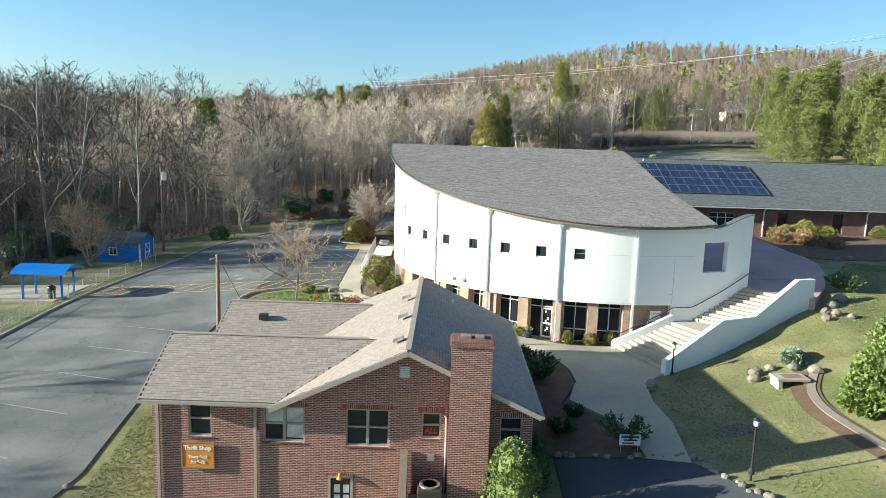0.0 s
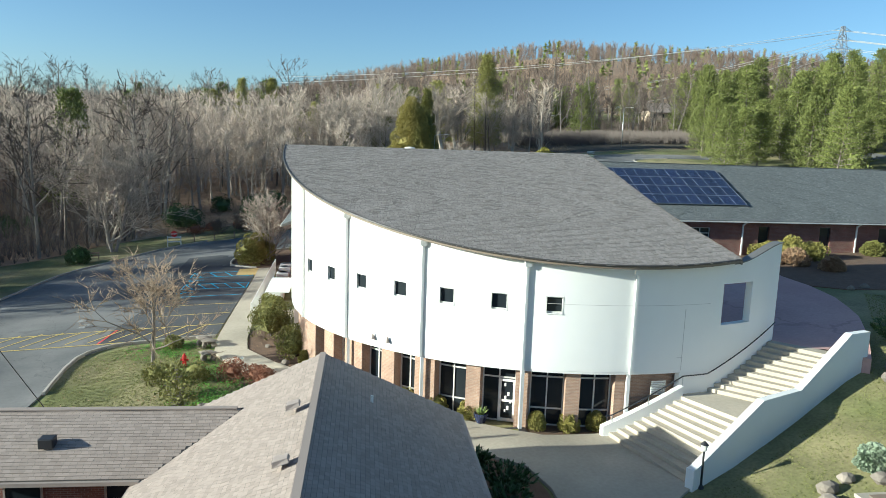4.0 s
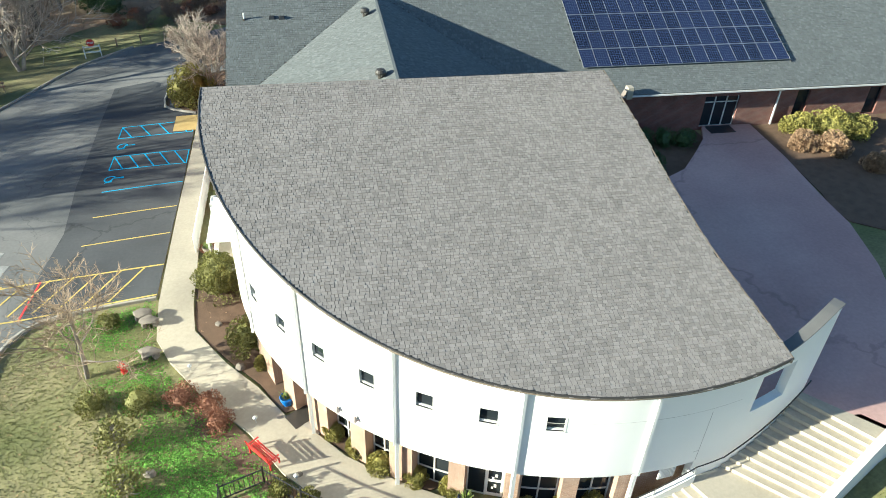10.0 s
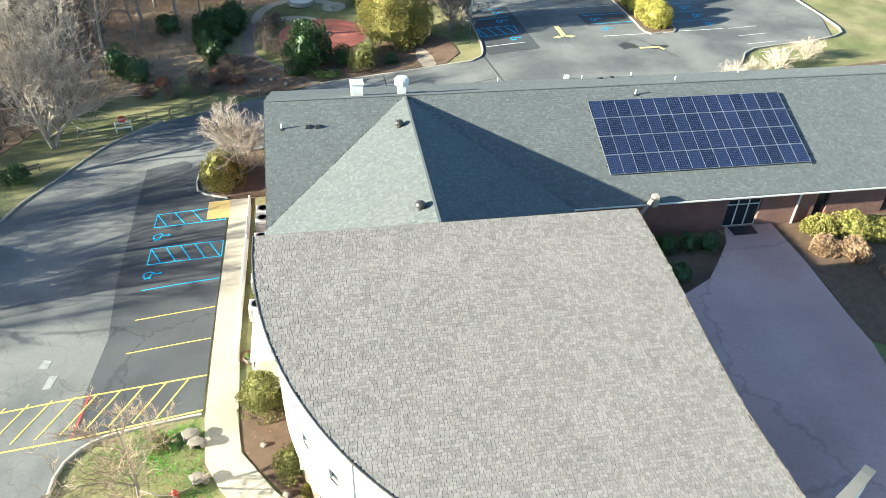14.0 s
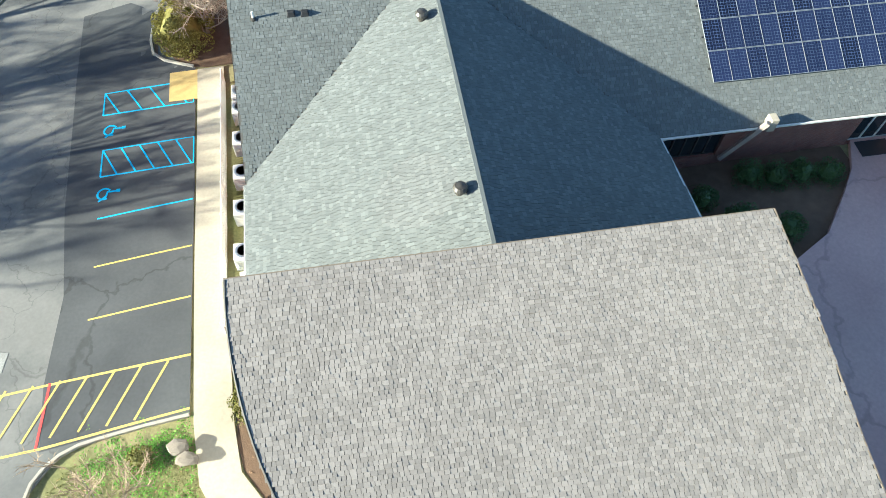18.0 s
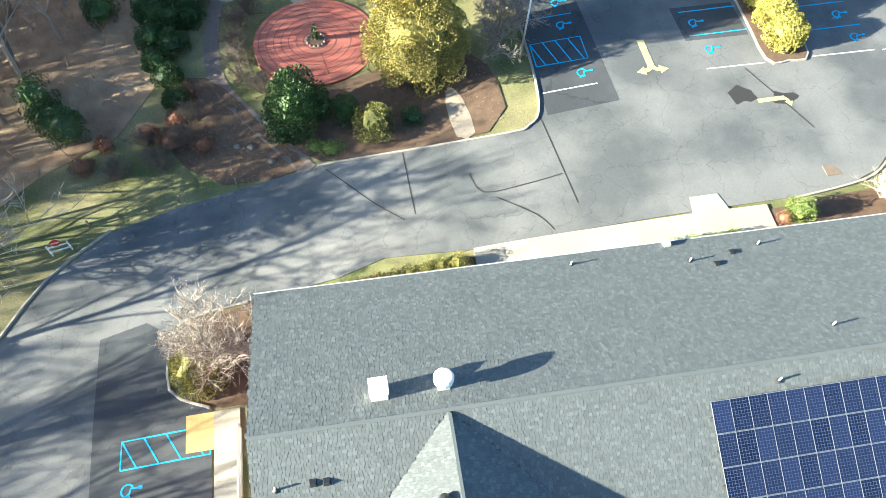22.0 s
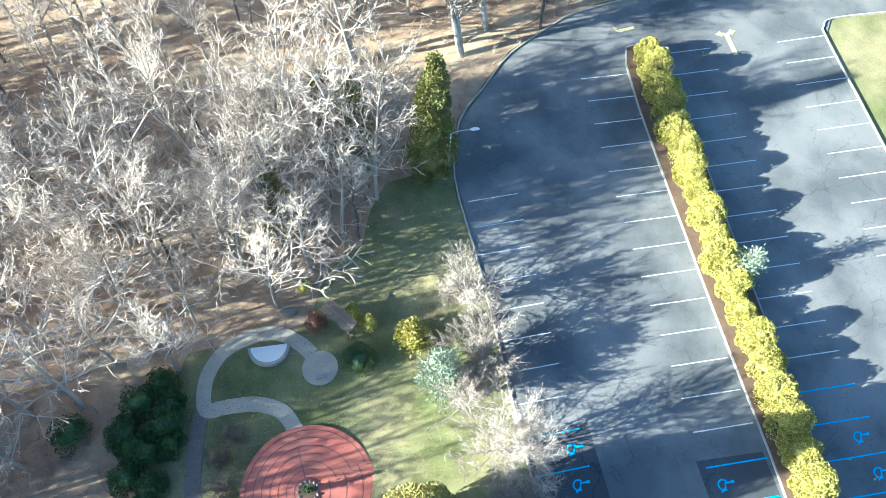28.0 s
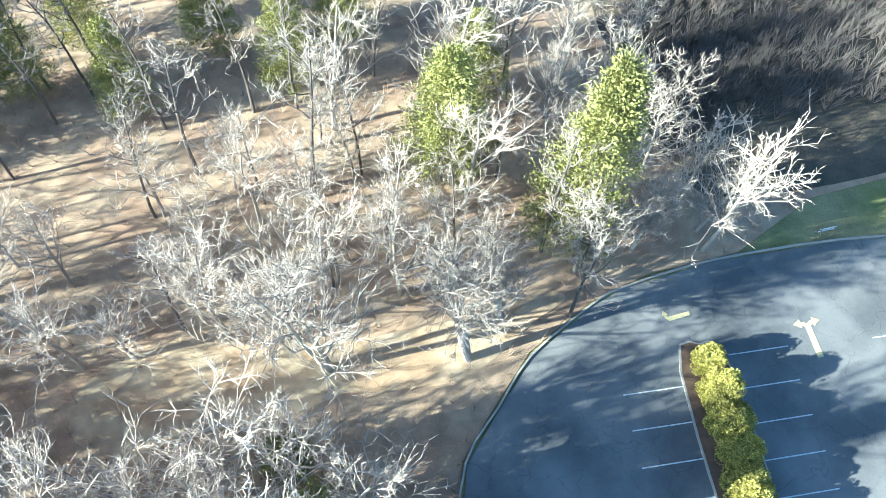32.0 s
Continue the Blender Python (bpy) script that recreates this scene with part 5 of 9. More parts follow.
hx, hy = ux / 2 - 0.002, uy / 2 / math.cos(tilt) - 0.012
for x0, x1, y0, y1 in ((-hx, hx, -hy, -hy + 0.02), (-hx, hx, hy - 0.02, hy), (-hx, -hx + 0.009, -hy, hy), (hx - 0.009, hx, -hy, hy)):
    fg.box(x0, x1, y0, y1, -0.01, 0.045)
fm = fg.mesh("panel_frame")
fm.materials.append(M["aluminium"])
for i in range(NC):
    for j in range(NR):
        x, y = 19.4 + ux * (i + 0.5), 69.87 + uy * (j + 0.5)
        ob = new("solar_panel", pm)
        ob.parent = array
        ob.matrix_basis = Matrix.Translation(Vector((x, y, slope_s(y) + 0.14)) - array.location) @ Matrix.Rotation(tilt, 4, "X")
        fr = new("panel_frame", fm)
        fr.parent = ob
for y in (70.6, 72.1, 73.6, 75.1):
    part("mounting_rail", G().bar((19.3, y, slope_s(y) + 0.07), (34.6, y, slope_s(y) + 0.07), 0.05, 0.07), M["black"], array)
part("shade_edge", G().box(34.25, 34.33, 69.8, 69.9, slope_s(69.85) + 0.02, slope_s(69.85) + 0.12), M["black"], array)


# ---- brick thrift shop ----
shop = thing("thrift_shop", "red brick shop with brown shingle gable roofs and a tall chimney", "building", (0.0, 26.8, -2.6))
shop.rotation_euler = (0, 0, radians(-1.6))
FY = 26.85


def text_mesh(s, size):
    cu = bpy.data.curves.new("lettering", "FONT")
    cu.body, cu.size, cu.align_x, cu.align_y, cu.extrude, cu.offset = s, size, "CENTER", "CENTER", 0.006, 0.008
    tmp = bpy.data.objects.new("lettering", cu)
    scene.collection.objects.link(tmp)
    me = bpy.data.meshes.new_from_object(tmp.evaluated_get(bpy.context.evaluated_depsgraph_get()))
    bpy.data.objects.remove(tmp)
    return me


def lettering(s, size, x, y, z, m, parent):
    me = text_mesh(s, size)
    me.transform(Matrix.Translation(Vector((x, y, z)) - wloc(parent)) @ Matrix.Rotation(math.pi / 2, 4, "X"))
    me.materials.append(m)
    ob = new("lettering", me)
    ob.parent = parent
    return ob


def gable_z(x):
    return 4.62 - 0.46 * abs(x + 0.55)


def front_top(x):
    return max(2.42, gable_z(x)) if x > -5.7 else 2.42


HOLES = [(-9.25, -8.33, 0.78, 2.22), (-6.25, -4.6, 0.66, 2.14), (-2.95, -1.22, 0.58, 2.14), (0.08, 0.84, 1.0, 2.08), (-3.6, -2.7, -2.6, -0.8), (3.2, 4.1, 0.9, 2.0)]
# wall behind the bricks, with the openings through it
cuts = sorted({-10.7, 4.5, -5.7, -0.55, *[h[0] for h in HOLES], *[h[1] for h in HOLES]})
g = G()
for x0, x1 in zip(cuts, cuts[1:]):
    mid = (x0 + x1) / 2
    z = -3.2
    for h in sorted((h for h in HOLES if h[0] <= mid <= h[1]), key=lambda h: h[2]):
        g.box(x0, x1, FY, FY + 0.28, z, h[2])
        z = h[3]
    g.add([(x0, FY, z), (x1, FY, z), (x1, FY + 0.28, z), (x0, FY + 0.28, z), (x0, FY, front_top(x0 + 0.001)), (x1, FY, front_top(x1 - 0.001)), (x1, FY + 0.28, front_top(x1 - 0.001)), (x0, FY + 0.28, front_top(x0 + 0.001))],
          [(3, 2, 1, 0), (4, 5, 6, 7), (0, 1, 5, 4), (1, 2, 6, 5), (2, 3, 7, 6), (3, 0, 4, 7)])
wall = part("front_wall", g, M["mortar"], shop, "dark red brick front with pale mortar")
part("side_wall", G().box(4.22, 4.5, FY + 0.3, 40.2, -3, 2.3), M["brick_far"], shop)
part("side_wall", G().box(-10.7, -10.4, FY + 0.3, 33.2, -3, 2.5), M["brick_far"], shop)
part("wing_wall", G().box(-10.5, -5.4, 35.6, 35.9, -3, 2.6), M["brick_far"], shop)
part("wing_wall", G().box(-10.5, -10.2, 35.9, 40.0, -3, 2.7), M["brick_far"], shop)
part("rear_wall", G().prism([(-10.5, 40.0), (4.4, 40.0), (4.4, 40.3), (-10.5, 40.3)], -3, 2.5), M["brick_far"], shop)
part("link_wall", G().box(-5.6, -5.3, 33.0, 35.8, -3, 2.3), M["brick_far"], shop)
for x0 in (-9.6, -6.7):
    wd = part("window", G().box(x0, x0 + 1.0, 35.57, 35.59, 1.2, 2.3), M["glass"], shop)
    part("frame", G().box(x0 - 0.06, x0, 35.54, 35.62, 1.15, 2.36).box(x0 + 1, x0 + 1.06, 35.54, 35.62, 1.15, 2.36).box(x0, x0 + 1, 35.54, 35.62, 1.72, 1.78), M["taupe"], wd)


def course(x0, x1, z0, z1, y, skip, rnd, top=None, flip=0):
    """Bricks of a wall that faces south: rows of boxes with recessed joints."""
    out = []
    row = 0
    z = z0
    while z < z1:
        x = x0 - (0.107 if row % 2 else 0.0)
        while x < x1:
            a, b = max(x, x0), min(x + 0.199, x1)
            c = (a + b) / 2
            for h in skip:
                if h[2] - 0.03 < z + 0.055 and z < h[3] + (0.2 if h[3] < 4 else 0):
                    if a < h[0] < b:
                        b = h[0]
                    elif a < h[1] < b:
                        a = h[1]
                    elif h[0] <= a and b <= h[1]:
                        b = a
            if b - a > 0.03 and (top is None or z + 0.06 < top(c)):
                out.append((a, b, y - rnd.uniform(0.002, 0.005), z, z + 0.055))
            x += 0.214
        z += 0.0735
        row += 1
    return out


def brick_box(a, b, y, z0, z1, d=0.03):
    return [(a, y, z0), (b, y, z0), (b, y, z1), (a, y, z1), (a, y + d, z0), (b, y + d, z0), (b, y + d, z1), (a, y + d, z1)], [(0, 1, 2, 3), (1, 5, 6, 2), (3, 2, 6, 7), (4, 0, 3, 7), (5, 4, 7, 6)]


rnd = random.Random(11)
g = G()
for q in course(-10.7, 4.5, -2.2, 4.7, FY, HOLES + [(1.14, 2.74, -3, 5)], rnd, front_top):
    g.add(*brick_box(*q))
part("brick_course", g, M["brick"], wall, "", kind="stuff")
# soldier courses over the openings and sills under them
for h in HOLES:
    g = G()
    n = int((h[1] - h[0] + 0.3) / 0.075)
    for k in range(n):
        x = h[0] - 0.15 + (h[1] - h[0] + 0.3) * k / n
        g.add(*brick_box(x, x + 0.064, FY - 0.007, h[3] + 0.005, h[3] + 0.2))
    part("soldier_course", g, M["brick"], wall, "", kind="stuff")
    if h[2] > -2:
        g = G()
        for k in range(int((h[1] - h[0] + 0.1) / 0.11)):
            x = h[0] - 0.05 + 0.11 * k
            g.add(*brick_box(x, x + 0.1, FY - 0.05, h[2] - 0.07, h[2] - 0.005, 0.1))
        part("brick_sill", g, M["brick"], wall, "", kind="stuff")


def sash(x0, x1, z0, z1, n, blind):
    wd = part("window", G().box(x0, x1, FY + 0.16, FY + 0.18, z0, z1), M["glass"], shop, "double-hung window with taupe frame")
    for x in [x0 + (x1 - x0) * k / n for k in range(n + 1)]:
        part("frame", G().box(x - 0.06, x + 0.06, FY + 0.06, FY + 0.2, z0, z1), M["taupe"], wd)
    for z in (z0, z1 - 0.08, (z0 + z1) / 2 - 0.03):
        part("rail", G().box(x0, x1, FY + 0.07, FY + 0.19, z, z + 0.07), M["taupe"], wd)
    for k, b in enumerate(blind):
        if b:
            w = (x1 - x0) / n
            bl = G()
            zz = z1 - 0.1
            while zz > z1 - b:
                bl.box(x0 + w * k + 0.07, x0 + w * (k + 1) - 0.07, FY + 0.145, FY + 0.155, zz - 0.035, zz)
                zz -= 0.045
            part("blind", bl, M["frame"], wd, "pale slatted window blind")
    return wd


sash(-9.25, -8.33, 0.78, 2.22, 1, (0,))
sash(-6.25, -4.6, 0.66, 2.14, 2, (0.7, 1.35))
sash(-2.95, -1.22, 0.58, 2.14, 2, (0, 0))
wd = sash(0.08, 0.84, 1.0, 2.08, 1, (0,))
part("sale_sign", G().box(0.16, 0.76, FY + 0.12, FY + 0.135, 1.08, 1.46), M["black"], wd, "dark window sign with red letters")
part("sign_bar", G().box(0.16, 0.76, FY + 0.11, FY + 0.119, 1.5, 1.54), M["red"], wd)
lettering("ALL", 0.3, 0.46, FY + 0.11, 1.27, M["red"], wd)
sash(3.2, 4.1, 0.9, 2.0, 1, (0,))
dr = part("door", G().box(-3.55, -2.75, FY + 0.12, FY + 0.16, -2.6, -0.82), M["black"], shop, "dark basement door with small white panes")
part("frame", G().box(-3.66, -3.55, FY - 0.02, FY + 0.2, -2.6, -0.75).box(-2.75, -2.64, FY - 0.02, FY + 0.2, -2.6, -0.75).box(-3.66, -2.64, FY - 0.02, FY + 0.2, -0.82, -0.72), M["taupe"], dr)
for x in (-3.42, -3.05):
    part("pane", G().box(x, x + 0.24, FY + 0.1, FY + 0.125, -1.5, -1.15), M["trim"], dr)
    part("pane", G().box(x, x + 0.24, FY + 0.1, FY + 0.125, -1.95, -1.6), M["trim"], dr)
lp = part("wall_lamp", G().lathe([(0.02, 0.2), (0.06, 0.16), (0.1, 0.0), (0.14, -0.06), (0.03, -0.06)], 10, (-3.15, FY - 0.14, -0.72)), M["orange"], shop, "brass wall lamp over the door")
part("louver", G().box(-0.86, -0.42, FY - 0.03, FY + 0.05, 3.5, 4.0), M["taupe"], shop, "small gable louver")
for k in range(6):
    part("slat", G().box(-0.82, -0.46, FY - 0.05, FY - 0.02, 3.53 + 0.075 * k, 3.58 + 0.075 * k), M["frame"], bpy.data.objects["louver.001"])
for x in (-10.45, -6.55):
    part("downspout", G().box(x - 0.06, x + 0.06, FY - 0.13, FY - 0.03, -2.4, 2.3), M["taupe"], shop, "taupe downspout", bevel=0.01)
part("conduit", G().pipe([(1.05, FY - 0.05, -2), (1.05, FY - 0.05, 1.9), (0.98, FY - 0.05, 2.0)], 0.03), M["trim"], shop)
part("meter_box", G().box(0.35, 0.6, FY - 0.14, FY - 0.02, 0.1, 0.35), M["metal"], shop)

# chimney
ch = part("chimney", G().box(1.157, 2.723, 26.0, 27.1, -2.6, 5.1), M["mortar"], shop, "tall red brick chimney with a corbelled top")
rnd = random.Random(12)
cq = course(1.15, 2.73, -2.5, 5.05, 26.0, [], rnd)
g = G()
for q in cq:
    if q[3] < 3.4:
        g.add(*brick_box(*q))
cside = G()
row = 0
z = -2.5
while z < 5.05:
    for side, x in ((-1, 1.155), (1, 2.725)):
        y = 26.02 + (0.1 if row % 2 else 0)
        while y < 27.05:
            b = min(y + 0.2, 27.08)
            xx = x + side * rnd.uniform(-0.002, 0.004)
            cside.add([(xx, y, z), (xx, b, z), (xx, b, z + 0.06), (xx, y, z + 0.06), (xx - side * 0.03, y, z), (xx - side * 0.03, b, z), (xx - side * 0.03, b, z + 0.06), (xx - side * 0.03, y, z + 0.06)],
                      [(0, 1, 2, 3), (3, 2, 6, 7), (0, 3, 7, 4), (1, 5, 6, 2)])
            y += 0.214
    z += 0.0735
    row += 1
part("brick_course", g, M["brick"], ch, "", kind="stuff")
fix_normals(part("brick_course", cside, M["brick"], ch, "", kind="stuff"))
chimney_bricks = [q for q in cq if q[3] >= 3.4]
part("cap", G().box(1.09, 2.79, 25.92, 27.16, 5.1, 5.2).box(1.14, 2.74, 25.97, 27.11, 5.2, 5.32), M["brick_far"], ch, "weathered brick cap")
part("flue", G().box(1.5, 1.9, 26.35, 26.75, 5.3, 5.42), M["rock"], ch)
part("flue", G().box(2.05, 2.4, 26.35, 26.75, 5.3, 5.4), M["rock"], ch)

sh = M["shingle_house"]
HR, HE = 4.85, 2.45
RX = -0.5
roof([(RX, 26.15, HR), (RX, 40.45, HR), (4.75, 40.45, HE - 0.05), (4.75, 26.15, HE - 0.05)], sh, shop, "brown-grey shingle roof slope", (0.21, 0.14), even=True, seed=21, keep=(3.4, 27, 3), count=150)
roof([(RX, 26.15, HR), (RX, 40.45, HR), (-5.85, 40.45, HE - 0.06), (-5.85, 26.15, HE - 0.06)], sh, shop, "sunlit brown shingle slope", (0.21, 0.14), even=True, seed=22, keep=(-2, 27, 4), count=150)
W1Z, W2Z = 4.15, 3.72
roof([(-11.0, 29.85, W1Z), (-2.05, 29.85, W1Z), (-5.6, 26.25, 2.52), (-11.0, 26.25, 2.52)], sh, shop, "brown shingle slope of the front wing", (0.21, 0.14), even=True, seed=23)
roof([(-11.0, 29.85, W1Z), (-2.05, 29.85, W1Z), (-5.6, 33.45, 2.52), (-11.0, 33.45, 2.52)], sh, shop, "brown shingle slope of the front wing", (0.21, 0.14), even=True, seed=24)
roof([(-10.85, 37.85, W2Z), (-3.0, 37.85, W2Z), (-5.4, 35.15, 2.6), (-10.85, 35.15, 2.6)], sh, shop, "brown shingle slope of the rear wing", (0.21, 0.14), even=True, seed=25)
roof([(-10.85, 37.85, W2Z), (-3.0, 37.85, W2Z), (-5.4, 40.5, 2.6), (-10.85, 40.5, 2.6)], sh, shop, "brown shingle slope of the rear wing", (0.21, 0.14), even=True, seed=26)
for a, b in (((-11.0, 26.2, 2.42), (-5.7, 26.2, 2.42)), ((4.8, 26.1, 2.32), (4.8, 40.4, 2.32)), ((-10.85, 35.1, 2.5), (-5.6, 35.1, 2.5)), ((-5.85, 33.4, 2.3), (-5.85, 35.2, 2.3))):
    part("gutter", G().bar(a, b, 0.12, 0.12), M["taupe"], shop)
for a, b in (((RX, 26.13, HR - 0.12), (4.75, 26.13, HE - 0.17)), ((RX, 26.13, HR - 0.12), (-5.85, 26.13, HE - 0.18)), ((-11.0, 29.85, W1Z - 0.1), (-11.0, 26.25, 2.42)), ((-10.87, 37.85, W2Z - 0.1), (-10.87, 35.15, 2.5))):
    part("rake_board", G().bar(a, b, 0.05, 0.2), M["taupe"], shop)
part("soffit", G().add([(-5.85, 26.16, HE - 0.24), (-5.85, FY, HE - 0.24), (RX, FY, HR - 0.22), (RX, 26.16, HR - 0.22), (4.75, FY, HE - 0.24), (4.75, 26.16, HE - 0.24)], [(0, 3, 2, 1), (3, 5, 4, 2)]), M["taupe"], shop)
for a, b in (((RX, 26.2, HR + 0.02), (RX, 40.4, HR + 0.02)), ((-10.95, 29.85, W1Z + 0.02), (-2.4, 29.85, W1Z + 0.02)), ((-10.8, 37.85, W2Z + 0.02), (-3.2, 37.85, W2Z + 0.02))):
    part("ridge_cap", G().bar(a, b, 0.22, 0.04), sh, shop)


def box_vent(x, y, z, tilt=0.43):
    t = thing("box_vent", "dark low box vent on the brown roof", "roof vent", (x, y, z))
    part("hood", G().add([(x - 0.24, y - 0.2, z - 0.02), (x + 0.2, y - 0.2, z + 0.14), (x + 0.2, y + 0.2, z + 0.14), (x - 0.24, y + 0.2, z - 0.02), (x - 0.22, y - 0.18, z + 0.16), (x + 0.16, y - 0.14, z + 0.26), (x + 0.16, y + 0.14, z + 0.26), (x - 0.22, y + 0.18, z + 0.16)],
                         [(3, 2, 1, 0), (4, 5, 6, 7), (0, 1, 5, 4), (1, 2, 6, 5), (2, 3, 7, 6), (3, 0, 4, 7)]), M["taupe"], t, bevel=0.015)
    # near-black plate on the solid hood, painted shade of the vent opening
    part("mouth", G().box(x - 0.235, x - 0.2, y - 0.15, y + 0.15, z + 0.01, z + 0.12), M["dark"], t)


for x, y in ((-0.95, 27.9), (-0.9, 31.6), (-0.85, 35.3)):
    box_vent(x, y, HR - 0.45 * abs(x - RX) + 0.02)
t = thing("box_vent", "black low box vent on the rear wing roof", "roof vent", (-8.4, 36.6, 3.2))
part("hood", G().box(-8.62, -8.18, 36.4, 36.8, 3.1, 3.42), M["black"], t, bevel=0.03)
pipe_vent(1.6, 37.5, HR - 0.45 * 2.1, 0.35)

# notice board on the wall
bd = thing("shop_sign", "orange wooden shop sign with white lettering on the brick wall", "sign", (-8.87, 26.75, 0.05))
bd.rotation_euler = (0, 0, radians(-1.6))
part("board", G().box(-9.5, -8.24, 26.97, 27.01, -0.5, 0.56), M["orange"], bd, bevel=0.01)
part("border", G().box(-9.52, -8.22, 26.95, 26.98, 0.54, 0.6).box(-9.52, -8.22, 26.95, 26.98, -0.54, -0.48).box(-9.54, -9.48, 26.95, 26.98, -0.5, 0.56).box(-8.26, -8.2, 26.95, 26.98, -0.5, 0.56), M["wood"], bd)
lettering("Thrift Shop", 0.24, -8.87, 26.955, 0.33, M["trim"], bd)
lettering("Thurs 9-12", 0.17, -8.87, 26.955, -0.05, M["trim"], bd)
lettering("Sat 9-12", 0.17, -8.87, 26.955, -0.27, M["trim"], bd)

# cooling unit on its slab behind a board wall
tagged(part("service_slab", G().box(-0.4, 3.4, 24.4, 26.8, -2.8, -1.35), M["kerb"], bevel=0.02), "concrete service slab beside the chimney", "slab", kind="structure")
part("retaining_wall", G().add([(-0.75, 24.4, -3), (-0.45, 24.4, -3), (-0.45, 26.8, -3), (-0.75, 26.8, -3), (-0.75, 24.4, -1.2), (-0.45, 24.4, -1.2), (-0.45, 26.8, 0.55), (-0.75, 26.8, 0.55)],
     [(3, 2, 1, 0), (4, 5, 6, 7), (0, 1, 5, 4), (1, 2, 6, 5), (2, 3, 7, 6), (3, 0, 4, 7)]), M["wood"], bpy.data.objects["service_slab"])


def condenser(x, y, z, w, h, m, label, round_fan=True):
    t = thing("air_conditioner", label, "air conditioner", (x, y, z), group="outdoor cooling units")
    part("cabinet", G().box(x - w / 2, x + w / 2, y - w / 2, y + w / 2, z, z + h), M[m], t, bevel=0.05)
    for k in range(7):
        zz = z + 0.1 + (h - 0.2) * k / 7
        part("grille_slat", G().box(x - w / 2 - 0.012, x + w / 2 + 0.012, y - w / 2 - 0.012, y + w / 2 + 0.012, zz, zz + 0.03), M[m], t)
    part("fan_guard", G().lathe([(w * 0.43, h), (w * 0.43, h + 0.04), (w * 0.38, h + 0.05), (w * 0.38, h + 0.01)], 20, (x, y, z)), M["metal"], t)
    # near-black disc on the cabinet top, painted shade of the fan opening
    part("fan_well", G().tube((x, y, z + h), (x, y, z + h + 0.012), w * 0.38, w * 0.38, 20), M["dark"], t)
    for k in range(4):
        a = k * math.pi / 2
        part("fan_blade", G().bar((x, y, z + h + 0.022), (x + w * 0.34 * math.cos(a), y + w * 0.34 * math.sin(a), z + h + 0.022), 0.12, 0.008), M["metal"], t)
    for k in range(6):
        part("guard_wire", G().lathe([(w * 0.07 * k + 0.02, h + 0.045), (w * 0.07 * k + 0.03, h + 0.05)], 16, (x, y, z)), M["metal"], t)


condenser(0.45, 25.75, -1.35, 0.95, 0.95, "gutter", "dark grey cube air conditioner with a round top fan")


# ---- yard things ----
def lamp_post(x, y, z, h):
    t = thing("lamp_post", "black garden lamp post with a small lantern", "lamp", (x, y, z), group="garden lamps")
    part("pole", G().tube((x, y, z - 0.3), (x, y, z + h), 0.05, 0.04, 10), M["black"], t)
    part("base", G().lathe([(0.13, 0), (0.13, 0.15), (0.07, 0.25)], 10, (x, y, z)), M["black"], t)
    part("lantern", G().lathe([(0.05, 0), (0.1, 0.05), (0.12, 0.25), (0.1, 0.26)], 8, (x, y, z + h)), M["frame"], t, "pale lantern glass")
    part("cap", G().lathe([(0.16, 0.26), (0.05, 0.38), (0.01, 0.42)], 8, (x, y, z + h)), M["black"], t)


lamp_post(13.35, 26.4, 0.0, 2.0)
lamp_post(14.1, 38.0, 0.05, 1.6)


def street_light(x, y, h, reach=1.9, lean=0.0):
    z = ground(x, y)
    t = thing("street_light", "tall grey pole lamp with a flat head on an arm", "street lamp", (x, y, z), group="lot lights")
    part("pole", G().tube((x, y, z - 0.4), (x + lean, y, z + h), 0.1, 0.06, 10), M["metal"], t, smooth=True)
    part("arm", G().pipe([(x + lean, y, z + h), (x + lean + reach * 0.5, y, z + h + 0.25), (x + lean + reach, y, z + h + 0.3)], 0.035), M["metal"], t)
    part("lamp_head", G().rock((x + lean + reach + 0.3, y, z + h + 0.28), 0.45, 0.2, 0.1, 3), M["trim"], t, "pale oval lamp head", smooth=True)


street_light(17.3, 106.9, 6.3, 1.6, 0.2)
street_light(16.0, 138.3, 7.2, 1.7, 0.1)
street_light(62.0, 168.0, 8.5, 1.6)


def utility_pole(x, y, top, wires):
    z = ground(x, y)
    t = thing("utility_pole", "weathered wooden utility pole with wires", "utility pole", (x, y, z))
    part("pole", G().tube((x, y, z - 0.5), (x, y, top), 0.15, 0.11, 10), M["wood"], t, smooth=True)
    part("arm", G().bar((x - 0.5, y, top - 0.3), (x + 0.2, y, top - 0.1), 0.09, 0.09), M["wood"], t)
    for b, sag in wires:
        a = Vector((x, y, top - 0.1))
        b = Vector(b)
        pts = [a.lerp(b, k / 12) - Vector((0, 0, sag * 4 * (k / 12) * (1 - k / 12))) for k in range(13)]
        part("wire", G().pipe(pts, 0.018, 4), M["black"], t)


utility_pole(-12.0, 40.8, 5.75, [((-9.6, 43.6, ground(-9.6, 43.6)), 0.0), ((-60, 32, 7.5), 0.8)])
utility_pole(-30.4, 82.2, 9.0, [((-70, 70, 11), 1.2)])
tr = thing("transformer", "grey can transformer high on the wooden pole", "transformer", (-30.0, 82.0, 6.9))
part("can", G().lathe([(0.3, 0), (0.32, 0.1), (0.32, 0.9), (0.2, 1.0)], 12, (-30.0, 81.95, 6.9)), M["metal"], tr)
part("bushing", G().tube((-30.0, 81.95, 7.9), (-30.0, 81.95, 8.15), 0.05, 0.03), M["taupe"], tr)

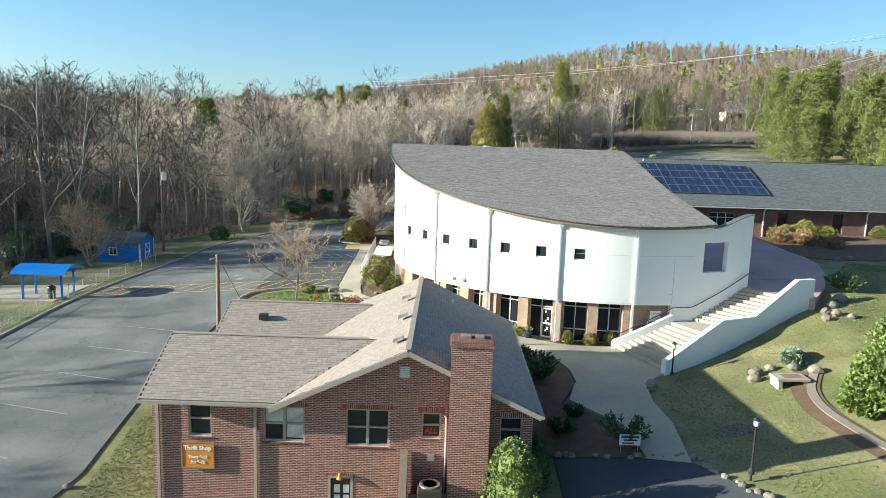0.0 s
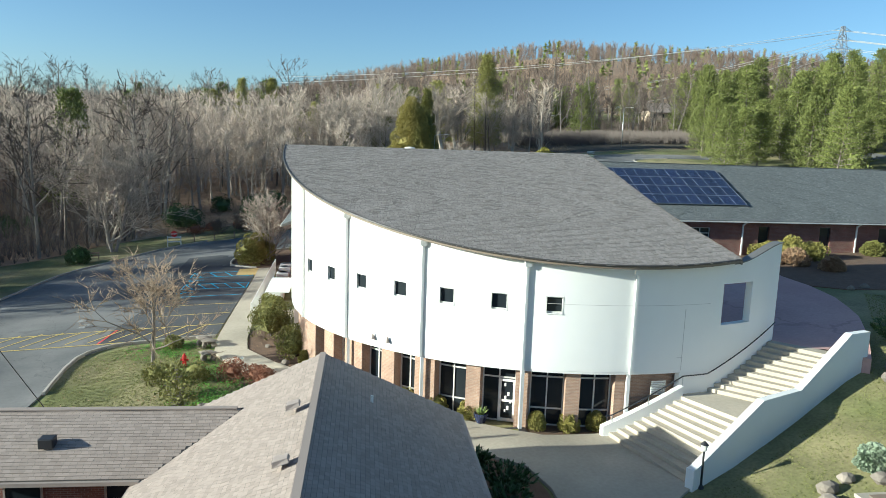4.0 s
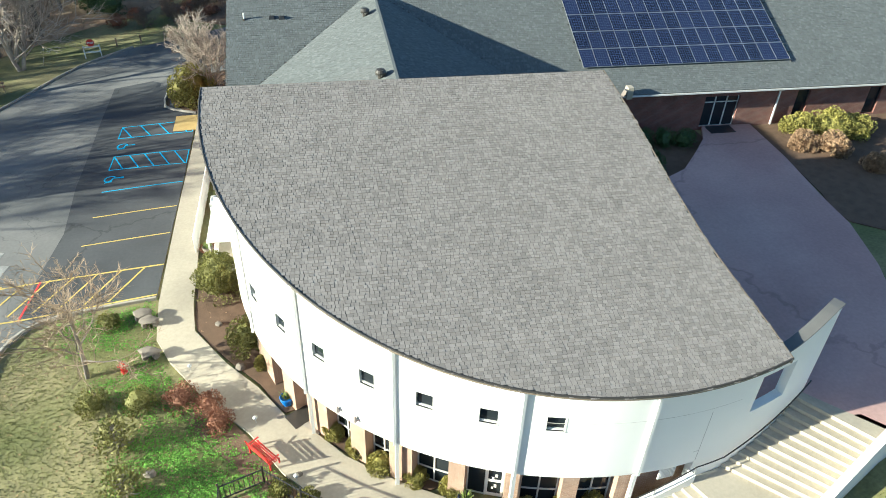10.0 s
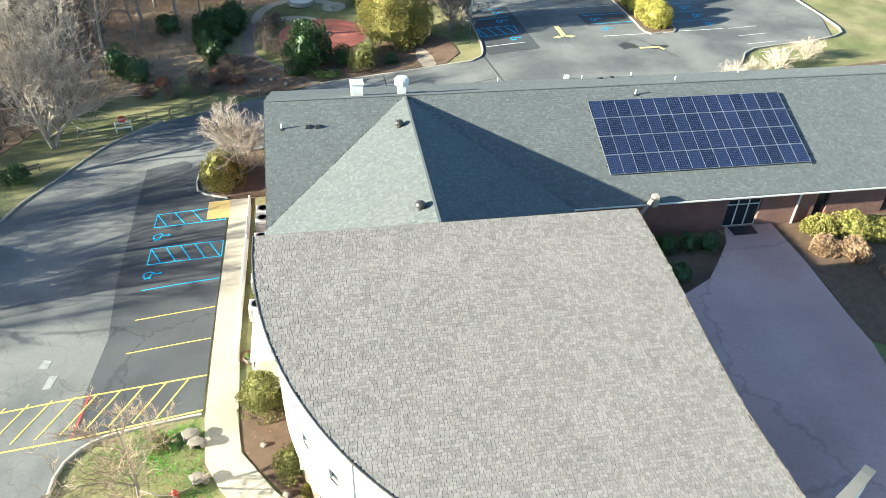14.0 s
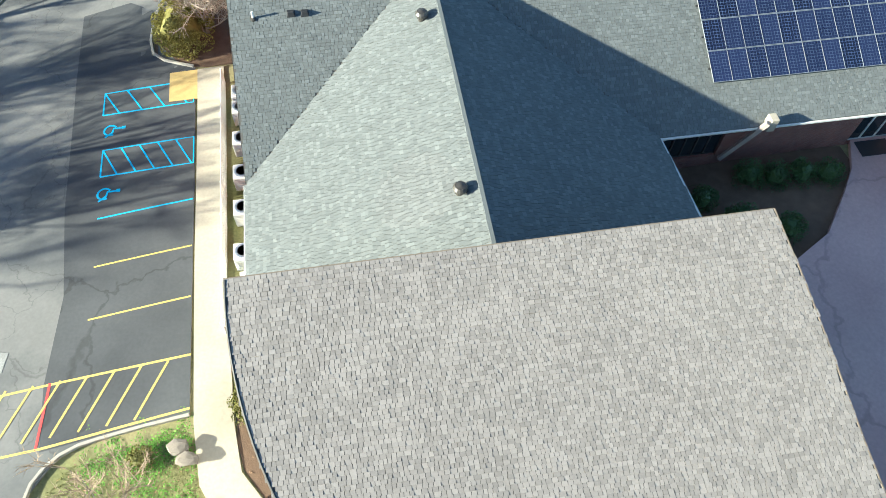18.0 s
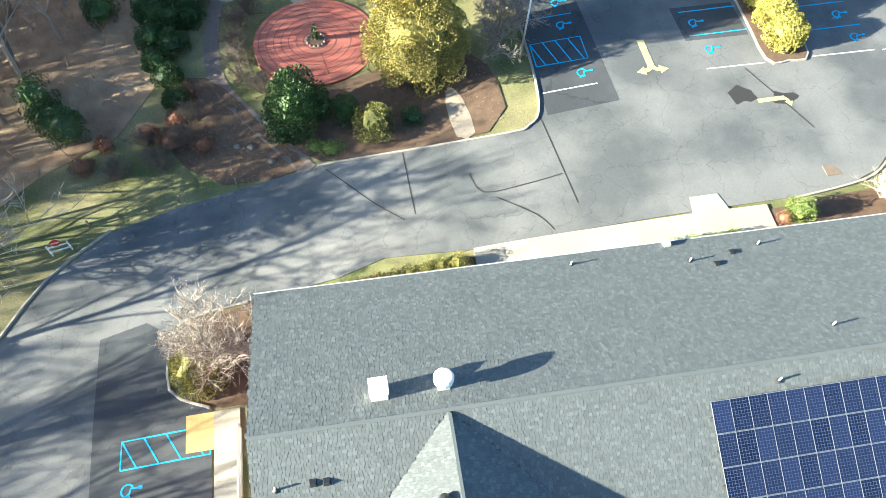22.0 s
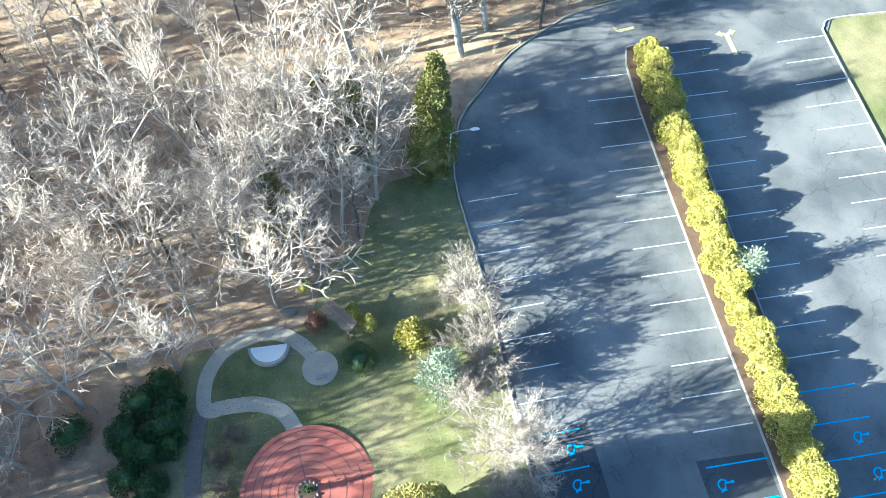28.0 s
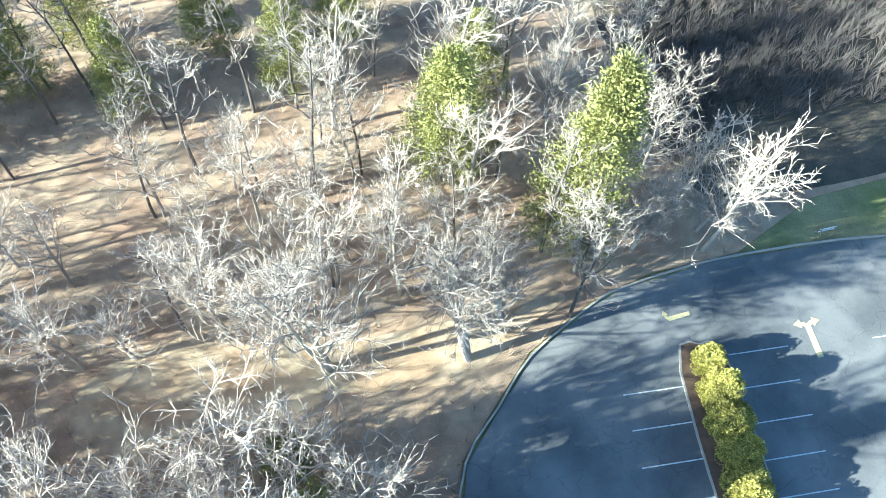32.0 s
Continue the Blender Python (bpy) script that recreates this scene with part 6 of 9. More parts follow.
# blue shed
sx, sy, sz = -32.8, 77.6, -1.65
shed = thing("garden_shed", "bright blue wooden garden shed with white trim and grey roof", "shed", (sx, sy, sz))
HX, HY = 2.3, 1.9
part("wall", G().box(sx - HX, sx + HX, sy - HY, sy + HY, sz, sz + 2.25), M["blue"], shed)
part("gable", G().add([(sx + HX, sy - HY, sz + 2.25), (sx + HX, sy + HY, sz + 2.25), (sx + HX, sy, sz + 3.05), (sx - HX, sy - HY, sz + 2.25), (sx - HX, sy + HY, sz + 2.25), (sx - HX, sy, sz + 3.05)], [(0, 1, 2), (4, 3, 5)]), M["blue"], shed)
for s in (-1, 1):
    part("roof", slab([(sx - HX - 0.15, sy, sz + 3.15), (sx + HX + 0.15, sy, sz + 3.15), (sx + HX + 0.15, sy + s * (HY + 0.2), sz + 2.2), (sx - HX - 0.15, sy + s * (HY + 0.2), sz + 2.2)], 0.07), M["shingle_grey"], shed, "grey shingle roof")
wd = part("window", G().box(sx - 0.9, sx - 0.2, sy - HY - 0.02, sy - HY, sz + 0.9, sz + 1.6), M["glass"], shed)
for a, b, c, d in ((-1.0, -0.1, 0.82, 0.92), (-1.0, -0.1, 1.58, 1.68), (-1.0, -0.9, 0.82, 1.68), (-0.2, -0.1, 0.82, 1.68), (-0.58, -0.52, 0.9, 1.6)):
    part("trim", G().box(sx + a, sx + b, sy - HY - 0.05, sy - HY - 0.01, sz + c, sz + d), M["trim"], wd)
for s in (-1, 1):
    part("corner_trim", G().box(sx + HX - 0.12, sx + HX + 0.03, sy + s * HY - 0.06, sy + s * HY + 0.06, sz, sz + 2.25), M["trim"], shed)
dr = part("door", G().box(sx + HX, sx + HX + 0.04, sy - 0.6, sy + 0.7, sz + 0.1, sz + 1.95), M["blue"], shed)
for a, b, c, d in ((-0.6, -0.5, 0.1, 1.95), (0.6, 0.7, 0.1, 1.95), (-0.6, 0.7, 0.1, 0.2), (-0.6, 0.7, 1.85, 1.95), (-0.6, 0.7, 0.95, 1.05)):
    part("trim", G().box(sx + HX + 0.04, sx + HX + 0.07, sy + a, sy + b, sz + c, sz + d), M["trim"], dr)
part("trim", G().bar((sx + HX + 0.06, sy - 0.5, sz + 0.2), (sx + HX + 0.06, sy + 0.6, sz + 0.95), 0.03, 0.09).bar((sx + HX + 0.06, sy + 0.6, sz + 1.05), (sx + HX + 0.06, sy - 0.5, sz + 1.85), 0.03, 0.09), M["trim"], dr)

# blue shade pavilion, bin, picnic table
px, py, pz = -31.6, 59.2, -1.65
pav = thing("shade_pavilion", "blue metal shade pavilion with a low curved roof", "pavilion", (px, py, pz))
for a in (-1.6, 1.6):
    for b in (-1.0, 1.0):
        part("post", G().box(px + a - 0.07, px + a + 0.07, py + b - 0.07, py + b + 0.07, pz, pz + 2.3), M["blue"], pav)
part("beam", G().box(px - 1.8, px + 1.8, py - 1.06, py - 0.94, pz + 2.2, pz + 2.36).box(px - 1.8, px + 1.8, py + 0.94, py + 1.06, pz + 2.2, pz + 2.36), M["blue"], pav)
for k in range(8):
    a0, a1 = -1 + k / 4, -1 + (k + 1) / 4
    part("roof_panel", slab([(px - 2.2, py + 1.75 * a0, pz + 2.38 + 0.55 * (1 - a0 * a0)), (px + 2.2, py + 1.75 * a0, pz + 2.38 + 0.55 * (1 - a0 * a0)), (px + 2.2, py + 1.75 * a1 - 0.01, pz + 2.38 + 0.55 * (1 - a1 * a1)), (px - 2.2, py + 1.75 * a1 - 0.01, pz + 2.38 + 0.55 * (1 - a1 * a1))], 0.05), M["blue"], pav)
tagged(part("pavement_pad", drape([(-38, 57.5), (-30.4, 57.5), (-30.2, 63.5), (-38, 63.5)], 0.08, 2.0), M["concrete"]), "concrete pad under the pavilion", "slab", kind="structure")
bn = thing("trash_bin", "black round trash bin on the pad", "bin", (-31.0, 58.5, ground(-31, 58.5)))
part("barrel", G().lathe([(0.28, 0.0), (0.32, 0.9), (0.3, 0.92)], 14, (-31.0, 58.5, ground(-31, 58.5) + 0.08)), M["black"], bn)
part("lid", G().lathe([(0.34, 0.92), (0.3, 1.02), (0.1, 1.1)], 14, (-31.0, 58.5, ground(-31, 58.5) + 0.08)), M["black"], bn)


def picnic_table(x, y, m, label):
    z = ground(x, y)
    t = thing("picnic_table", label, "table", (x, y, z))
    for k in range(5):
        part("plank", G().box(x - 0.9, x + 0.9, y - 0.36 + 0.15 * k, y - 0.23 + 0.15 * k, z + 0.7, z + 0.75), M[m], t)
    for s in (-1, 1):
        part("bench", G().box(x - 0.9, x + 0.9, y + s * 0.75 - 0.13, y + s * 0.75 + 0.13, z + 0.42, z + 0.47), M[m], t)
        part("leg", G().bar((x + s * 0.65, y - 0.7, z), (x + s * 0.65, y - 0.25, z + 0.7), 0.06, 0.09), M[m], t)
        part("leg", G().bar((x + s * 0.65, y + 0.7, z), (x + s * 0.65, y + 0.25, z + 0.7), 0.06, 0.09), M[m], t)


picnic_table(-39.5, 71.5, "blue", "blue painted picnic table on the grass")


def wire_fence(pts, h, label):
    """Posts, two rails and upright wires."""
    t = thing("fence", label, "fence", (pts[0][0], pts[0][1], ground(*pts[0])))
    line = dense(pts, 2.2)
    for x, y in line:
        part("post", G().tube((x, y, ground(x, y) - 0.2), (x, y, ground(x, y) + h), 0.035, 0.035, 6), M["metal"], t)
    for a, b in zip(line, line[1:]):
        za, zb = ground(*a), ground(*b)
        for k in (0.08, 0.95):
            part("rail", G().tube((*a, za + h * k), (*b, zb + h * k), 0.02, 0.02, 5), M["metal"], t)
        g = G()
        for k in range(1, 14):
            f = k / 14
            x, y, z = a[0] + (b[0] - a[0]) * f, a[1] + (b[1] - a[1]) * f, za + (zb - za) * f
            g.tube((x, y, z + 0.08), (x, y, z + h * 0.95), 0.006, 0.006, 3, False)
        part("wire_mesh", g, M["metal"], t, kind="stuff")


wire_fence([(-30.2, 45), (-30.1, 57), (-29.6, 66), (-28.2, 74)], 1.1, "low grey wire fence along the kerb")

# iron fence of the small yard
iron = thing("iron_fence", "low black iron fence with hoop panels and a gate", "fence", (-1.2, 46.6, 0))
FL = [(-2.9, 42.5), (-3.0, 46.6), (-1.25, 47.1), (0.3, 45.8), (1.9, 44.7), (3.1, 43.7)]
fl = dense(FL, 1.4)
for x, y in fl:
    part("post", G().tube((x, y, ground(x, y) - 0.1), (x, y, ground(x, y) + 1.15), 0.045, 0.045, 6), M["black"], iron)
for a, b in zip(fl, fl[1:]):
    za, zb = ground(*a), ground(*b)
    for k in (0.15, 0.95):
        part("rail", G().bar((*a, za + k), (*b, zb + k), 0.045, 0.045), M["black"], iron)
    for k in range(1, 9):
        f = k / 9
        x, y, z = a[0] + (b[0] - a[0]) * f, a[1] + (b[1] - a[1]) * f, za + (zb - za) * f
        part("picket", G().tube((x, y, z + 0.1), (x, y, z + 1.02), 0.014, 0.014, 4, False), M["black"], iron)

# red bench
bx, by = -1.25, 48.35
bz = ground(bx, by)
bench = thing("red_bench", "red slatted metal garden bench beside the walk", "bench", (bx, by, bz))
ang = radians(-50)
bench.rotation_euler = (0, 0, ang)
for k in range(5):
    part("seat_slat", G().box(bx - 0.75, bx + 0.75, by - 0.25 + 0.1 * k, by - 0.18 + 0.1 * k, bz + 0.42, bz + 0.45), M["red"], bench)
    part("back_slat", G().box(bx - 0.75, bx + 0.75, by - 0.3 - 0.02 * k, by - 0.28 - 0.02 * k, bz + 0.5 + 0.09 * k, bz + 0.56 + 0.09 * k), M["red"], bench)
for s in (-1, 1):
    for d in (-0.25, 0.22):
        part("leg", G().box(bx + s * 0.7 - 0.03, bx + s * 0.7 + 0.03, by + d - 0.03, by + d + 0.03, bz - 0.05, bz + 0.43), M["red"], bench)
    part("armrest", G().box(bx + s * 0.7 - 0.03, bx + s * 0.7 + 0.03, by - 0.3, by + 0.25, bz + 0.62, bz + 0.66), M["red"], bench)
    part("back_post", G().bar((bx + s * 0.7, by - 0.27, bz + 0.4), (bx + s * 0.7, by - 0.4, bz + 0.98), 0.04, 0.04), M["red"], bench)

# hydrant
hx, hy = -8.3, 54.9
hz = ground(hx, hy)
hyd = thing("fire_hydrant", "small red fire hydrant in the grass", "hydrant", (hx, hy, hz))
part("barrel", G().lathe([(0.17, 0), (0.17, 0.06), (0.12, 0.08), (0.12, 0.5), (0.15, 0.52), (0.15, 0.56)], 12, (hx, hy, hz)), M["red"], hyd)
part("bonnet", G().lathe([(0.14, 0.56), (0.1, 0.68), (0.03, 0.74), (0.03, 0.8)], 12, (hx, hy, hz)), M["red"], hyd)
for s in (-1, 1):
    part("nozzle", G().tube((hx + s * 0.1, hy, hz + 0.4), (hx + s * 0.23, hy, hz + 0.4), 0.06, 0.06, 8), M["red"], hyd)
part("nozzle", G().tube((hx, hy - 0.1, hz + 0.36), (hx, hy - 0.24, hz + 0.36), 0.075, 0.075, 8), M["red"], hyd)

# log and stone seats beside the walk
for k, (x, y, s) in enumerate(((-7.9, 58.6, 0.5), (-7.5, 58.0, 0.4), (-7.1, 55.6, 0.5))):
    z = ground(x, y)
    t = thing("stone_seat", "rough brown stone slab seat on two blocks", "seat", (x, y, z), group="stone seats")
    part("slab", G().rock((x, y, z + 0.5), 0.62, 0.4, 0.12, 30 + k), M["rock"], t)
    part("block", G().rock((x - 0.28, y, z + 0.2), 0.2, 0.25, 0.26, 40 + k), M["rock"], t)
    part("block", G().rock((x + 0.28, y, z + 0.2), 0.2, 0.25, 0.26, 50 + k), M["rock"], t)


def boulder(x, y, r, seed, label="pale weathered field stone", flat=0.7):
    z = ground(x, y)
    return tagged(part("boulder", G().rock((x, y, z + r * flat * 0.5), r, r * 0.8, r * flat, seed, 8), M["rock"], bevel=0.02), label, "rock", "field stones")


rnd = random.Random(5)
for k in range(34):
    f = k / 33
    q = smooth_line([(6.2, 29.6), (9.6, 28.9), (11.75, 28.6), (12.4, 27.2), (13.1, 25.8), (14.2, 24.2), (16.2, 19)], 8)
    p = q[int(f * (len(q) - 1))]
    boulder(p[0] + rnd.uniform(-0.1, 0.1), p[1] + rnd.uniform(-0.1, 0.1), rnd.uniform(0.14, 0.26), 100 + k, "pale stone edging the driveway")
for k, (x, y, r) in enumerate(((12.4, 36.3, 0.42), (12.2, 35.7, 0.3), (-2.6, 54.0, 0.3), (-3.9, 57.4, 0.25), (26.3, 43.2, 0.5), (25.4, 42.4, 0.4), (25.0, 41.2, 0.35), (-6.1, 48.5, 0.3), (0.2, 47.2, 0.22), (34.4, 55.7, 0.35), (33.0, 55.2, 0.3),
                              (-4.3, 103.2, 0.35), (-5.4, 103.6, 0.3), (-2.8, 101.5, 0.4), (17.6, 35.6, 0.4), (18.0, 36.2, 0.45), (18.9, 36.5, 0.35), (19.9, 36.0, 0.4), (20.6, 35.2, 0.45), (24.6, 41.6, 0.4), (24.2, 40.8, 0.35), (25.6, 40.6, 0.3), (-14.9, 28.5, 0.25), (-6.9, 47.9, 0.28))):
    boulder(x, y, r, 200 + k)

# rubble and slab bridge at the dry creek on the east lawn
CREEK = smooth_line([(20.4, 35.4), (19.3, 33.6), (18.9, 31.5), (19.2, 29.0), (19.8, 26.0), (21, 21)], 5)
tagged(part("creek_bed", ribbon(CREEK, 1.3, 0.05), M["mulch"]), "damp dark creek bed on the lawn", "ground", kind="structure")
tagged(part("creek_trough", ribbon(offset_line(CREEK, 0.25), 0.4, 0.09, thick=0.1), M["rock"]), "stone-lined trickle in the creek bed", "drain", kind="structure")
br = thing("slab_bridge", "small concrete slab footbridge over the dry creek", "bridge", (18.9, 34.6, ground(18.9, 34.6)))
z = ground(18.9, 34.6)
part("slab", G().box(18.1, 19.8, 34.1, 35.1, z + 0.3, z + 0.45), M["concrete"], br, bevel=0.02)
part("deck_mat", G().box(18.5, 19.5, 34.3, 34.9, z + 0.452, z + 0.47), M["wood"], br)
for x in (18.2, 19.5):
    part("support", G().box(x, x + 0.2, 34.15, 35.05, z - 0.3, z + 0.3), M["kerb"], br)
g = G()
rnd = random.Random(9)
for k in range(120):
    a, r = rnd.uniform(0, 6.3), rnd.uniform(0, 1) ** 0.5
    x, y = 14.6 + 1.0 * r * math.cos(a), 30.6 + 0.6 * r * math.sin(a)
    g.rock((x, y, ground(x, y) + 0.03), 0.08, 0.07, 0.05, k, 5)
tagged(part("gravel_patch", g, M["rock"]), "patch of loose stones on the lawn", "gravel", kind="stuff")


def ground_sign(x, y, w, h, m, label, bars, ang=0.0, z0=0.35, post=True):
    z = ground(x, y)
    t = thing("ground_sign", label, "sign", (x, y, z))
    t.rotation_euler = (0, 0, ang)
    b = part("board", G().box(x - w / 2, x + w / 2, y - 0.015, y + 0.015, z + z0, z + z0 + h), M[m], t, bevel=0.005)
    for px0, px1, pz0, pz1, mm in bars:
        part("text_bar", G().box(x + px0 * w, x + px1 * w, y - 0.022, y - 0.014, z + z0 + pz0 * h, z + z0 + pz1 * h), M[mm], b)
    for s in (-1, 1):
        part("stake", G().box(x + s * w * 0.4 - 0.02, x + s * w * 0.4 + 0.02, y + 0.015, y + 0.05, z - 0.1, z + z0 + h), M["metal"], t)
    return t


ground_sign(9.3, 29.4, 0.95, 0.5, "trim", "small white directional sign in the bed", [(-0.42, 0.42, 0.66, 0.9, "blue"), (-0.3, 0.35, 0.42, 0.55, "black"), (-0.35, 0.2, 0.12, 0.28, "red")])


def stop_sign(x, y, ang):
    z = ground(x, y)
    t = thing("stop_sign_gate", "red stop sign on a white barrier gate", "sign", (x, y, z))
    t.rotation_euler = (0, 0, ang)
    part("disc", G().add([(x + 0.36 * math.cos(k * math.pi / 4 + 0.39), y + dy, z + 1.4 + 0.36 * math.sin(k * math.pi / 4 + 0.39)) for dy in (-0.02, 0.02) for k in range(8)],
                         [tuple(range(8)), tuple(range(15, 7, -1))] + [((k + 1) % 8, k, 8 + k, 8 + (k + 1) % 8) for k in range(8)]), M["red"], t)
    lettering("STOP", 0.24, x, y - 0.035, z + 1.4, M["trim"], t)
    for s in (-0.7, 0.7):
        part("post", G().box(x + s - 0.05, x + s + 0.05, y + 0.03, y + 0.13, z - 0.2, z + 1.15), M["trim"], t)
    for k in (0.45, 0.95):
        part("rail", G().box(x - 0.75, x + 0.75, y + 0.0, y + 0.04, z + k, z + k + 0.14), M["trim"], t)


stop_sign(-18.3, 96.9, radians(12))
for k in range(6):
    x, y = -16.5 + 2.2 * k, 98.8 + 0.25 * k
    t = thing("fence_post", "grey wooden bollard post on the grass edge", "post", (x, y, ground(x, y)), group="edge posts")
    part("post", G().box(x - 0.06, x + 0.06, y - 0.06, y + 0.06, ground(x, y) - 0.1, ground(x, y) + 0.85), M["wood"], t)


def barricade(x, y, m, ang=0.0):
    z = ground(x, y)
    t = thing("barricade", "small wooden sawhorse barricade", "barricade", (x, y, z))
    t.rotation_euler = (0, 0, ang)
    for zz in (0.45, 0.75):
        part("board", G().box(x - 0.8, x + 0.8, y - 0.02, y + 0.02, z + zz, z + zz + 0.16), M[m], t)
    for s in (-1, 1):
        for d in (-1, 1):
            part("leg", G().bar((x + s * 0.65, y + d * 0.3, z), (x + s * 0.65, y, z + 0.95), 0.05, 0.05), M["wood"], t)


barricade(-25.2, 91.0, "wood", 0.5)
barricade(51.9, 159.2, "trim", 0.1)

# west side: rail fence, cooling units, ramp canopy
wf = thing("white_fence", "white picket screen in front of the cooling units", "fence", (-5.0, 73.0, 0))
for k in range(9):
    y = 64.2 + 2.2 * k
    part("post", G().box(-5.8, -5.7, y - 0.05, y + 0.05, -0.7, 1.1), M["trim"], wf)
for z in (0.1, 0.95):
    part("rail", G().box(-5.79, -5.73, 64.2, 81.8, z, z + 0.09), M["trim"], wf)
for k in range(100):
    y = 64.25 + 0.176 * k
    part("picket", G().box(-5.73, -5.71, y, y + 0.09, -0.3, 1.08), M["trim"], wf)
for y in (68.3, 71.2, 73.7, 76.2, 78.6, 79.9):
    condenser(-4.6, y, ground(-4.6, y) + 0.1, 1.05, 1.15, "frame", "pale grey square air conditioner with a round top fan")
can = thing("ramp_canopy", "white railed porch with a pale flat canopy", "porch", (-3.8, 63.7, 0))
part("deck", G().box(-4.6, -2.9, 61.3, 66.2, -0.4, 0.12), M["concrete"], can)
part("canopy", G().box(-4.5, -2.95, 61.4, 66.1, 2.42, 2.52), M["trim"], can, bevel=0.02)
for x, y in ((-4.4, 61.5), (-4.4, 66.0), (-4.4, 63.7)):
    part("post", G().box(x - 0.05, x + 0.05, y - 0.05, y + 0.05, 0.1, 2.42), M["trim"], can)
for z in (0.7, 1.2):
    part("rail", G().box(-4.43, -4.37, 61.5, 66.0, z - 0.2, z - 0.14), M["trim"], can)
for k in range(28):
    part("baluster", G().box(-4.42, -4.38, 61.6 + 0.158 * k, 61.64 + 0.158 * k, 0.12, 1.0), M["trim"], can)


def planter(x, y, m, label):
    z = walk_h(x, y) + 0.1
    t = thing("flower_pot", label, "pot", (x, y, z), group="flower pots")
    part("pot", G().lathe([(0.2, 0), (0.3, 0.3), (0.33, 0.45), (0.3, 0.47), (0.26, 0.4)], 14, (x, y, z)), M[m], t)
    g = G()
    r = random.Random(int(x * 100))
    for k in range(60):
        a, b = r.uniform(0, 6.3), r.uniform(0.2, 1.2)
        g.tube((x + 0.1 * math.cos(a), y + 0.1 * math.sin(a), z + 0.4), (x + 0.3 * math.cos(a) * b, y + 0.3 * math.sin(a) * b, z + 0.55 + 0.25 * r.random()), 0.03, 0.005, 3, False)
    part("plant", g, M["leaf_bright"], t)


planter(-0.3, 51.2, "blue", "glazed dark blue pot with green plants")
planter(6.9, 44.75, "solar", "dark blue-grey pot with green plants")
planter(-5.0, 64.0, "rock", "clay pot with brown plants")
part_mat = tagged(part("entry_mat", G().box(7.4, 8.8, 42.9, 44.1, 0.1, 0.135), M["black"]), "dark rubber entrance mat with an olive inset", "mat")
part("mat_inset", G().box(7.85, 8.45, 43.1, 43.9, 0.135, 0.14), M["leaf_olive"], part_mat)
dg = tagged(part("drain_grate", G().box(8.6, 9.5, 38.9, 39.4, 0.1, 0.125), M["gutter"]), "dark drain grate in the concrete walk", "grate")
for k in range(8):
    part("bar", G().box(8.65 + 0.1 * k, 8.69 + 0.1 * k, 38.92, 39.38, 0.125, 0.135), M["metal"], dg)
ang = radians(38)
tagged(part("entry_step", G().prism([(-0.2, 50.4), (1.0, 49.1), (1.9, 50.0), (0.8, 51.4)], 0.05, 0.17), M["kerb"]), "grey slab step to the side door", "slab", kind="structure")
for k, (x, y) in enumerate(((-1.7, 50.3), (0.1, 46.9), (-5.0, 54.2), (1.5, 45.4))):
    z = ground(x, y)
    t = thing("path_light", "small grey solar path light beside the walk", "lamp", (x, y, z), group="path lights")
    part("stake", G().tube((x, y, z), (x, y, z + 0.45), 0.015, 0.015, 6), M["metal"], t)
    part("head", G().lathe([(0.1, 0.45), (0.12, 0.5), (0.03, 0.58)], 10, (x, y, z)), M["metal"], t)

# ---- garden with the red labyrinth ----
LX, LY, LR = 1.45, 113.2, 5.15


def lab_h(x, y):
    return 3.05


disc = [(LX + LR * math.cos(a), LY + LR * math.sin(a)) for a in np.linspace(0, 2 * math.pi, 49)[:-1]]
lab = tagged(part("labyrinth", drape(disc, 0.0, 2.0, lab_h, 0.9), M["labyrinth"]), "round red concrete labyrinth with dark path lines", "pavement", kind="structure")
rnd = random.Random(4)
for k in range(7):
    r = 1.05 + 0.62 * k
    a0 = -math.pi / 2 + 2.2 + (0.5 if k % 2 else -0.3)
    span = 2 * math.pi - (0.5 if k in (0, 6) else 0.75)
    pts = [(LX + r * math.cos(a0 + span * i / 40), LY + r * math.sin(a0 + span * i / 40)) for i in range(41)]
    for i in range(0, 40, 2):
        part("path_line", ribbon(pts[i:i + 3][:3], 0.07, 0.008, height=lab_h), M["path_line"], lab)
for r0, r1, a in ((1.0, 3.6, 1.75), (2.2, 4.9, 3.3), (3.0, 4.8, 0.1), (1.6, 4.2, 4.9)):
    part("path_line", ribbon([(LX + r0 * math.cos(a), LY + r0 * math.sin(a)), (LX + r1 * math.cos(a), LY + r1 * math.sin(a))], 0.08, 0.009, height=lab_h), M["path_line"], lab)
part("centre_bed", G().lathe([(0.75, -0.1), (0.75, 0.05), (0.1, 0.12)], 20, (LX, LY, 3.05)), M["mulch"], lab)
for k in range(14):
    a = 2 * math.pi * k / 14
    part("edge_stone", G().rock((LX + 0.78 * math.cos(a), LY + 0.78 * math.sin(a), 3.1), 0.14, 0.14, 0.1, 60 + k), M["rock"], lab)
P1 = smooth_line([(0.7, 118.2), (-0.3, 119.9), (-2.3, 120.9), (-4.6, 121.1), (-6.5, 121.2), (-6.5, 123.6), (-5.2, 125.7), (-3.1, 126.7), (-0.5, 126.8), (1.4, 125.6), (2.4, 124.4)], 5)
tagged(part("pavement_garden", ribbon(P1, 1.25, 0.07, thick=0.2), M["concrete"]), "curved pale concrete garden path", "path", kind="structure")
P2 = smooth_line([(-6.8, 121.2), (-7.3, 118.5), (-7.5, 114.1), (-6.6, 110.1), (-3.9, 105.6), (-1.3, 101.8), (0.0, 100.0)], 5)
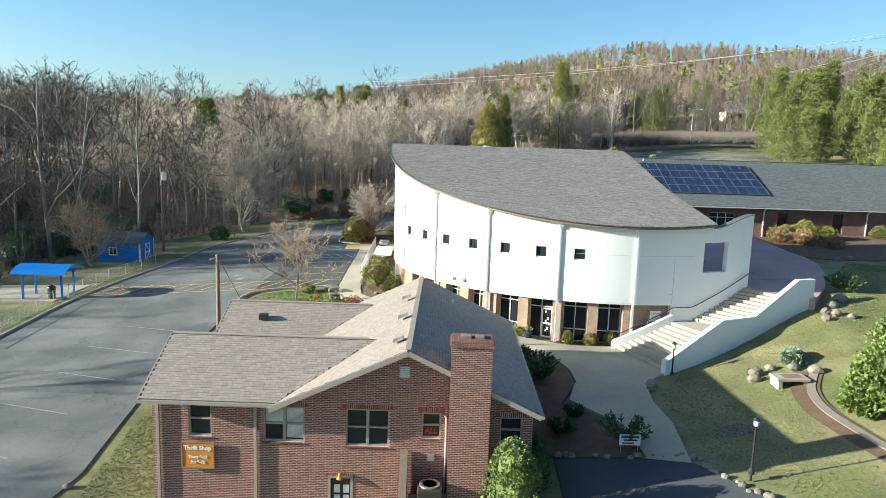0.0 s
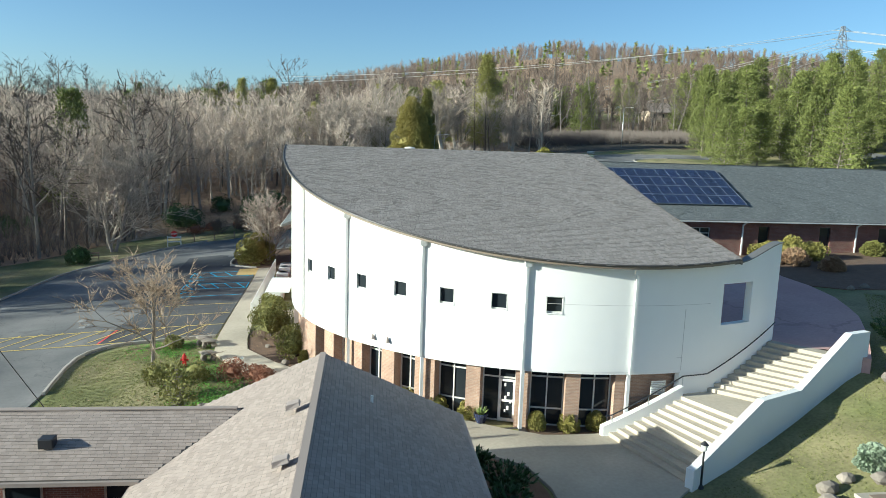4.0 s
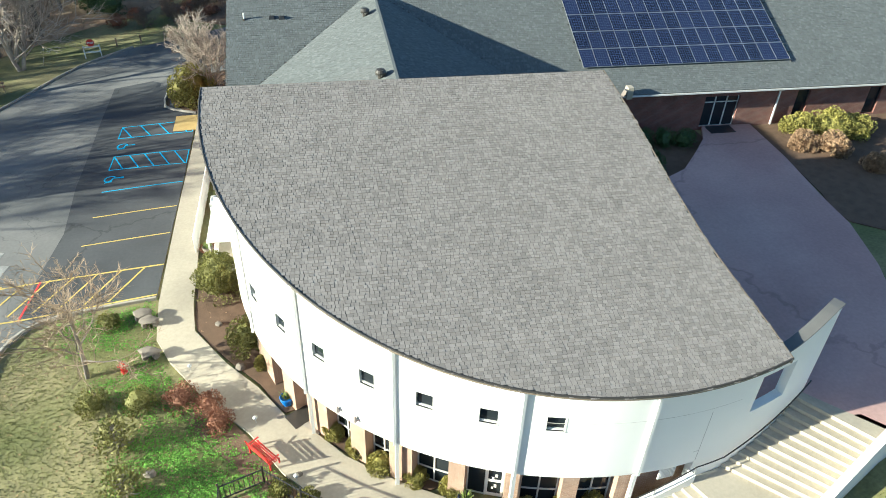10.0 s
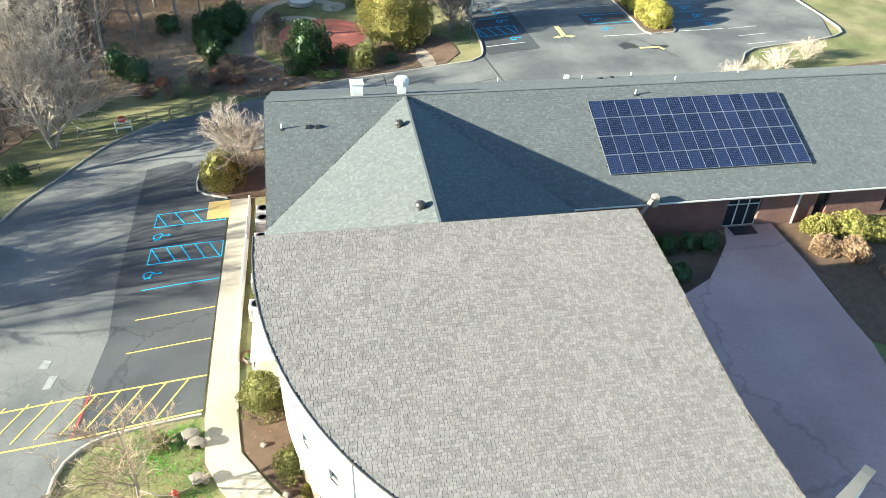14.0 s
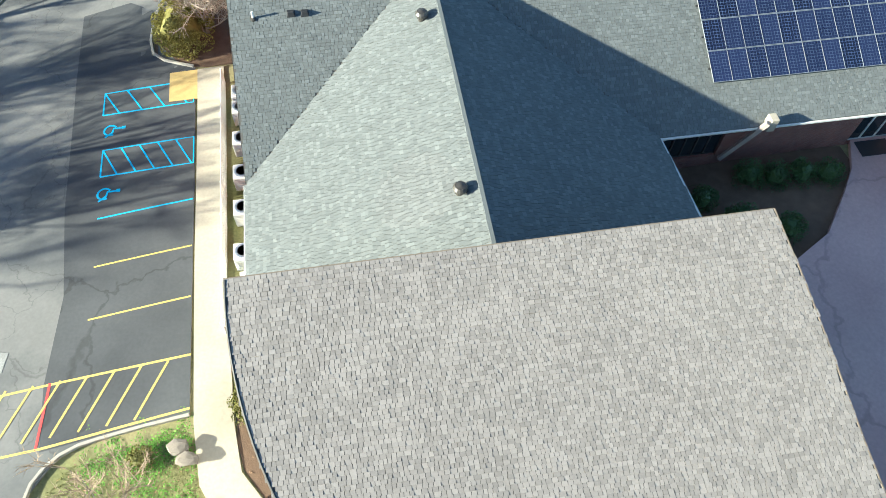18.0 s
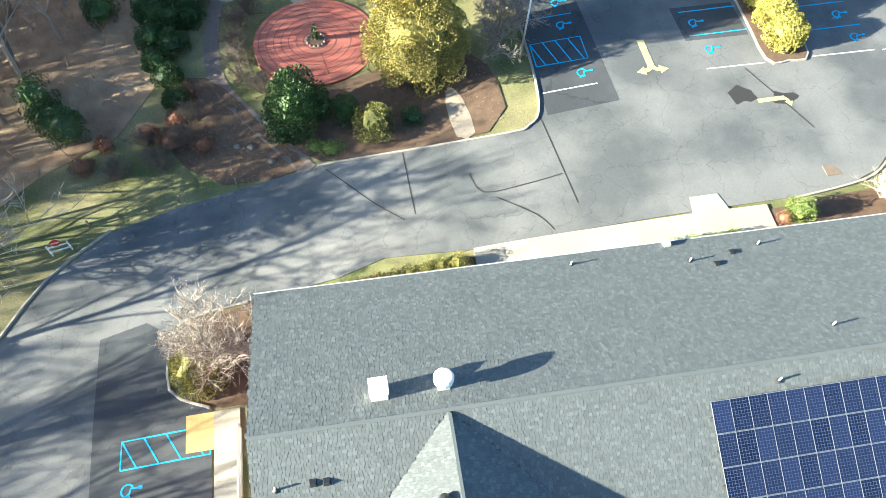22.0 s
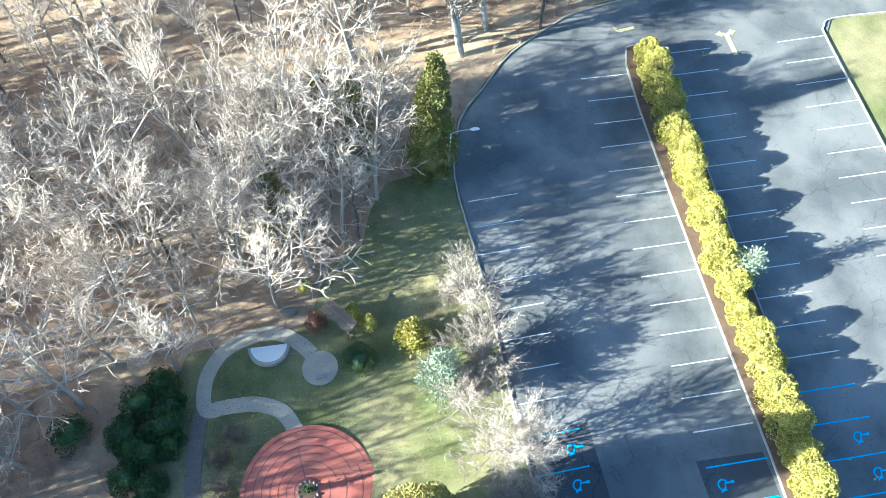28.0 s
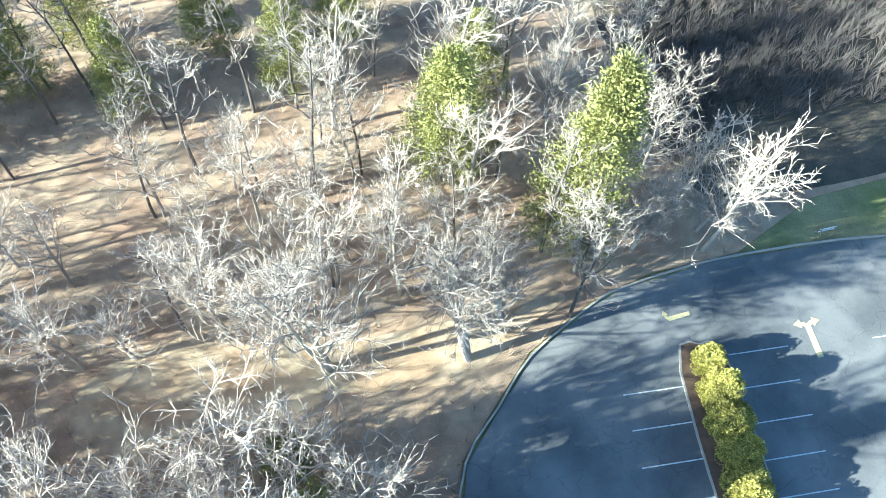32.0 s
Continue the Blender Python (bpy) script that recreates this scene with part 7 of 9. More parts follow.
tagged(part("pavement_woodland", ribbon(P2, 1.3, 0.06, thick=0.2), mat("brown_paved", (0.19, 0.15, 0.13), 0.9, vary=0.25)), "brown paved path under the shrubs", "path", kind="structure")
tagged(part("round_terrace", drape([(3.0 + 1.5 * math.cos(a), 123.1 + 1.5 * math.sin(a)) for a in np.linspace(0, 2 * math.pi, 25)[:-1]], 0.09, 1.0), M["concrete"]), "small round concrete terrace", "terrace", kind="structure")
pl = thing("garden_basin", "pale fan-shaped stone basin on the path", "basin", (-1.1, 125.2, 3.0))
fan = [(-1.1 + 1.75 * math.cos(a), 125.6 - 1.75 * math.sin(a)) for a in np.linspace(0, math.pi, 13)]
z = ground(-1.1, 125)
part("rim", G().prism(fan, z, z + 0.5), M["kerb"], pl, bevel=0.03)
part("slab", G().prism([(-1.1 + (x + 1.1) * 0.86, 125.5 + (y - 125.5) * 0.84) for x, y in fan], z + 0.48, z + 0.52), M["trim"], pl)
gb = thing("garden_bench", "small grey stone bench on the terrace", "bench", (3.1, 122.2, ground(3.1, 122.2)))
z = ground(3.1, 122.2) + 0.09
part("seat", G().box(2.6, 3.6, 122.0, 122.35, z + 0.38, z + 0.46), M["kerb"], gb)
for x in (2.75, 3.35):
    part("leg", G().box(x, x + 0.12, 122.05, 122.3, z, z + 0.38), M["kerb"], gb)
ar = thing("garden_arbor", "weathered grey wooden lean-to with a sloping plank roof", "arbor", (4.9, 126.4, ground(4.9, 126.4)))
z = ground(4.9, 126.4)
for x, y in ((3.9, 127.2), (5.6, 125.2), (4.4, 127.6), (6.1, 125.6)):
    part("post", G().box(x - 0.06, x + 0.06, y - 0.06, y + 0.06, z - 0.1, z + 2.0), M["wood"], ar)
for k in range(9):
    a = Vector((3.6 + 0.06 * k, 127.4 + 0.06 * k, z + 2.0 + 0.02 * k))
    b = Vector((5.7 + 0.06 * k, 124.8 + 0.06 * k, z + 2.0 + 0.02 * k))
    part("roof_plank", G().bar(a + Vector((0.04 * k, 0.04 * k, 0.05)), b + Vector((0.04 * k, 0.04 * k, 0.05)), 0.13, 0.04), M["wood"], ar)
st = tagged(part("stone_slab", G().rock((0.8, 128.4, ground(0.8, 128.4) + 0.4), 0.9, 0.5, 0.5, 77, 8), M["rock"]), "large flat grey boulder behind the path", "rock")
tagged(part("sand_path", drape(smooth_line([(11.2, 100.5), (12.6, 100.6), (12.2, 104.2), (11.4, 105.6), (10.9, 104)], 2, True), 0.07, 1.0), mat("sandy_soil", (0.33, 0.27, 0.21), 0.95, vary=0.25)), "bare sandy strip between shrubs", "ground", kind="structure")
for k, (x, y, s) in enumerate(((33.2, 100.4, 1.5), (36.4, 99.6, 1.2))):
    pts = [(x + s * rnd.uniform(0.5, 1) * math.cos(a), y + 0.8 * s * rnd.uniform(0.4, 1) * math.sin(a)) for a in np.linspace(0, 6.28, 13)[:-1]]
    part("tar_patch", drape(pts, 0.08, 1.0, skirt=0.01), M["gutter"], road, "black tar stain")
for pts in ([(7.0, 100.0), (7.2, 94.5)], [(11.5, 97), (12.2, 95.2), (15, 95.2), (18, 95.6)], [(13, 94.6), (15.5, 92.6), (16.4, 91.2)], [(17.6, 101), (18.5, 93)], [(1.2, 99.8), (4.5, 96), (6.4, 94.2)], [(34.5, 103), (37.4, 96.5)]):
    part("sealed_crack", ribbon(smooth_line(dense(pts, 2.0), 3), 0.09, 0.082), M["gutter"], road, "black sealed crack")
tagged(part("storm_drain", G().box(36.5, 37.6, 92.2, 93.1, ground(37, 92.6) + 0.06, ground(37, 92.6) + 0.1), M["wood"]), "brown metal storm drain cover", "grate")

# far off: wires, pylon, house on the hill
py_x, py_y = 226.0, 323.0
pz = ground(py_x, py_y)
pyl = thing("pylon", "grey steel lattice power pylon on the hill", "pylon", (py_x, py_y, pz))
PH = 69.5 - pz


def leg_at(h, sx_, sy_):
    w = 4.2 * (1 - h / PH) + 0.55
    return (py_x + sx_ * w, py_y + sy_ * w, pz + h)


for a in (-1, 1):
    for b in (-1, 1):
        part("leg", G().tube(leg_at(0, a, b), leg_at(PH, a, b), 0.22, 0.14, 4), M["metal"], pyl)
hs_ = [PH * k for k in (0, 0.2, 0.38, 0.52, 0.64, 0.74, 0.82, 0.9, 1.0)]
for h0, h1 in zip(hs_, hs_[1:]):
    for c0, c1 in (((-1, -1), (1, -1)), ((1, -1), (1, 1)), ((1, 1), (-1, 1)), ((-1, 1), (-1, -1))):
        part("brace", G().tube(leg_at(h0, *c0), leg_at(h1, *c1), 0.1, 0.1, 3).tube(leg_at(h0, *c1), leg_at(h1, *c0), 0.1, 0.1, 3), M["metal"], pyl)
for h, w in ((PH * 0.7, 6), (PH * 0.82, 5), (PH * 0.94, 4)):
    part("cross_arm", G().bar((py_x - w, py_y, pz + h), (py_x + w, py_y, pz + h), 0.3, 0.3).bar((py_x - w, py_y, pz + h), (py_x, py_y, pz + h + 2), 0.15, 0.15).bar((py_x + w, py_y, pz + h), (py_x, py_y, pz + h + 2), 0.15, 0.15), M["metal"], pyl)
lines = thing("power_lines", "sagging power lines across the hillside", "power line", (py_x, py_y, pz + PH * 0.7))
for h, w, end in ((PH * 0.7, 6, (58, 250, 19.8)), (PH * 0.7, -6, (61, 250, 19.0)), (PH * 0.82, 5, (62, 290, 30.0)), (PH * 0.82, -5, (61, 290, 27.6)), (PH * 0.82, 0, (61, 290, 24.8)), (PH * 0.94, 4, (-30, 340, 36.5)), (PH * 0.94, -4, (-30, 340, 34.0))):
    a = Vector((py_x + w, py_y, pz + h))
    for b, sag in ((Vector(end), 4), (Vector((480 + w, 195, 66 + h - PH * 0.7)), 12)):
        part("wire", G().pipe([a.lerp(b, k / 16) - Vector((0, 0, sag * 4 * (k / 16) * (1 - k / 16))) for k in range(17)], 0.085, 4), M["frame"], lines)
fx, fy = 111.0, 258.0
fz = ground(fx, fy)
fh = thing("hill_house", "small tan house with a brown gable roof on the hillside", "house", (fx, fy, fz))
part("wall", G().box(fx - 5, fx + 5, fy - 3.5, fy + 3.5, fz - 1, fz + 3.2), mat("tan_siding", (0.5, 0.4, 0.3), 0.8), fh)
part("gable", G().add([(fx + 5.0, fy - 3.5, fz + 3.2), (fx + 5.0, fy + 3.5, fz + 3.2), (fx + 5.0, fy, fz + 6)], [(0, 1, 2)]), M["trim"], fh)
for s in (-1, 1):
    part("roof", slab([(fx - 5.5, fy, fz + 6.2), (fx + 5.5, fy, fz + 6.2), (fx + 5.5, fy + s * 4.2, fz + 2.9), (fx - 5.5, fy + s * 4.2, fz + 2.9)], 0.2), M["shingle_house"], fh)
for x in (-3, 0, 3):
    part("window", G().box(fx + x - 0.5, fx + x + 0.5, fy - 3.55, fy - 3.5, fz + 1, fz + 2.3), M["glass"], fh)


# ---- plants ----
def spray(n, sampler, size, seed, droop=0.0, narrow=0.45):
    """n small bent leaves: sampler gives a place and an outward way for each."""
    r = random.Random(seed)
    g = G()
    for _ in range(n):
        p, o = sampler(r)
        d = (Vector(o) + Vector((r.gauss(0, 0.6), r.gauss(0, 0.6), r.gauss(0, 0.6) - droop))).normalized()
        s = d.orthogonal().normalized()
        s.rotate(Matrix.Rotation(r.uniform(0, 6.28), 3, d))
        l = size * r.uniform(0.6, 1.4)
        w = s * l * narrow
        p = Vector(p)
        n0 = len(g.v)
        g.v += [tuple(p), tuple(p + d * l * 0.55 + w), tuple(p + d * l), tuple(p + d * l * 0.55 - w)]
        g.f += [(n0, n0 + 1, n0 + 2), (n0, n0 + 2, n0 + 3)]
    return g


def lumps(rx, ry, rz, n, seed, q0=0.22, q1=0.4):
    """Centres of the clumps that make up a crown, on an uneven egg that stands on the ground."""
    r = random.Random(seed)
    out = []
    for _ in range(n):
        a, u = r.uniform(0, 6.283), r.uniform(-0.55, 1)
        k = math.sqrt(max(0.0, 1 - u * u)) * r.uniform(0.75, 1.0)
        out.append((Vector((rx * k * math.cos(a), ry * k * math.sin(a), rz * (u * 0.95 + 0.62))), r.uniform(q0, q1)))
    return out


def bush_mesh(rx, ry, rz, n, size, seed, m, clumps=26, q0=0.22, q1=0.4):
    clumps = int(clumps * max(1.0, rz / (rx + ry) * 1.6))
    ls = lumps(rx * 0.8, ry * 0.8, rz * 0.55, clumps, seed, q0, q1)
    sc = (rx + ry) / 2

    def pick(r):
        c, q = r.choice(ls)
        a = Vector((r.gauss(0, 1), r.gauss(0, 1), r.gauss(0, 1))).normalized()
        p = c + a * q * sc
        return (p.x, p.y, max(p.z, 0.03)), (a + (c / max(c.length, 0.01)) * 0.7)

    g = spray(int(n * 2.6), pick, size * 0.62, seed)
    g.rock((0, 0, rz * 0.46), rx * 0.62, ry * 0.62, rz * 0.42, seed, 9)
    return g


def bush(x, y, rx, rz, m, label, n=900, size=0.16, seed=1, name="shrub", ry=None, h=ground, cat="shrub", group="", clumps=26, q0=0.22, q1=0.4):
    z = h(x, y)
    t = thing(name, label, cat, (x, y, z), group)
    me = bush_mesh(rx, ry or rx, rz, n, size, seed, m, clumps, q0, q1).mesh("foliage")
    me.materials.append(M[m])
    ob = new("foliage", me)
    ob.parent = t
    g = G()
    r = random.Random(seed)
    for k in range(5):
        a = r.uniform(0, 6.3)
        g.tube((0.05 * math.cos(a), 0.05 * math.sin(a), -0.1), (0.4 * rx * math.cos(a), 0.4 * rx * math.sin(a), rz * 0.6), 0.04, 0.015, 5)
    sm_ = g.mesh("stem")
    sm_.materials.append(M["bark"])
    so = new("stem", sm_)
    so.parent = t
    return t


def limb(g, p, d, length, r0, r1, n, sides, r, bend=0.18, up=0.06):
    """A crooked limb; returns its points and ways."""
    pts = [(p.copy(), d.copy(), r0)]
    side, base = d.orthogonal().normalized(), len(g.v)
    for k in range(n + 1):
        if k:
            d = (d + Vector((r.gauss(0, bend), r.gauss(0, bend), r.gauss(0, bend) + up))).normalized()
            p = p + d * length / n
            pts.append((p.copy(), d.copy(), r0 + (r1 - r0) * k / n))
        side = (side - d * side.dot(d)).normalized()
        u, rk = d.cross(side), r0 + (r1 - r0) * k / n
        g.v += [tuple(p + rk * (math.cos(2 * math.pi * i / sides) * side + math.sin(2 * math.pi * i / sides) * u)) for i in range(sides)]
        if k:
            o = base + (k - 1) * sides
            g.f += [(o + i, o + (i + 1) % sides, o + sides + (i + 1) % sides, o + sides + i) for i in range(sides)]
    return pts


def bare_tree(h, seed, fork=0.35, wide=0.6, limbs=9, l2=6, l3=6, l4=3, twig_r=0.016, trunks=1, tr=None, apart=None, rise=(0.45, 1.1)):
    """A leafless tree: trunk with limbs, and a crown of fine branches. apart: a list that takes each stem and limb as a mesh of its own."""
    r = random.Random(seed)
    T, C = G(), G()
    for s in range(trunks):
        a = r.uniform(0, 6.3)
        lean = Vector((math.cos(a), math.sin(a), 0)) * (0.25 if trunks > 1 else 0.05)
        base = Vector((lean.x * 0.4, lean.y * 0.4, -0.3))
        r0 = tr or h * 0.0135
        if apart is not None:
            T = G()
            apart.append(("trunk", T))
        trunk = limb(T, base, (Vector((0, 0, 1)) + lean).normalized(), h * 0.8, r0, r0 * 0.25, 7, 7, r, 0.06, 0.05)
        for k in range(limbs):
            f = fork + (0.97 - fork) * (k + r.random() * 0.6) / limbs
            i = min(int(f * 7), 6)
            p = trunk[i][0].lerp(trunk[i + 1][0], f * 7 - i)
            b = k * 2.4 + r.uniform(-0.5, 0.5)
            d = Vector((math.cos(b), math.sin(b), r.uniform(*rise))).normalized()
            l = h * wide * (1.05 - f * 0.75) * r.uniform(0.7, 1.05)
            rr = trunk[i][2] * 0.5
            L = T
            if apart is not None:
                L = G()
                apart.append(("limb", L))
            first = limb(L, p, d, l, rr, rr * 0.25, 4, 5, r, 0.2, 0.1)
            for m_ in range(l2):
                j = 1 + int(r.random() * 3.99)
                p2, d2, r2 = first[j]
                d3 = (d2 + Vector((r.gauss(0, 0.7), r.gauss(0, 0.7), r.gauss(0.15, 0.5)))).normalized()
                second = limb(C, p2, d3, l * r.uniform(0.3, 0.55), max(r2 * 0.55, twig_r), twig_r * 0.9, 2, 4, r, 0.2, 0.08)
                for q in range(l3):
                    p3, d4, r3 = second[1 + int(r.random() * 1.99)]
                    d5 = (d4 + Vector((r.gauss(0, 0.6), r.gauss(0, 0.6), r.gauss(0.1, 0.5)))).normalized()
                    e = p3 + d5 * l * r.uniform(0.14, 0.3)
                    C.spike(p3, e, twig_r)
                    for w in range(l4):
                        s3 = p3.lerp(e, r.uniform(0.3, 0.95))
                        d6 = (d5 + Vector((r.gauss(0, 0.6), r.gauss(0, 0.6), r.gauss(0.1, 0.5)))).normalized()
                        C.spike(s3, s3 + d6 * l * r.uniform(0.08, 0.18), twig_r * 0.8)
    return T, C


def tree_thing(name, label, T, C, bark, leaf, x=0, y=0, h=ground, cat="tree", group=""):
    t = thing(name, label, cat, (x, y, h(x, y)), group)
    for nm, g, m in ([("trunk", T, bark)] if isinstance(T, G) else [(n_, g_, bark) for n_, g_ in T]) + [("crown", C, leaf)]:
        me = g.mesh(nm)
        me.materials.append(M[m])
        ob = new(nm, me)
        ob.parent = t
    return t


def spread_copies(kinds, places, seed, smin=0.75, smax=1.2):
    r = random.Random(seed)
    for k, (x, y) in enumerate(places):
        src = kinds[k % len(kinds)]
        s = r.uniform(smin, smax)
        copy_thing(src, Matrix.LocRotScale((x, y, ground(x, y)), Euler((r.gauss(0, 0.03), r.gauss(0, 0.03), r.uniform(0, 6.28))), (s, s, s * r.uniform(0.9, 1.12))))


def conifer(h, rad, seed, whorls=16, per=7, tufts=9, leaf=0.34, start=0.25, point=1.0, droop=0.0, dense_=8):
    """A pine or spruce: whorled branches that end in needle tufts."""
    r = random.Random(seed)
    T, places = G(), []
    limb(T, Vector((0, 0, -0.3)), Vector((0, 0, 1)), h, h * 0.012, 0.03, 6, 6, r, 0.02, 0.0)
    for k in range(whorls):
        f = start + (0.98 - start) * k / whorls
        for j in range(per):
            if r.random() < 0.12:
                continue
            a = 2.4 * k + 6.283 * j / per + r.uniform(-0.4, 0.4)
            l = rad * (1 - ((f - start) / (1 - start)) ** 1.3 * point * 0.92) * r.uniform(0.6, 1.1)
            b = Vector((0, 0, h * f))
            e = b + Vector((math.cos(a) * l, math.sin(a) * l, l * (0.28 - droop)))
            T.tube(b, e, 0.05, 0.015, 4, False)
            for q in range(tufts):
                fr = 0.35 + 0.65 * (q + r.random()) / tufts
                places.append((b.lerp(e, fr) + Vector((r.gauss(0, 0.25), r.gauss(0, 0.25), r.gauss(0, 0.18))), (e - b).normalized()))

    q = 0.16 if h < 10 else 0.34

    def pick(rr):
        p, o = rr.choice(places)
        a = Vector((rr.gauss(0, 1), rr.gauss(0, 1), rr.gauss(0, 0.7)))
        return p + a * q, o * 0.5 + a * 0.3 + Vector((0, 0, 0.55))

    return T, spray(len(places) * dense_, pick, leaf, seed, 0.0, 0.2)


def column_tree(h, rad, n, size, seed, belly=0.3):
    """A dense cypress: lumps of small sprays round an egg-shaped core."""
    r0 = random.Random(seed)
    T, ls = G(), []
    T.tube((0, 0, -0.3), (0, 0, h * 0.6), 0.16, 0.08, 7)
    for _ in range(int(70 + h * 9)):
        f = r0.random() ** 0.8
        k = min(1, (f + 0.06) / belly) ** 0.5 * (1 - max(0, f - belly) / (1 - belly)) ** 0.75
        a = r0.uniform(0, 6.283)
        ls.append((Vector((math.cos(a), math.sin(a), 0)) * rad * k * r0.uniform(0.78, 0.98) + Vector((0, 0, h * (0.03 + 0.95 * f))), rad * (0.14 + 0.16 * r0.random())))

    def pick(r):
        c, q = r.choice(ls)
        a = Vector((r.gauss(0, 1), r.gauss(0, 1), r.gauss(0.2, 1))).normalized()
        return c + a * q, a + Vector((c.x, c.y, 0)) / max(rad, 0.1) * 0.6 + Vector((0, 0, 0.5))

    C = spray(n, pick, size, seed, 0.0, 0.42)
    C.lathe([(rad * 0.1, 0.05 * h)] + [(rad * 0.72 * min(1, (f + 0.06) / belly) ** 0.5 * (1 - max(0, f - belly) / (1 - belly)) ** 0.75, h * f) for f in (0.08, 0.2, 0.35, 0.5, 0.65, 0.8, 0.92)], 10)
    return T, C


# near plants of the garden front
T, C = bare_tree(7.0, 31, 0.22, 0.66, 13, 8, 7, 3, 0.017, 1, 0.13)
tree_thing("young_tree", "leafless young brown tree beside the parking", T, C, "bark", "twig_tan", -10.1, 54.9)
bush(-4.0, 60.0, 1.45, 2.9, "leaf_olive", "large rounded glossy green shrub by the white wall", 4200, 0.13, 1, clumps=50, q0=0.16, q1=0.28)
bush(-2.2, 55.4, 1.05, 1.9, "leaf_olive", "rounded dark green shrub by the wall", 1500, 0.15, 2)
for k, (x, y, r) in enumerate(((-1.5, 53.8, 0.42), (1.75, 49.0, 0.55), (2.75, 48.0, 0.6), (3.6, 46.95, 0.65), (5.0, 46.15, 0.6), (6.5, 45.4, 0.6), (9.3, 44.0, 0.48), (10.8, 43.85, 0.55), (12.1, 43.95, 0.5))):
    bush(x, y, r, 0.8 + 0.3 * r, "leaf_gold", "clipped round golden-green boxwood by the glass front", 2400, 0.085, 10 + k, "boxwood", h=walk_h, group="clipped boxwoods", clumps=60, q0=0.14, q1=0.2)
for k, (x, y, r, m, lab_) in enumerate(((-9.7, 58.4, 0.6, "leaf_olive", "small rounded green shrub on the grass"), (-9.3, 52.8, 0.8, "leaf_olive", "loose green shrub on the lawn"), (-7.2, 52.5, 0.85, "leaf_olive", "loose green shrub on the lawn"),
                                        (-5.2, 52.3, 0.8, "leaf_rust", "rust-brown shrub beside the walk"), (-3.9, 51.6, 0.7, "leaf_rust", "rust-brown shrub beside the walk"), (-3.4, 50.5, 0.75, "leaf_rust", "rust-brown shrub beside the walk"),
                                        (-0.6, 46.6, 0.45, "leaf_olive", "small green shrub in the mulch"), (0.6, 45.9, 0.45, "leaf_olive", "small green shrub in the mulch"), (1.4, 45.0, 0.4, "leaf_bright", "small green shrub in the mulch"), (-5.0, 64.3, 0.45, "leaf_rust", "small brown shrub by the fence"))):
    bush(x, y, r, r * 1.25, m, lab_, 700, 0.12, 40 + k)
for k, (x, y) in enumerate(((-7.7, 50.2), (-6.9, 47.6))):
    T, C = conifer(1.7, 0.75, 60 + k, 8, 5, 4, 0.16, 0.1)
    tree_thing("small_conifer", "small dark conifer on the lawn", T, C, "bark", "leaf_olive", x, y)
for k, (x, y, s) in enumerate(((9.25, 30.2, 1.3), (6.6, 38.4, 1.1), (6.4, 36.8, 1.0), (27.3, 44.6, 1.3), (5.6, 40.3, 0.9), (6.6, 31.4, 0.7), (7.6, 33.0, 0.5))):
    r = random.Random(70 + k)
    ends = [(r.uniform(0, 6.3), r.uniform(0.5, 1.0)) for _ in range(26)]

    def pick(rr, ends=ends, s=s):
        a, u = rr.choice(ends)
        f = rr.uniform(0.2, 1.0)
        return Vector((math.cos(a) * u * s * f, math.sin(a) * u * s * f, s * f * (1.3 - 0.7 * u))), Vector((math.cos(a), math.sin(a), 0.9))

    t = thing("juniper", "spiky dark green juniper in the bed", "shrub", (x, y, walk_h(x, y)), "junipers")
    me = spray(1500, pick, 0.2, 80 + k, 0, 0.16).mesh("foliage")
    me.materials.append(M["leaf"])
    ob = new("foliage", me)
    ob.parent = t
bush(3.55, 25.0, 1.15, 4.3, "leaf_bright", "upright light green shrub in front of the chimney", 3600, 0.14, 90, clumps=40, q0=0.15, q1=0.3)
bush(4.9, 27.6, 0.6, 2.6, "leaf", "slim dark conical evergreen at the house corner", 900, 0.15, 91)
for k, (x, y, r, z_, m) in enumerate(((22.3, 32.0, 1.9, 2.6, "leaf_bright"), (24.6, 33.6, 2.2, 2.8, "leaf_bright"), (22.0, 29.3, 1.6, 2.0, "leaf_bright"), (24.8, 29.9, 2.2, 2.6, "leaf_bright"), (27.6, 31.6, 2.4, 3.0, "leaf_olive"), (20.9, 31.0, 1.2, 1.8, "leaf_bright"), (20.3, 36.9, 0.65, 0.6, "leaf_blue"))):
    bush(x, y, r, z_, m, "broad loose sunlit green shrub on the bank", 2600, 0.24, 100 + k)
for k, (x, y, r, m) in enumerate(((33.4, 64.9, 1.0, "leaf_tan"), (35.0, 64.0, 1.1, "leaf_tan"), (36.2, 66.3, 1.5, "leaf_gold"), (37.8, 66.0, 1.2, "leaf_gold"), (34.2, 66.8, 1.2, "leaf_gold"), (36.4, 61.6, 0.9, "leaf_tan"), (44, 66.8, 1.0, "leaf_olive"))):
    bush(x, y, r, r * 1.15, m, "low spreading juniper and brown shrub by the brick wall", 2600, 0.17, 120 + k, clumps=40, q0=0.14, q1=0.34)
for k, (x, y) in enumerate(((21.6, 66.9), (22.9, 66.6), (24.4, 66.6), (25.7, 66.4), (20.2, 64.4), (22.3, 63.5), (18.6, 65.8))):
    bush(x, y, 0.8, 1.5, "leaf", "dark clipped shrub in the shaded courtyard", 800, 0.12, 140 + k, h=lambda x, y: 3.7)

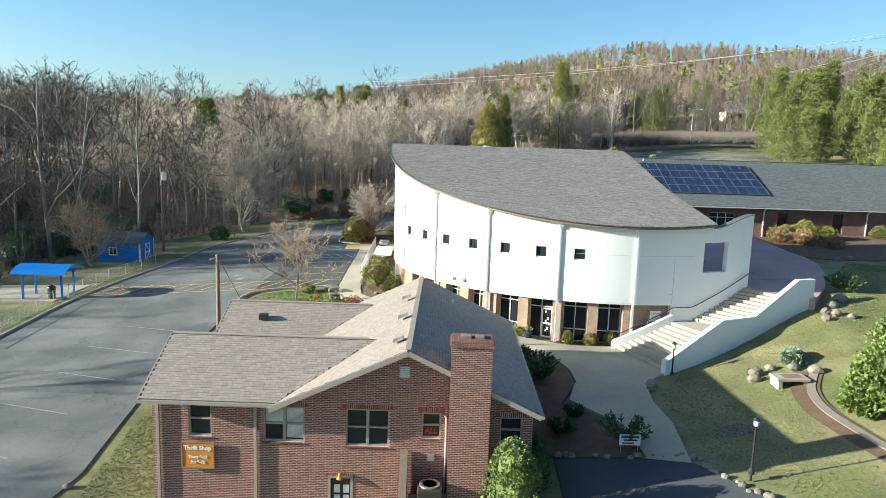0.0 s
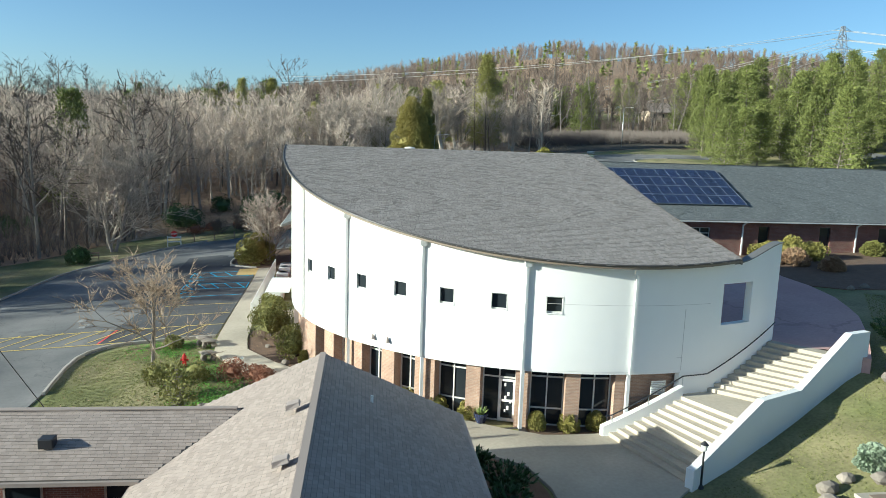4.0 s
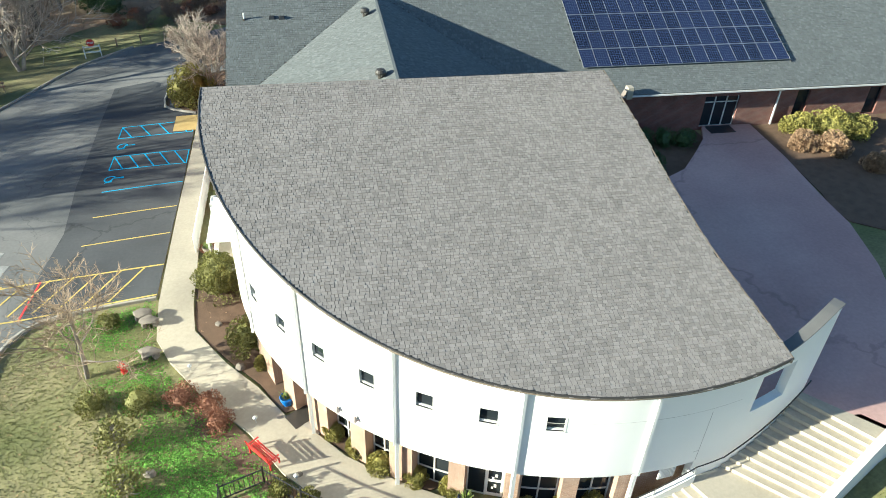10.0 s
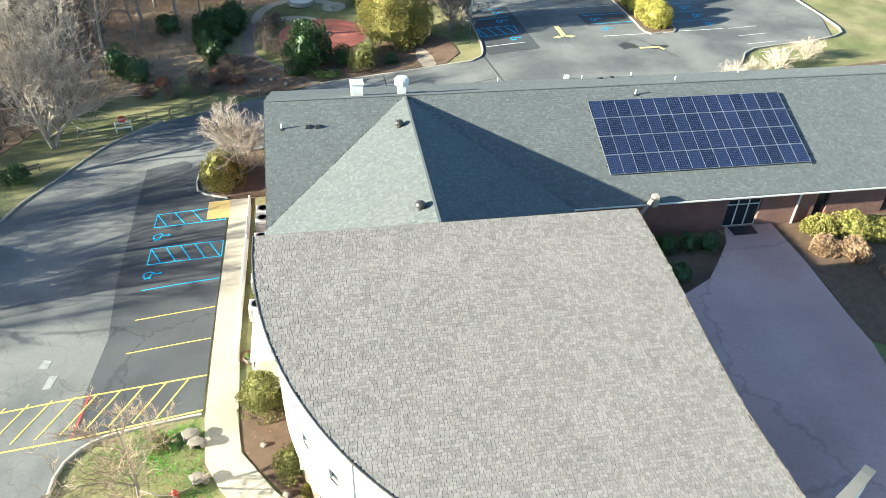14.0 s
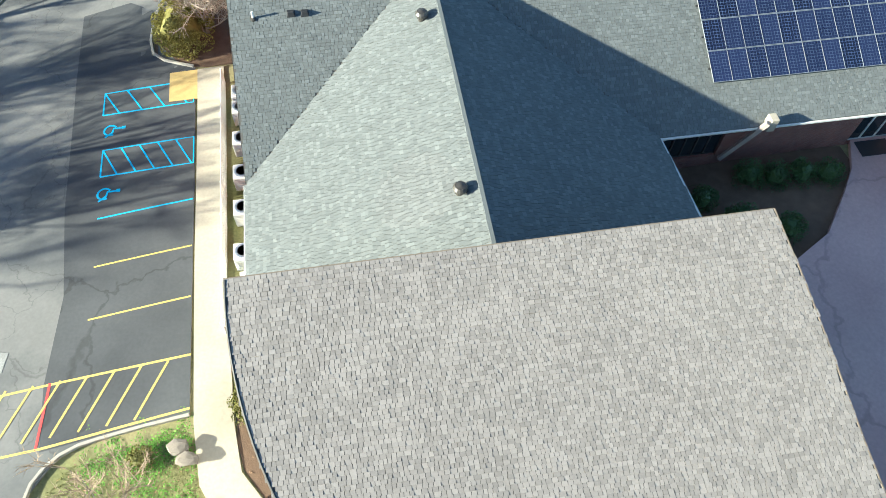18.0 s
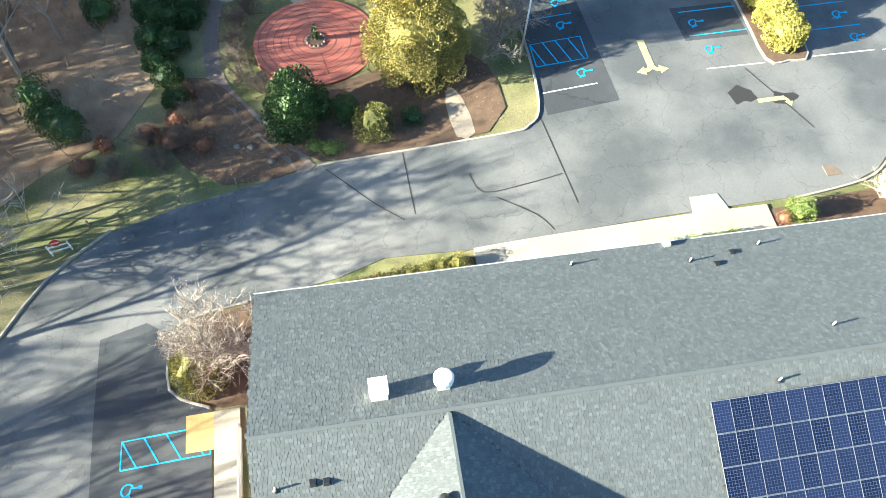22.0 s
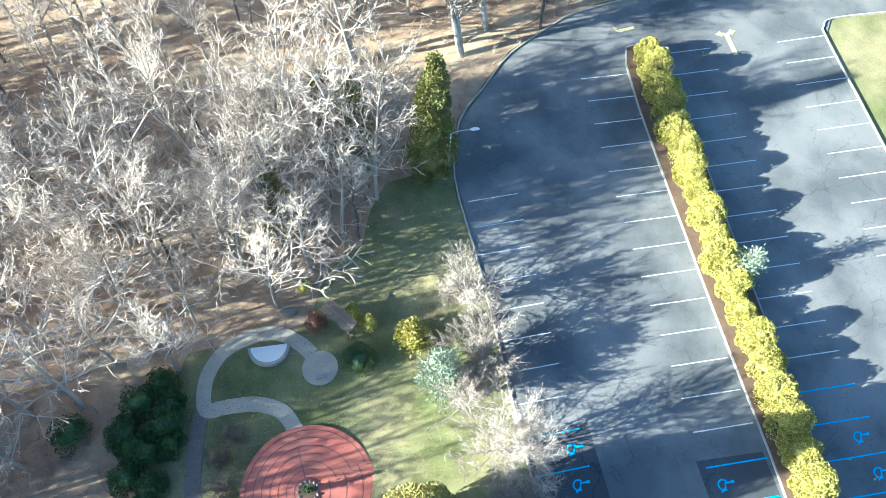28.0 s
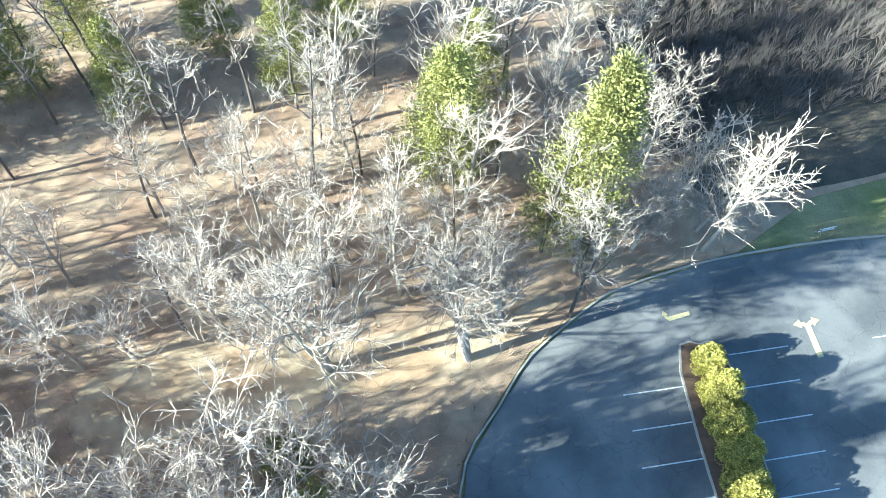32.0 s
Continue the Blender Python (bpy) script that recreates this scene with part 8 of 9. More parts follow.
# trees by the corner of the wing and round the garden
T, C = bare_tree(7.4, 150, 0.1, 0.62, 10, 7, 7, 3, 0.018, 4, 0.09)
tree_thing("multistem_tree", "pale leafless multi-stemmed tree at the wing corner", T, C, "pale_bark", "twig", -6.8, 86.4)
bush(-8.0, 85.9, 2.2, 3.0, "leaf_gold", "rounded yellow-green shrub at the wing corner", 5000, 0.17, 151, clumps=50, q0=0.14, q1=0.26)
for k in range(9):
    bush(1.0 + 1.05 * k, 89.2 + 0.05 * k, 0.95, 1.55, "leaf_gold", "clipped yellow-green hedge bush by the north wall", 700, 0.12, 160 + k, "hedge_bush", group="north hedge")
for k in range(5):
    bush(-4.4 + 1.1 * k, 89.3, 0.6, 0.7, "leaf_olive", "low brownish ground-cover shrub", 420, 0.12, 170 + k, "ground_cover")
for k in range(5):
    bush(24.0 + 1.0 * k, 88.2, 0.62, 1.0, "leaf_bright", "clipped green hedge bush by the north wall", 600, 0.11, 180 + k, "hedge_bush", group="north hedge")
bush(33.0, 89.3, 1.1, 1.9, "leaf_bright", "round bright green shrub by the drain", 1300, 0.13, 186)
bush(31.9, 89.2, 0.5, 0.9, "leaf_rust", "small orange-brown shrub by the walk", 500, 0.11, 187)
for k, (x, y) in enumerate(((39.5, 90.0), (42.5, 90.6), (46, 92.6), (50, 94.2))):
    T, C = bare_tree(2.6, 190 + k, 0.05, 0.7, 8, 7, 6, 2, 0.01, 4, 0.04)
    tree_thing("bare_shrub", "straw-coloured leafless shrub at the lot edge", T, C, "twig", "twig", x, y)
T, C = column_tree(14.0, 3.6, 90000, 0.125, 200, 0.22)
tree_thing("golden_cypress", "tall conical golden-green cypress beside the labyrinth", T, C, "bark", "cypress_dark", 9.1, 107.6)
T, C = column_tree(1.5, 0.25, 300, 0.12, 201)
tree_thing("dwarf_cypress", "tiny green cypress at the labyrinth centre", T, C, "bark", "leaf", LX, LY, h=lambda x, y: 3.15)
bush(-0.5, 104.6, 2.5, 5.0, "leaf", "large glossy dark green magnolia beside the path", 5200, 0.26, 202, "magnolia", cat="tree")
bush(5.2, 102.4, 1.6, 2.6, "leaf_olive", "rounded olive-green shrub by the road", 1700, 0.18, 203)
bush(3.2, 104.5, 1.4, 1.8, "leaf", "dark loose shrub in the bed", 900, 0.18, 204)
bush(8.2, 103.0, 0.9, 1.0, "leaf", "low dark shrub in the bed", 600, 0.15, 205)
bush(1.8, 101.4, 1.2, 0.5, "leaf_bright", "low green ground cover by the road", 700, 0.12, 206, ry=0.8)
bush(0.6, 101.9, 0.8, 0.45, "leaf_bright", "low green ground cover by the road", 500, 0.12, 207)
for k, (x, y, r, z_) in enumerate(((-9.4, 120.2, 1.7, 2.6), (-11.0, 118.2, 1.6, 2.4), (-10.6, 115.5, 1.4, 2.0), (-11.0, 112.0, 1.3, 1.9), (-10.2, 109.4, 1.2, 1.7), (-9.2, 121.9, 1.2, 2.0), (-12.6, 120.0, 1.6, 2.4), (-18.6, 107.4, 1.9, 3.0), (-20.5, 109.4, 1.5, 2.4))):
    bush(x, y, r, z_, "leaf", "dark green broadleaf shrub at the wood edge", 1300, 0.2, 210 + k)
for k, (x, y, r, z_) in enumerate(((-12.0, 119.0, 1.5, 2.2), (-12.4, 116.6, 1.4, 2.1), (-12.0, 114.0, 1.2, 1.8), (-9.8, 123.8, 1.3, 2.0), (-11.6, 122.4, 1.6, 2.3), (-9.2, 118.6, 1.2, 1.7), (-21.6, 111.6, 1.9, 2.8), (-26.0, 89.6, 1.2, 1.8), (-17.0, 120.6, 1.6, 2.4))):
    bush(x, y, r, z_, "leaf", "dark green broadleaf shrub at the wood edge", 1100, 0.2, 420 + k)
for k, (x, y, r) in enumerate(((-12.4, 106.4, 1.0), (-10.6, 105.0, 1.1), (-15.8, 106.0, 0.9), (-8.0, 104.2, 0.9), (-9.4, 110.0, 0.9), (-17.4, 104.2, 1.0), (-10.2, 107.6, 0.9))):
    bush(x, y, r, r * 1.1, "leaf_rust", "brown twiggy shrub beside the garden path", 500, 0.14, 440 + k)
for k, (x, y) in enumerate(((-5.2, 116.9), (-5.4, 114.6), (-5.0, 112.4), (-4.6, 110.2), (-4.2, 118.3), (-3.2, 108.6), (-9.6, 105.0), (-11.5, 103.4), (-12.6, 105.6), (-8.9, 107.2), (-14.8, 103.0))):
    T, C = bare_tree(2.5, 230 + k, 0.05, 0.6, 8, 7, 6, 2, 0.011, 4, 0.04)
    tree_thing("bare_shrub", "brown leafless shrub beside the garden path", T, C, "twig_brown", "twig_brown", x, y)
bush(6.3, 122.9, 1.45, 2.2, "leaf", "dense dark rounded shrub by the arbor", 1300, 0.15, 250)
bush(3.0, 126.8, 0.9, 2.2, "leaf_rust", "brown upright shrub by the arbor", 800, 0.15, 251)
for k, (x, y, h_) in enumerate(((7.5, 125.9, 2.6), (6.2, 127.4, 2.0), (6.6, 126.6, 1.4), (2.2, 130.5, 1.6))):
    T, C = column_tree(h_, 0.55, 900, 0.14, 255 + k)
    tree_thing("small_cypress", "small yellow-green columnar cypress", T, C, "bark", "cypress", x, y)
T, C = column_tree(3.4, 1.5, 2200, 0.22, 260, 0.3)
tree_thing("golden_shrub", "yellow-green conical shrub on the lawn", T, C, "bark", "cypress", 10.9, 124.0)
T, C = conifer(6.4, 2.3, 261, 15, 7, 6, 0.24, 0.05)
tree_thing("blue_cedar", "pale blue-green cedar on the lawn", T, C, "bark", "leaf_blue", 12.6, 119.6)
for k, (x, y, h_) in enumerate(((16.2, 113.6, 7.6), (15.6, 109.2, 5.2), (15.9, 121.5, 5.6), (16.0, 126.6, 5.6), (14.4, 118.4, 4.6))):
    stems = []
    T, C = bare_tree(h_, 265 + k, 0.12, 0.72, 12, 8, 8, 4, 0.019, 2, 0.1, stems)
    tree_thing("crape_myrtle", "grey leafless crape myrtle at the lot kerb", stems, C, "bark", "twig_grey", x, y)
bush(14.6, 122.8, 0.8, 1.0, "leaf_bright", "low green shrub at the lot kerb", 600, 0.15, 280)
bush(16.0, 127.8, 0.8, 0.9, "leaf_bright", "low green shrub at the lot kerb", 600, 0.15, 281)

# hedge of cypresses on the lot island
kinds = []
for k in range(5):
    T = G().tube((0, 0, -0.3), (0, 0, 1.8), 0.1, 0.05, 6)
    C = bush_mesh(1.75, 1.55, (3.0, 3.5, 2.8, 3.8, 3.2)[k], 4600, 0.19, 290 + k, "cypress", 46, 0.13, 0.3)
    kinds.append(tree_thing("hedge_cypress", "yellow-green sunlit cypress of the island hedge", T, C, "bark", "cypress", 38.3, 105.0 + 2.35 * k, group="island hedge"))
r = random.Random(6)
spread_copies(kinds, [(38.3 + r.uniform(-0.25, 0.25), 105.0 + 2.35 * k) for k in range(5, 20)], 7, 0.82, 1.2)
T, C = conifer(4.6, 1.8, 299, 10, 6, 5, 0.22, 0.1)
tree_thing("pale_spruce", "pale green spruce standing in the hedge", T, C, "bark", "leaf_blue", 39.4, 124.8)

# ---- woods ----
W2 = WOOD_A


def wood_places(n, x0, x1, y0, y1, gap, seed, shape=None, avoid=()):
    r = random.Random(seed)
    out, cells, tries = [], {}, 0
    while len(out) < n and tries < n * 40:
        tries += 1
        p = (r.uniform(x0, x1), r.uniform(y0, y1))
        if not inside(p, shape or W2):
            continue
        c = (int(p[0] // gap), int(p[1] // gap))
        if any(math.hypot(p[0] - q[0], p[1] - q[1]) < gap for i in (-1, 0, 1) for j in (-1, 0, 1) for q in cells.get((c[0] + i, c[1] + j), ())):
            continue
        cells.setdefault(c, []).append(p)
        out.append(p)
    return out


T, C = bare_tree(8.5, 371, 0.12, 0.55, 11, 7, 6, 3, 0.016, 3, 0.13)
tree_thing("multistem_tree", "dark leafless multi-stemmed tree in front of the blue shed", T, C, "bark", "twig_tan", -34.4, 73.0)
for k, (x, y, h_) in enumerate(((-25.6, 97.6, 15.0), (-24.4, 95.6, 12.0), (-28.6, 101.5, 16.0))):
    stems = []
    T, C = bare_tree(h_, 372 + k, 0.14, 0.52, 13, 8, 6, 3, 0.024, 2, 0.2, stems, (0.5, 1.4))
    tree_thing("spreading_tree", "broad pale leafless tree at the bend of the drive", stems, C, "bark_pale", "twig", x, y)
near_kinds = []
for k in range(6):
    T, C = bare_tree(14.0 + k, 300 + k, 0.28, 0.46, 12, 7, 5, 2, 0.03, 1, None, None, (0.55, 1.4))
    near_kinds.append(tree_thing("bare_tree", "tall leafless grey hardwood in the wood", T, C, "bark_pale", "twig", -14.0 - 3 * k, 132.0 + 3 * k, group="bare wood"))
near = [p for p in wood_places(300, -55, 62, 112, 190, 3.7, 8) if (p[0] < 40 or p[1] < 160) and not (-18 < p[0] < -8 and p[1] < 121 or 10 < p[0] < 27 and 144 < p[1] < 158 or -25 < p[0] < 27 and 147.5 < p[1] < 155)]
spread_copies(near_kinds, [p for p in near if 136 + 0.1 * p[0] <= p[1] < 150], 9, 0.85, 1.15)
spread_copies(near_kinds, [p for k, p in enumerate(near) if 150 <= p[1] < 172 + 0.3 * p[0] and k % 5], 29, 0.65, 0.95)
spread_copies(near_kinds, [p for k, p in enumerate(near) if p[1] < 136 + 0.1 * p[0] and p[0] > -14 and p[1] < 129], 23, 0.62, 0.92)
spread_copies(near_kinds, [p for p in near if 129 <= p[1] < 136 + 0.1 * p[0] and p[0] > -14], 24, 0.8, 1.15)
spread_copies(near_kinds, [p for k, p in enumerate(near) if p[1] < 136 + 0.1 * p[0] and p[0] <= -14 and k % 3], 27, 0.75, 1.05)
poles = []
for k in range(4):
    T, C = bare_tree(18.0 + k, 310 + k, 0.45, 0.34, 9, 6, 5, 1, 0.032, 1, 0.16 + 0.02 * k)
    poles.append(tree_thing("straight_tree", "tall straight dark-barked leafless tree in the wood", T, C, "dark_bark", "twig_grey", -30.0 - 4 * k, 158.0 + 3 * k, group="bare wood"))
spread_copies(poles, [p for p in wood_places(150, -80, 50, 134, 215, 3.6, 18) if p[0] < 38 and not (8 < p[0] < 27 and p[1] < 160 or -25 < p[0] < 27 and 147 < p[1] < 156)], 19, 0.6, 0.92)


def join_trees(models, places, seed, smin, smax):
    """Many trees joined into one mesh of trunks and one of crowns."""
    r = random.Random(seed)
    out = (G(), G())
    for k, (x, y) in enumerate(places):
        m = Matrix.LocRotScale((x, y, ground(x, y)), Euler((r.gauss(0, 0.03), r.gauss(0, 0.03), r.uniform(0, 6.28))), [r.uniform(smin, smax)] * 3)
        m = np.array(m)
        for g, q in zip(models[k % len(models)], out):
            n = len(q.v)
            q.v += [tuple(p) for p in (np.array(g.v) @ m[:3, :3].T + m[:3, 3]).tolist()]
            q.f += [tuple(i + n for i in f) for f in g.f]
    return out


models = [bare_tree(19.0 + k, 320 + k, 0.26, 0.42, 12, 5, 4, 1, 0.04, 1, 0.17 + 0.02 * k, None, (0.6, 1.5)) for k in range(5)]
mid = [p for k, p in enumerate(wood_places(105, -75, -24, 45, 125, 5.6, 10)) if 70 < p[1] < 84 or p[1] >= 84 and k % 2] + wood_places(240, -125, -72, 60, 150, 4.0, 22) + wood_places(130, -140, 150, 192, 245, 7, 11) + wood_places(40, -115, -60, 125, 200, 6, 13) + wood_places(26, -105, -50, -10, 58, 7.0, 28, [(-105, -10), (-46, -10), (-50, 40), (-58, 58), (-105, 58)])
T, C = join_trees(models, mid, 12, 0.72, 1.12)
tagged(part("wood_trunk", T, M["bark_wood"]), "grey trunks of the bare wood beyond the lots", "woods", kind="stuff")
tagged(part("wood_crown", C, M["twig_dark"]), "brown leafless crowns of the wood beyond the lots", "woods", kind="stuff")
big = []
for k in range(4):
    stems = []
    T, C = bare_tree((18, 20, 11.0, 11.0)[k], 340 + k, (0.3, 0.2, 0.14, 0.1)[k], (0.42, 0.46, 0.42, 0.42)[k], 13, 8, 6, 2, 0.028, (2, 2, 1, 1)[k], (0.3, 0.28, 0.2, 0.18)[k], stems, (0.7, 1.6))
    big.append(tree_thing("sycamore", "large pale-barked leafless sycamore at the lot edge", stems, C, "pale_bark", "twig_grey", *((20.0, 152.7), (9.3, 153.6), (35.0, 160.0), (41.0, 161.0))[k], group="pale sycamores"))
spread_copies(big, [(23.0, 155.6), (-3.5, 134.5), (-8, 138), (30.5, 159.6), (-31, 121), (2.0, 141.5), (-30, 106.5)], 14, 0.75, 1.0)

pk_ = []
for k in range(4):
    T, C = conifer(15.5 + 1.5 * k, 4.8, 350 + k, 17, 8, 5, 0.4, 0.1, 0.9, 0.06, 15)
    pk_.append(tree_thing("pine", "tall yellow-green pine with a dense crown", T, C, "bark", "needle", 84.0 + 5 * k, 165.0 + 4 * k, group="pines"))
pines = [(-30, 180), (14, 196), (-36, 118), (-75, 95)]
pines += wood_places(88, 62, 150, 112, 235, 4.8, 15, [(78, 165), (63, 130), (80, 112), (125, 112), (150, 235), (112, 235)])
pines += wood_places(26, -60, 110, 200, 300, 14, 16)
spread_copies(pk_, pines, 17, 0.62, 1.0)
# pines behind the wood, their needles coloured lighter to look sunlit
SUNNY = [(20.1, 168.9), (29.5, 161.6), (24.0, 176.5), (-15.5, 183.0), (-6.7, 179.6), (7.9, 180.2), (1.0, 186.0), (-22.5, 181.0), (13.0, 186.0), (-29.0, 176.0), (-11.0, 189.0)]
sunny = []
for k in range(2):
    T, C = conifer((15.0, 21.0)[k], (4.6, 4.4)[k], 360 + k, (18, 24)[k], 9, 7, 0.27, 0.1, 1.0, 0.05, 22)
    sunny.append(tree_thing("sunny_pine", "yellow-green pine behind the wood, needles lightened as if in full sun", T, C, "bark", "needle_sunlit", *SUNNY[k], group="sunny pines"))
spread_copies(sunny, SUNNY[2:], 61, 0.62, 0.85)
T, C = column_tree(15.0, 2.1, 22000, 0.17, 369, 0.25)
tree_thing("lot_cedar", "dense green columnar cedar beside the lot lamp", T, C, "bark", "leaf_olive", 14.6, 139.3)
for k, (x, y, h_, q) in enumerate(((8.0, 142.0, 11.0, 2.6), (0.8, 136.2, 9.5, 2.4), (5.6, 146.5, 8.0, 2.2), (-3.4, 142.0, 7.0, 1.8))):
    T, C = conifer(h_, q, 370 + k, int(h_ * 1.8), 7, 6, 0.26, 0.05, 1.0, 0.0, 8)
    tree_thing("young_cedar", "young green cedar at the lot edge", T, C, "bark", "leaf_olive", x, y)
for k, (x, y) in enumerate(((-41, 79), (-43, 76), (-42, 72), (-40, 82))):
    bush(x, y, 1.9, 3.0, "leaf", "dark green evergreen shrub by the wood", 1200, 0.25, 380 + k)

# far wood on the hills: one mesh of many small bare crowns and pines
r = random.Random(20)
far_b, far_p, far_t = G(), G(), G()
count = 0
while count < 6500:
    d = 210 + 560 * r.random() ** 1.4
    a = radians(r.uniform(-42, 56))
    x, y = d * math.sin(a), 20 + d * math.cos(a)
    if y < 205 and -60 < x < 62 or (y < 240 and 60 < x < 70) or not (y > 150):
        continue
    if 70 < x < 170 and 205 < y < 262 and r.random() < 0.93:
        continue
    z, h = ground(x, y), r.uniform(9, 15)
    count += 1
    if r.random() < (0.035 if x < 60 else 0.1):
        for k in range(34):
            f = r.uniform(0.3, 1)
            b, q = r.uniform(0, 6.3), 3.0 * (1.08 - f) + 0.6
            far_p.tube((x, y, z + h * f * 0.96), (x + q * math.cos(b), y + q * math.sin(b), z + h * f * 0.96 + r.uniform(-0.4, 0.9)), 0.6, 0.08, 3, False)
    else:
        far_t.tube((x, y, z - 0.5), (x + r.uniform(-0.6, 0.6), y, z + h * 0.75), 0.2, 0.08, 4, False)
        for k in range(30):
            f, b = r.uniform(0.35, 0.85), r.uniform(0, 6.3)
            q = r.uniform(0.9, 2.8)
            far_b.spike((x, y, z + h * f), (x + q * math.cos(b), y + q * math.sin(b), z + h * min(f + r.uniform(0.1, 0.3), 1.02)), 0.13)
tagged(part("far_wood", far_b, M["twig_far"]), "distant leafless brown woods on the hills", "woods", kind="stuff")
tagged(part("far_trunks", far_t, M["bark"]), "distant grey trunks of the hill woods", "woods", kind="stuff")
tagged(part("far_pines", far_p, M["needle"]), "distant green pines among the hill woods", "woods", kind="stuff")
# brush on the cleared slope under the wires
g = G()
for k in range(2600):
    x, y = r.uniform(60, 175), r.uniform(204, 264)
    z = ground(x, y)
    for j in range(4):
        b = r.uniform(0, 6.3)
        g.tube((x, y, z), (x + 0.9 * math.cos(b), y + 0.9 * math.sin(b), z + r.uniform(1.0, 2.6)), 0.09, 0.02, 3, False)
tagged(part("brush", g, M["twig_brown"]), "brown brush on the cleared slope", "brush", kind="stuff")
# undergrowth of the near wood
g = G()
for x, y in wood_places(2300, -60, 50, 96, 185, 1.5, 21):
    z = ground(x, y)
    for j in range(9):
        b, q = r.uniform(0, 6.3), r.uniform(0.3, 0.9)
        g.tube((x, y, z), (x + q * math.cos(b), y + q * math.sin(b), z + r.uniform(0.4, 1.6)), 0.015, 0.006, 3, False)
tagged(part("undergrowth", g, M["twig_tan"]), "thin leafless undergrowth of the wood", "undergrowth", kind="stuff")
# darker brush under the western wood
g = G()
for x, y in wood_places(1700, -90, -25, 62, 130, 1.3, 24):
    z = ground(x, y)
    for j in range(14):
        b, q = r.uniform(0, 6.3), r.uniform(0.3, 1.5)
        g.tube((x, y, z), (x + q * math.cos(b), y + q * math.sin(b), z + r.uniform(1.0, 4.2)), 0.02, 0.008, 3, False)
tagged(part("brush", g, M["dark_bark"]), "dark leafless brush under the western wood", "undergrowth", kind="stuff")
r2 = random.Random(44)
shrubs = []
for k in range(3):
    g = bush_mesh(1.6, 1.5, 2.6, 1100, 0.24, 400 + k, "leaf", 30, 0.15, 0.34)
    me = g.mesh("foliage")
    me.materials.append(M["leaf"])
    t = thing("holly", "dark green holly in the edge of the wood", "shrub", (-38.0 - 5 * k, 90.0 + 6 * k, ground(-38.0 - 5 * k, 90.0 + 6 * k)), "wood hollies")
    ob = new("foliage", me)
    ob.parent = t
    shrubs.append(t)
spread_copies(shrubs, wood_places(26, -75, -34, 68, 125, 6, 25), 26, 0.5, 1.3)
# brush on the bank, in dark bark colour to deepen the painted shade
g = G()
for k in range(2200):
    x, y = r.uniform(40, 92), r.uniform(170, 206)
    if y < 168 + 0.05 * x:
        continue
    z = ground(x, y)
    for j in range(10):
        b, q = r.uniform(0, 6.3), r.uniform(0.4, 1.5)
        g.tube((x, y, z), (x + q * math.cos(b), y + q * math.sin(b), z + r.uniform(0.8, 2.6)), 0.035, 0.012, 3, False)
tagged(part("brush", g, M["dark_bark"]), "brush on the bank beyond the lot, darkened for the shade there", "undergrowth", kind="stuff")
# grass tufts on the lawns near the buildings
g = G()
r = random.Random(33)
LAWNS = ([(-14.6, 40), (-14.4, 57), (-13, 58.8), (-7.8, 59.6), (-6.4, 54.4), (-4, 51), (-2.6, 48), (-3.4, 42)], [(14.5, 37.6), (24, 42), (28, 47), (33, 54), (40, 50), (33, 35), (20.4, 36.6), (18, 30), (19, 24), (14.6, 25), (12.6, 29), (12.4, 35)], [(-14.4, 35), (-14, 24), (-11.2, 24), (-11.2, 35)])
for poly, n in zip(LAWNS, (16000, 16000, 4000)):
    xs, ys = [p[0] for p in poly], [p[1] for p in poly]
    k = 0
    while k < n:
        x, y = r.uniform(min(xs), max(xs)), r.uniform(min(ys), max(ys))
        if inside((x, y), poly):
            k += 1
            z = ground(x, y)
            for j in range(2):
                g.spike((x, y, z), (x + r.gauss(0, 0.05), y + r.gauss(0, 0.05), z + r.uniform(0.03, 0.08)), r.uniform(0.008, 0.022))
tagged(part("grass_tuft", g, mat("grass_blades", (0.165, 0.17, 0.055), 0.9, vary=0.3, scale=0.4, fine=3.0, island=0.45)), "short uneven tufts of winter grass", "grass", kind="stuff")
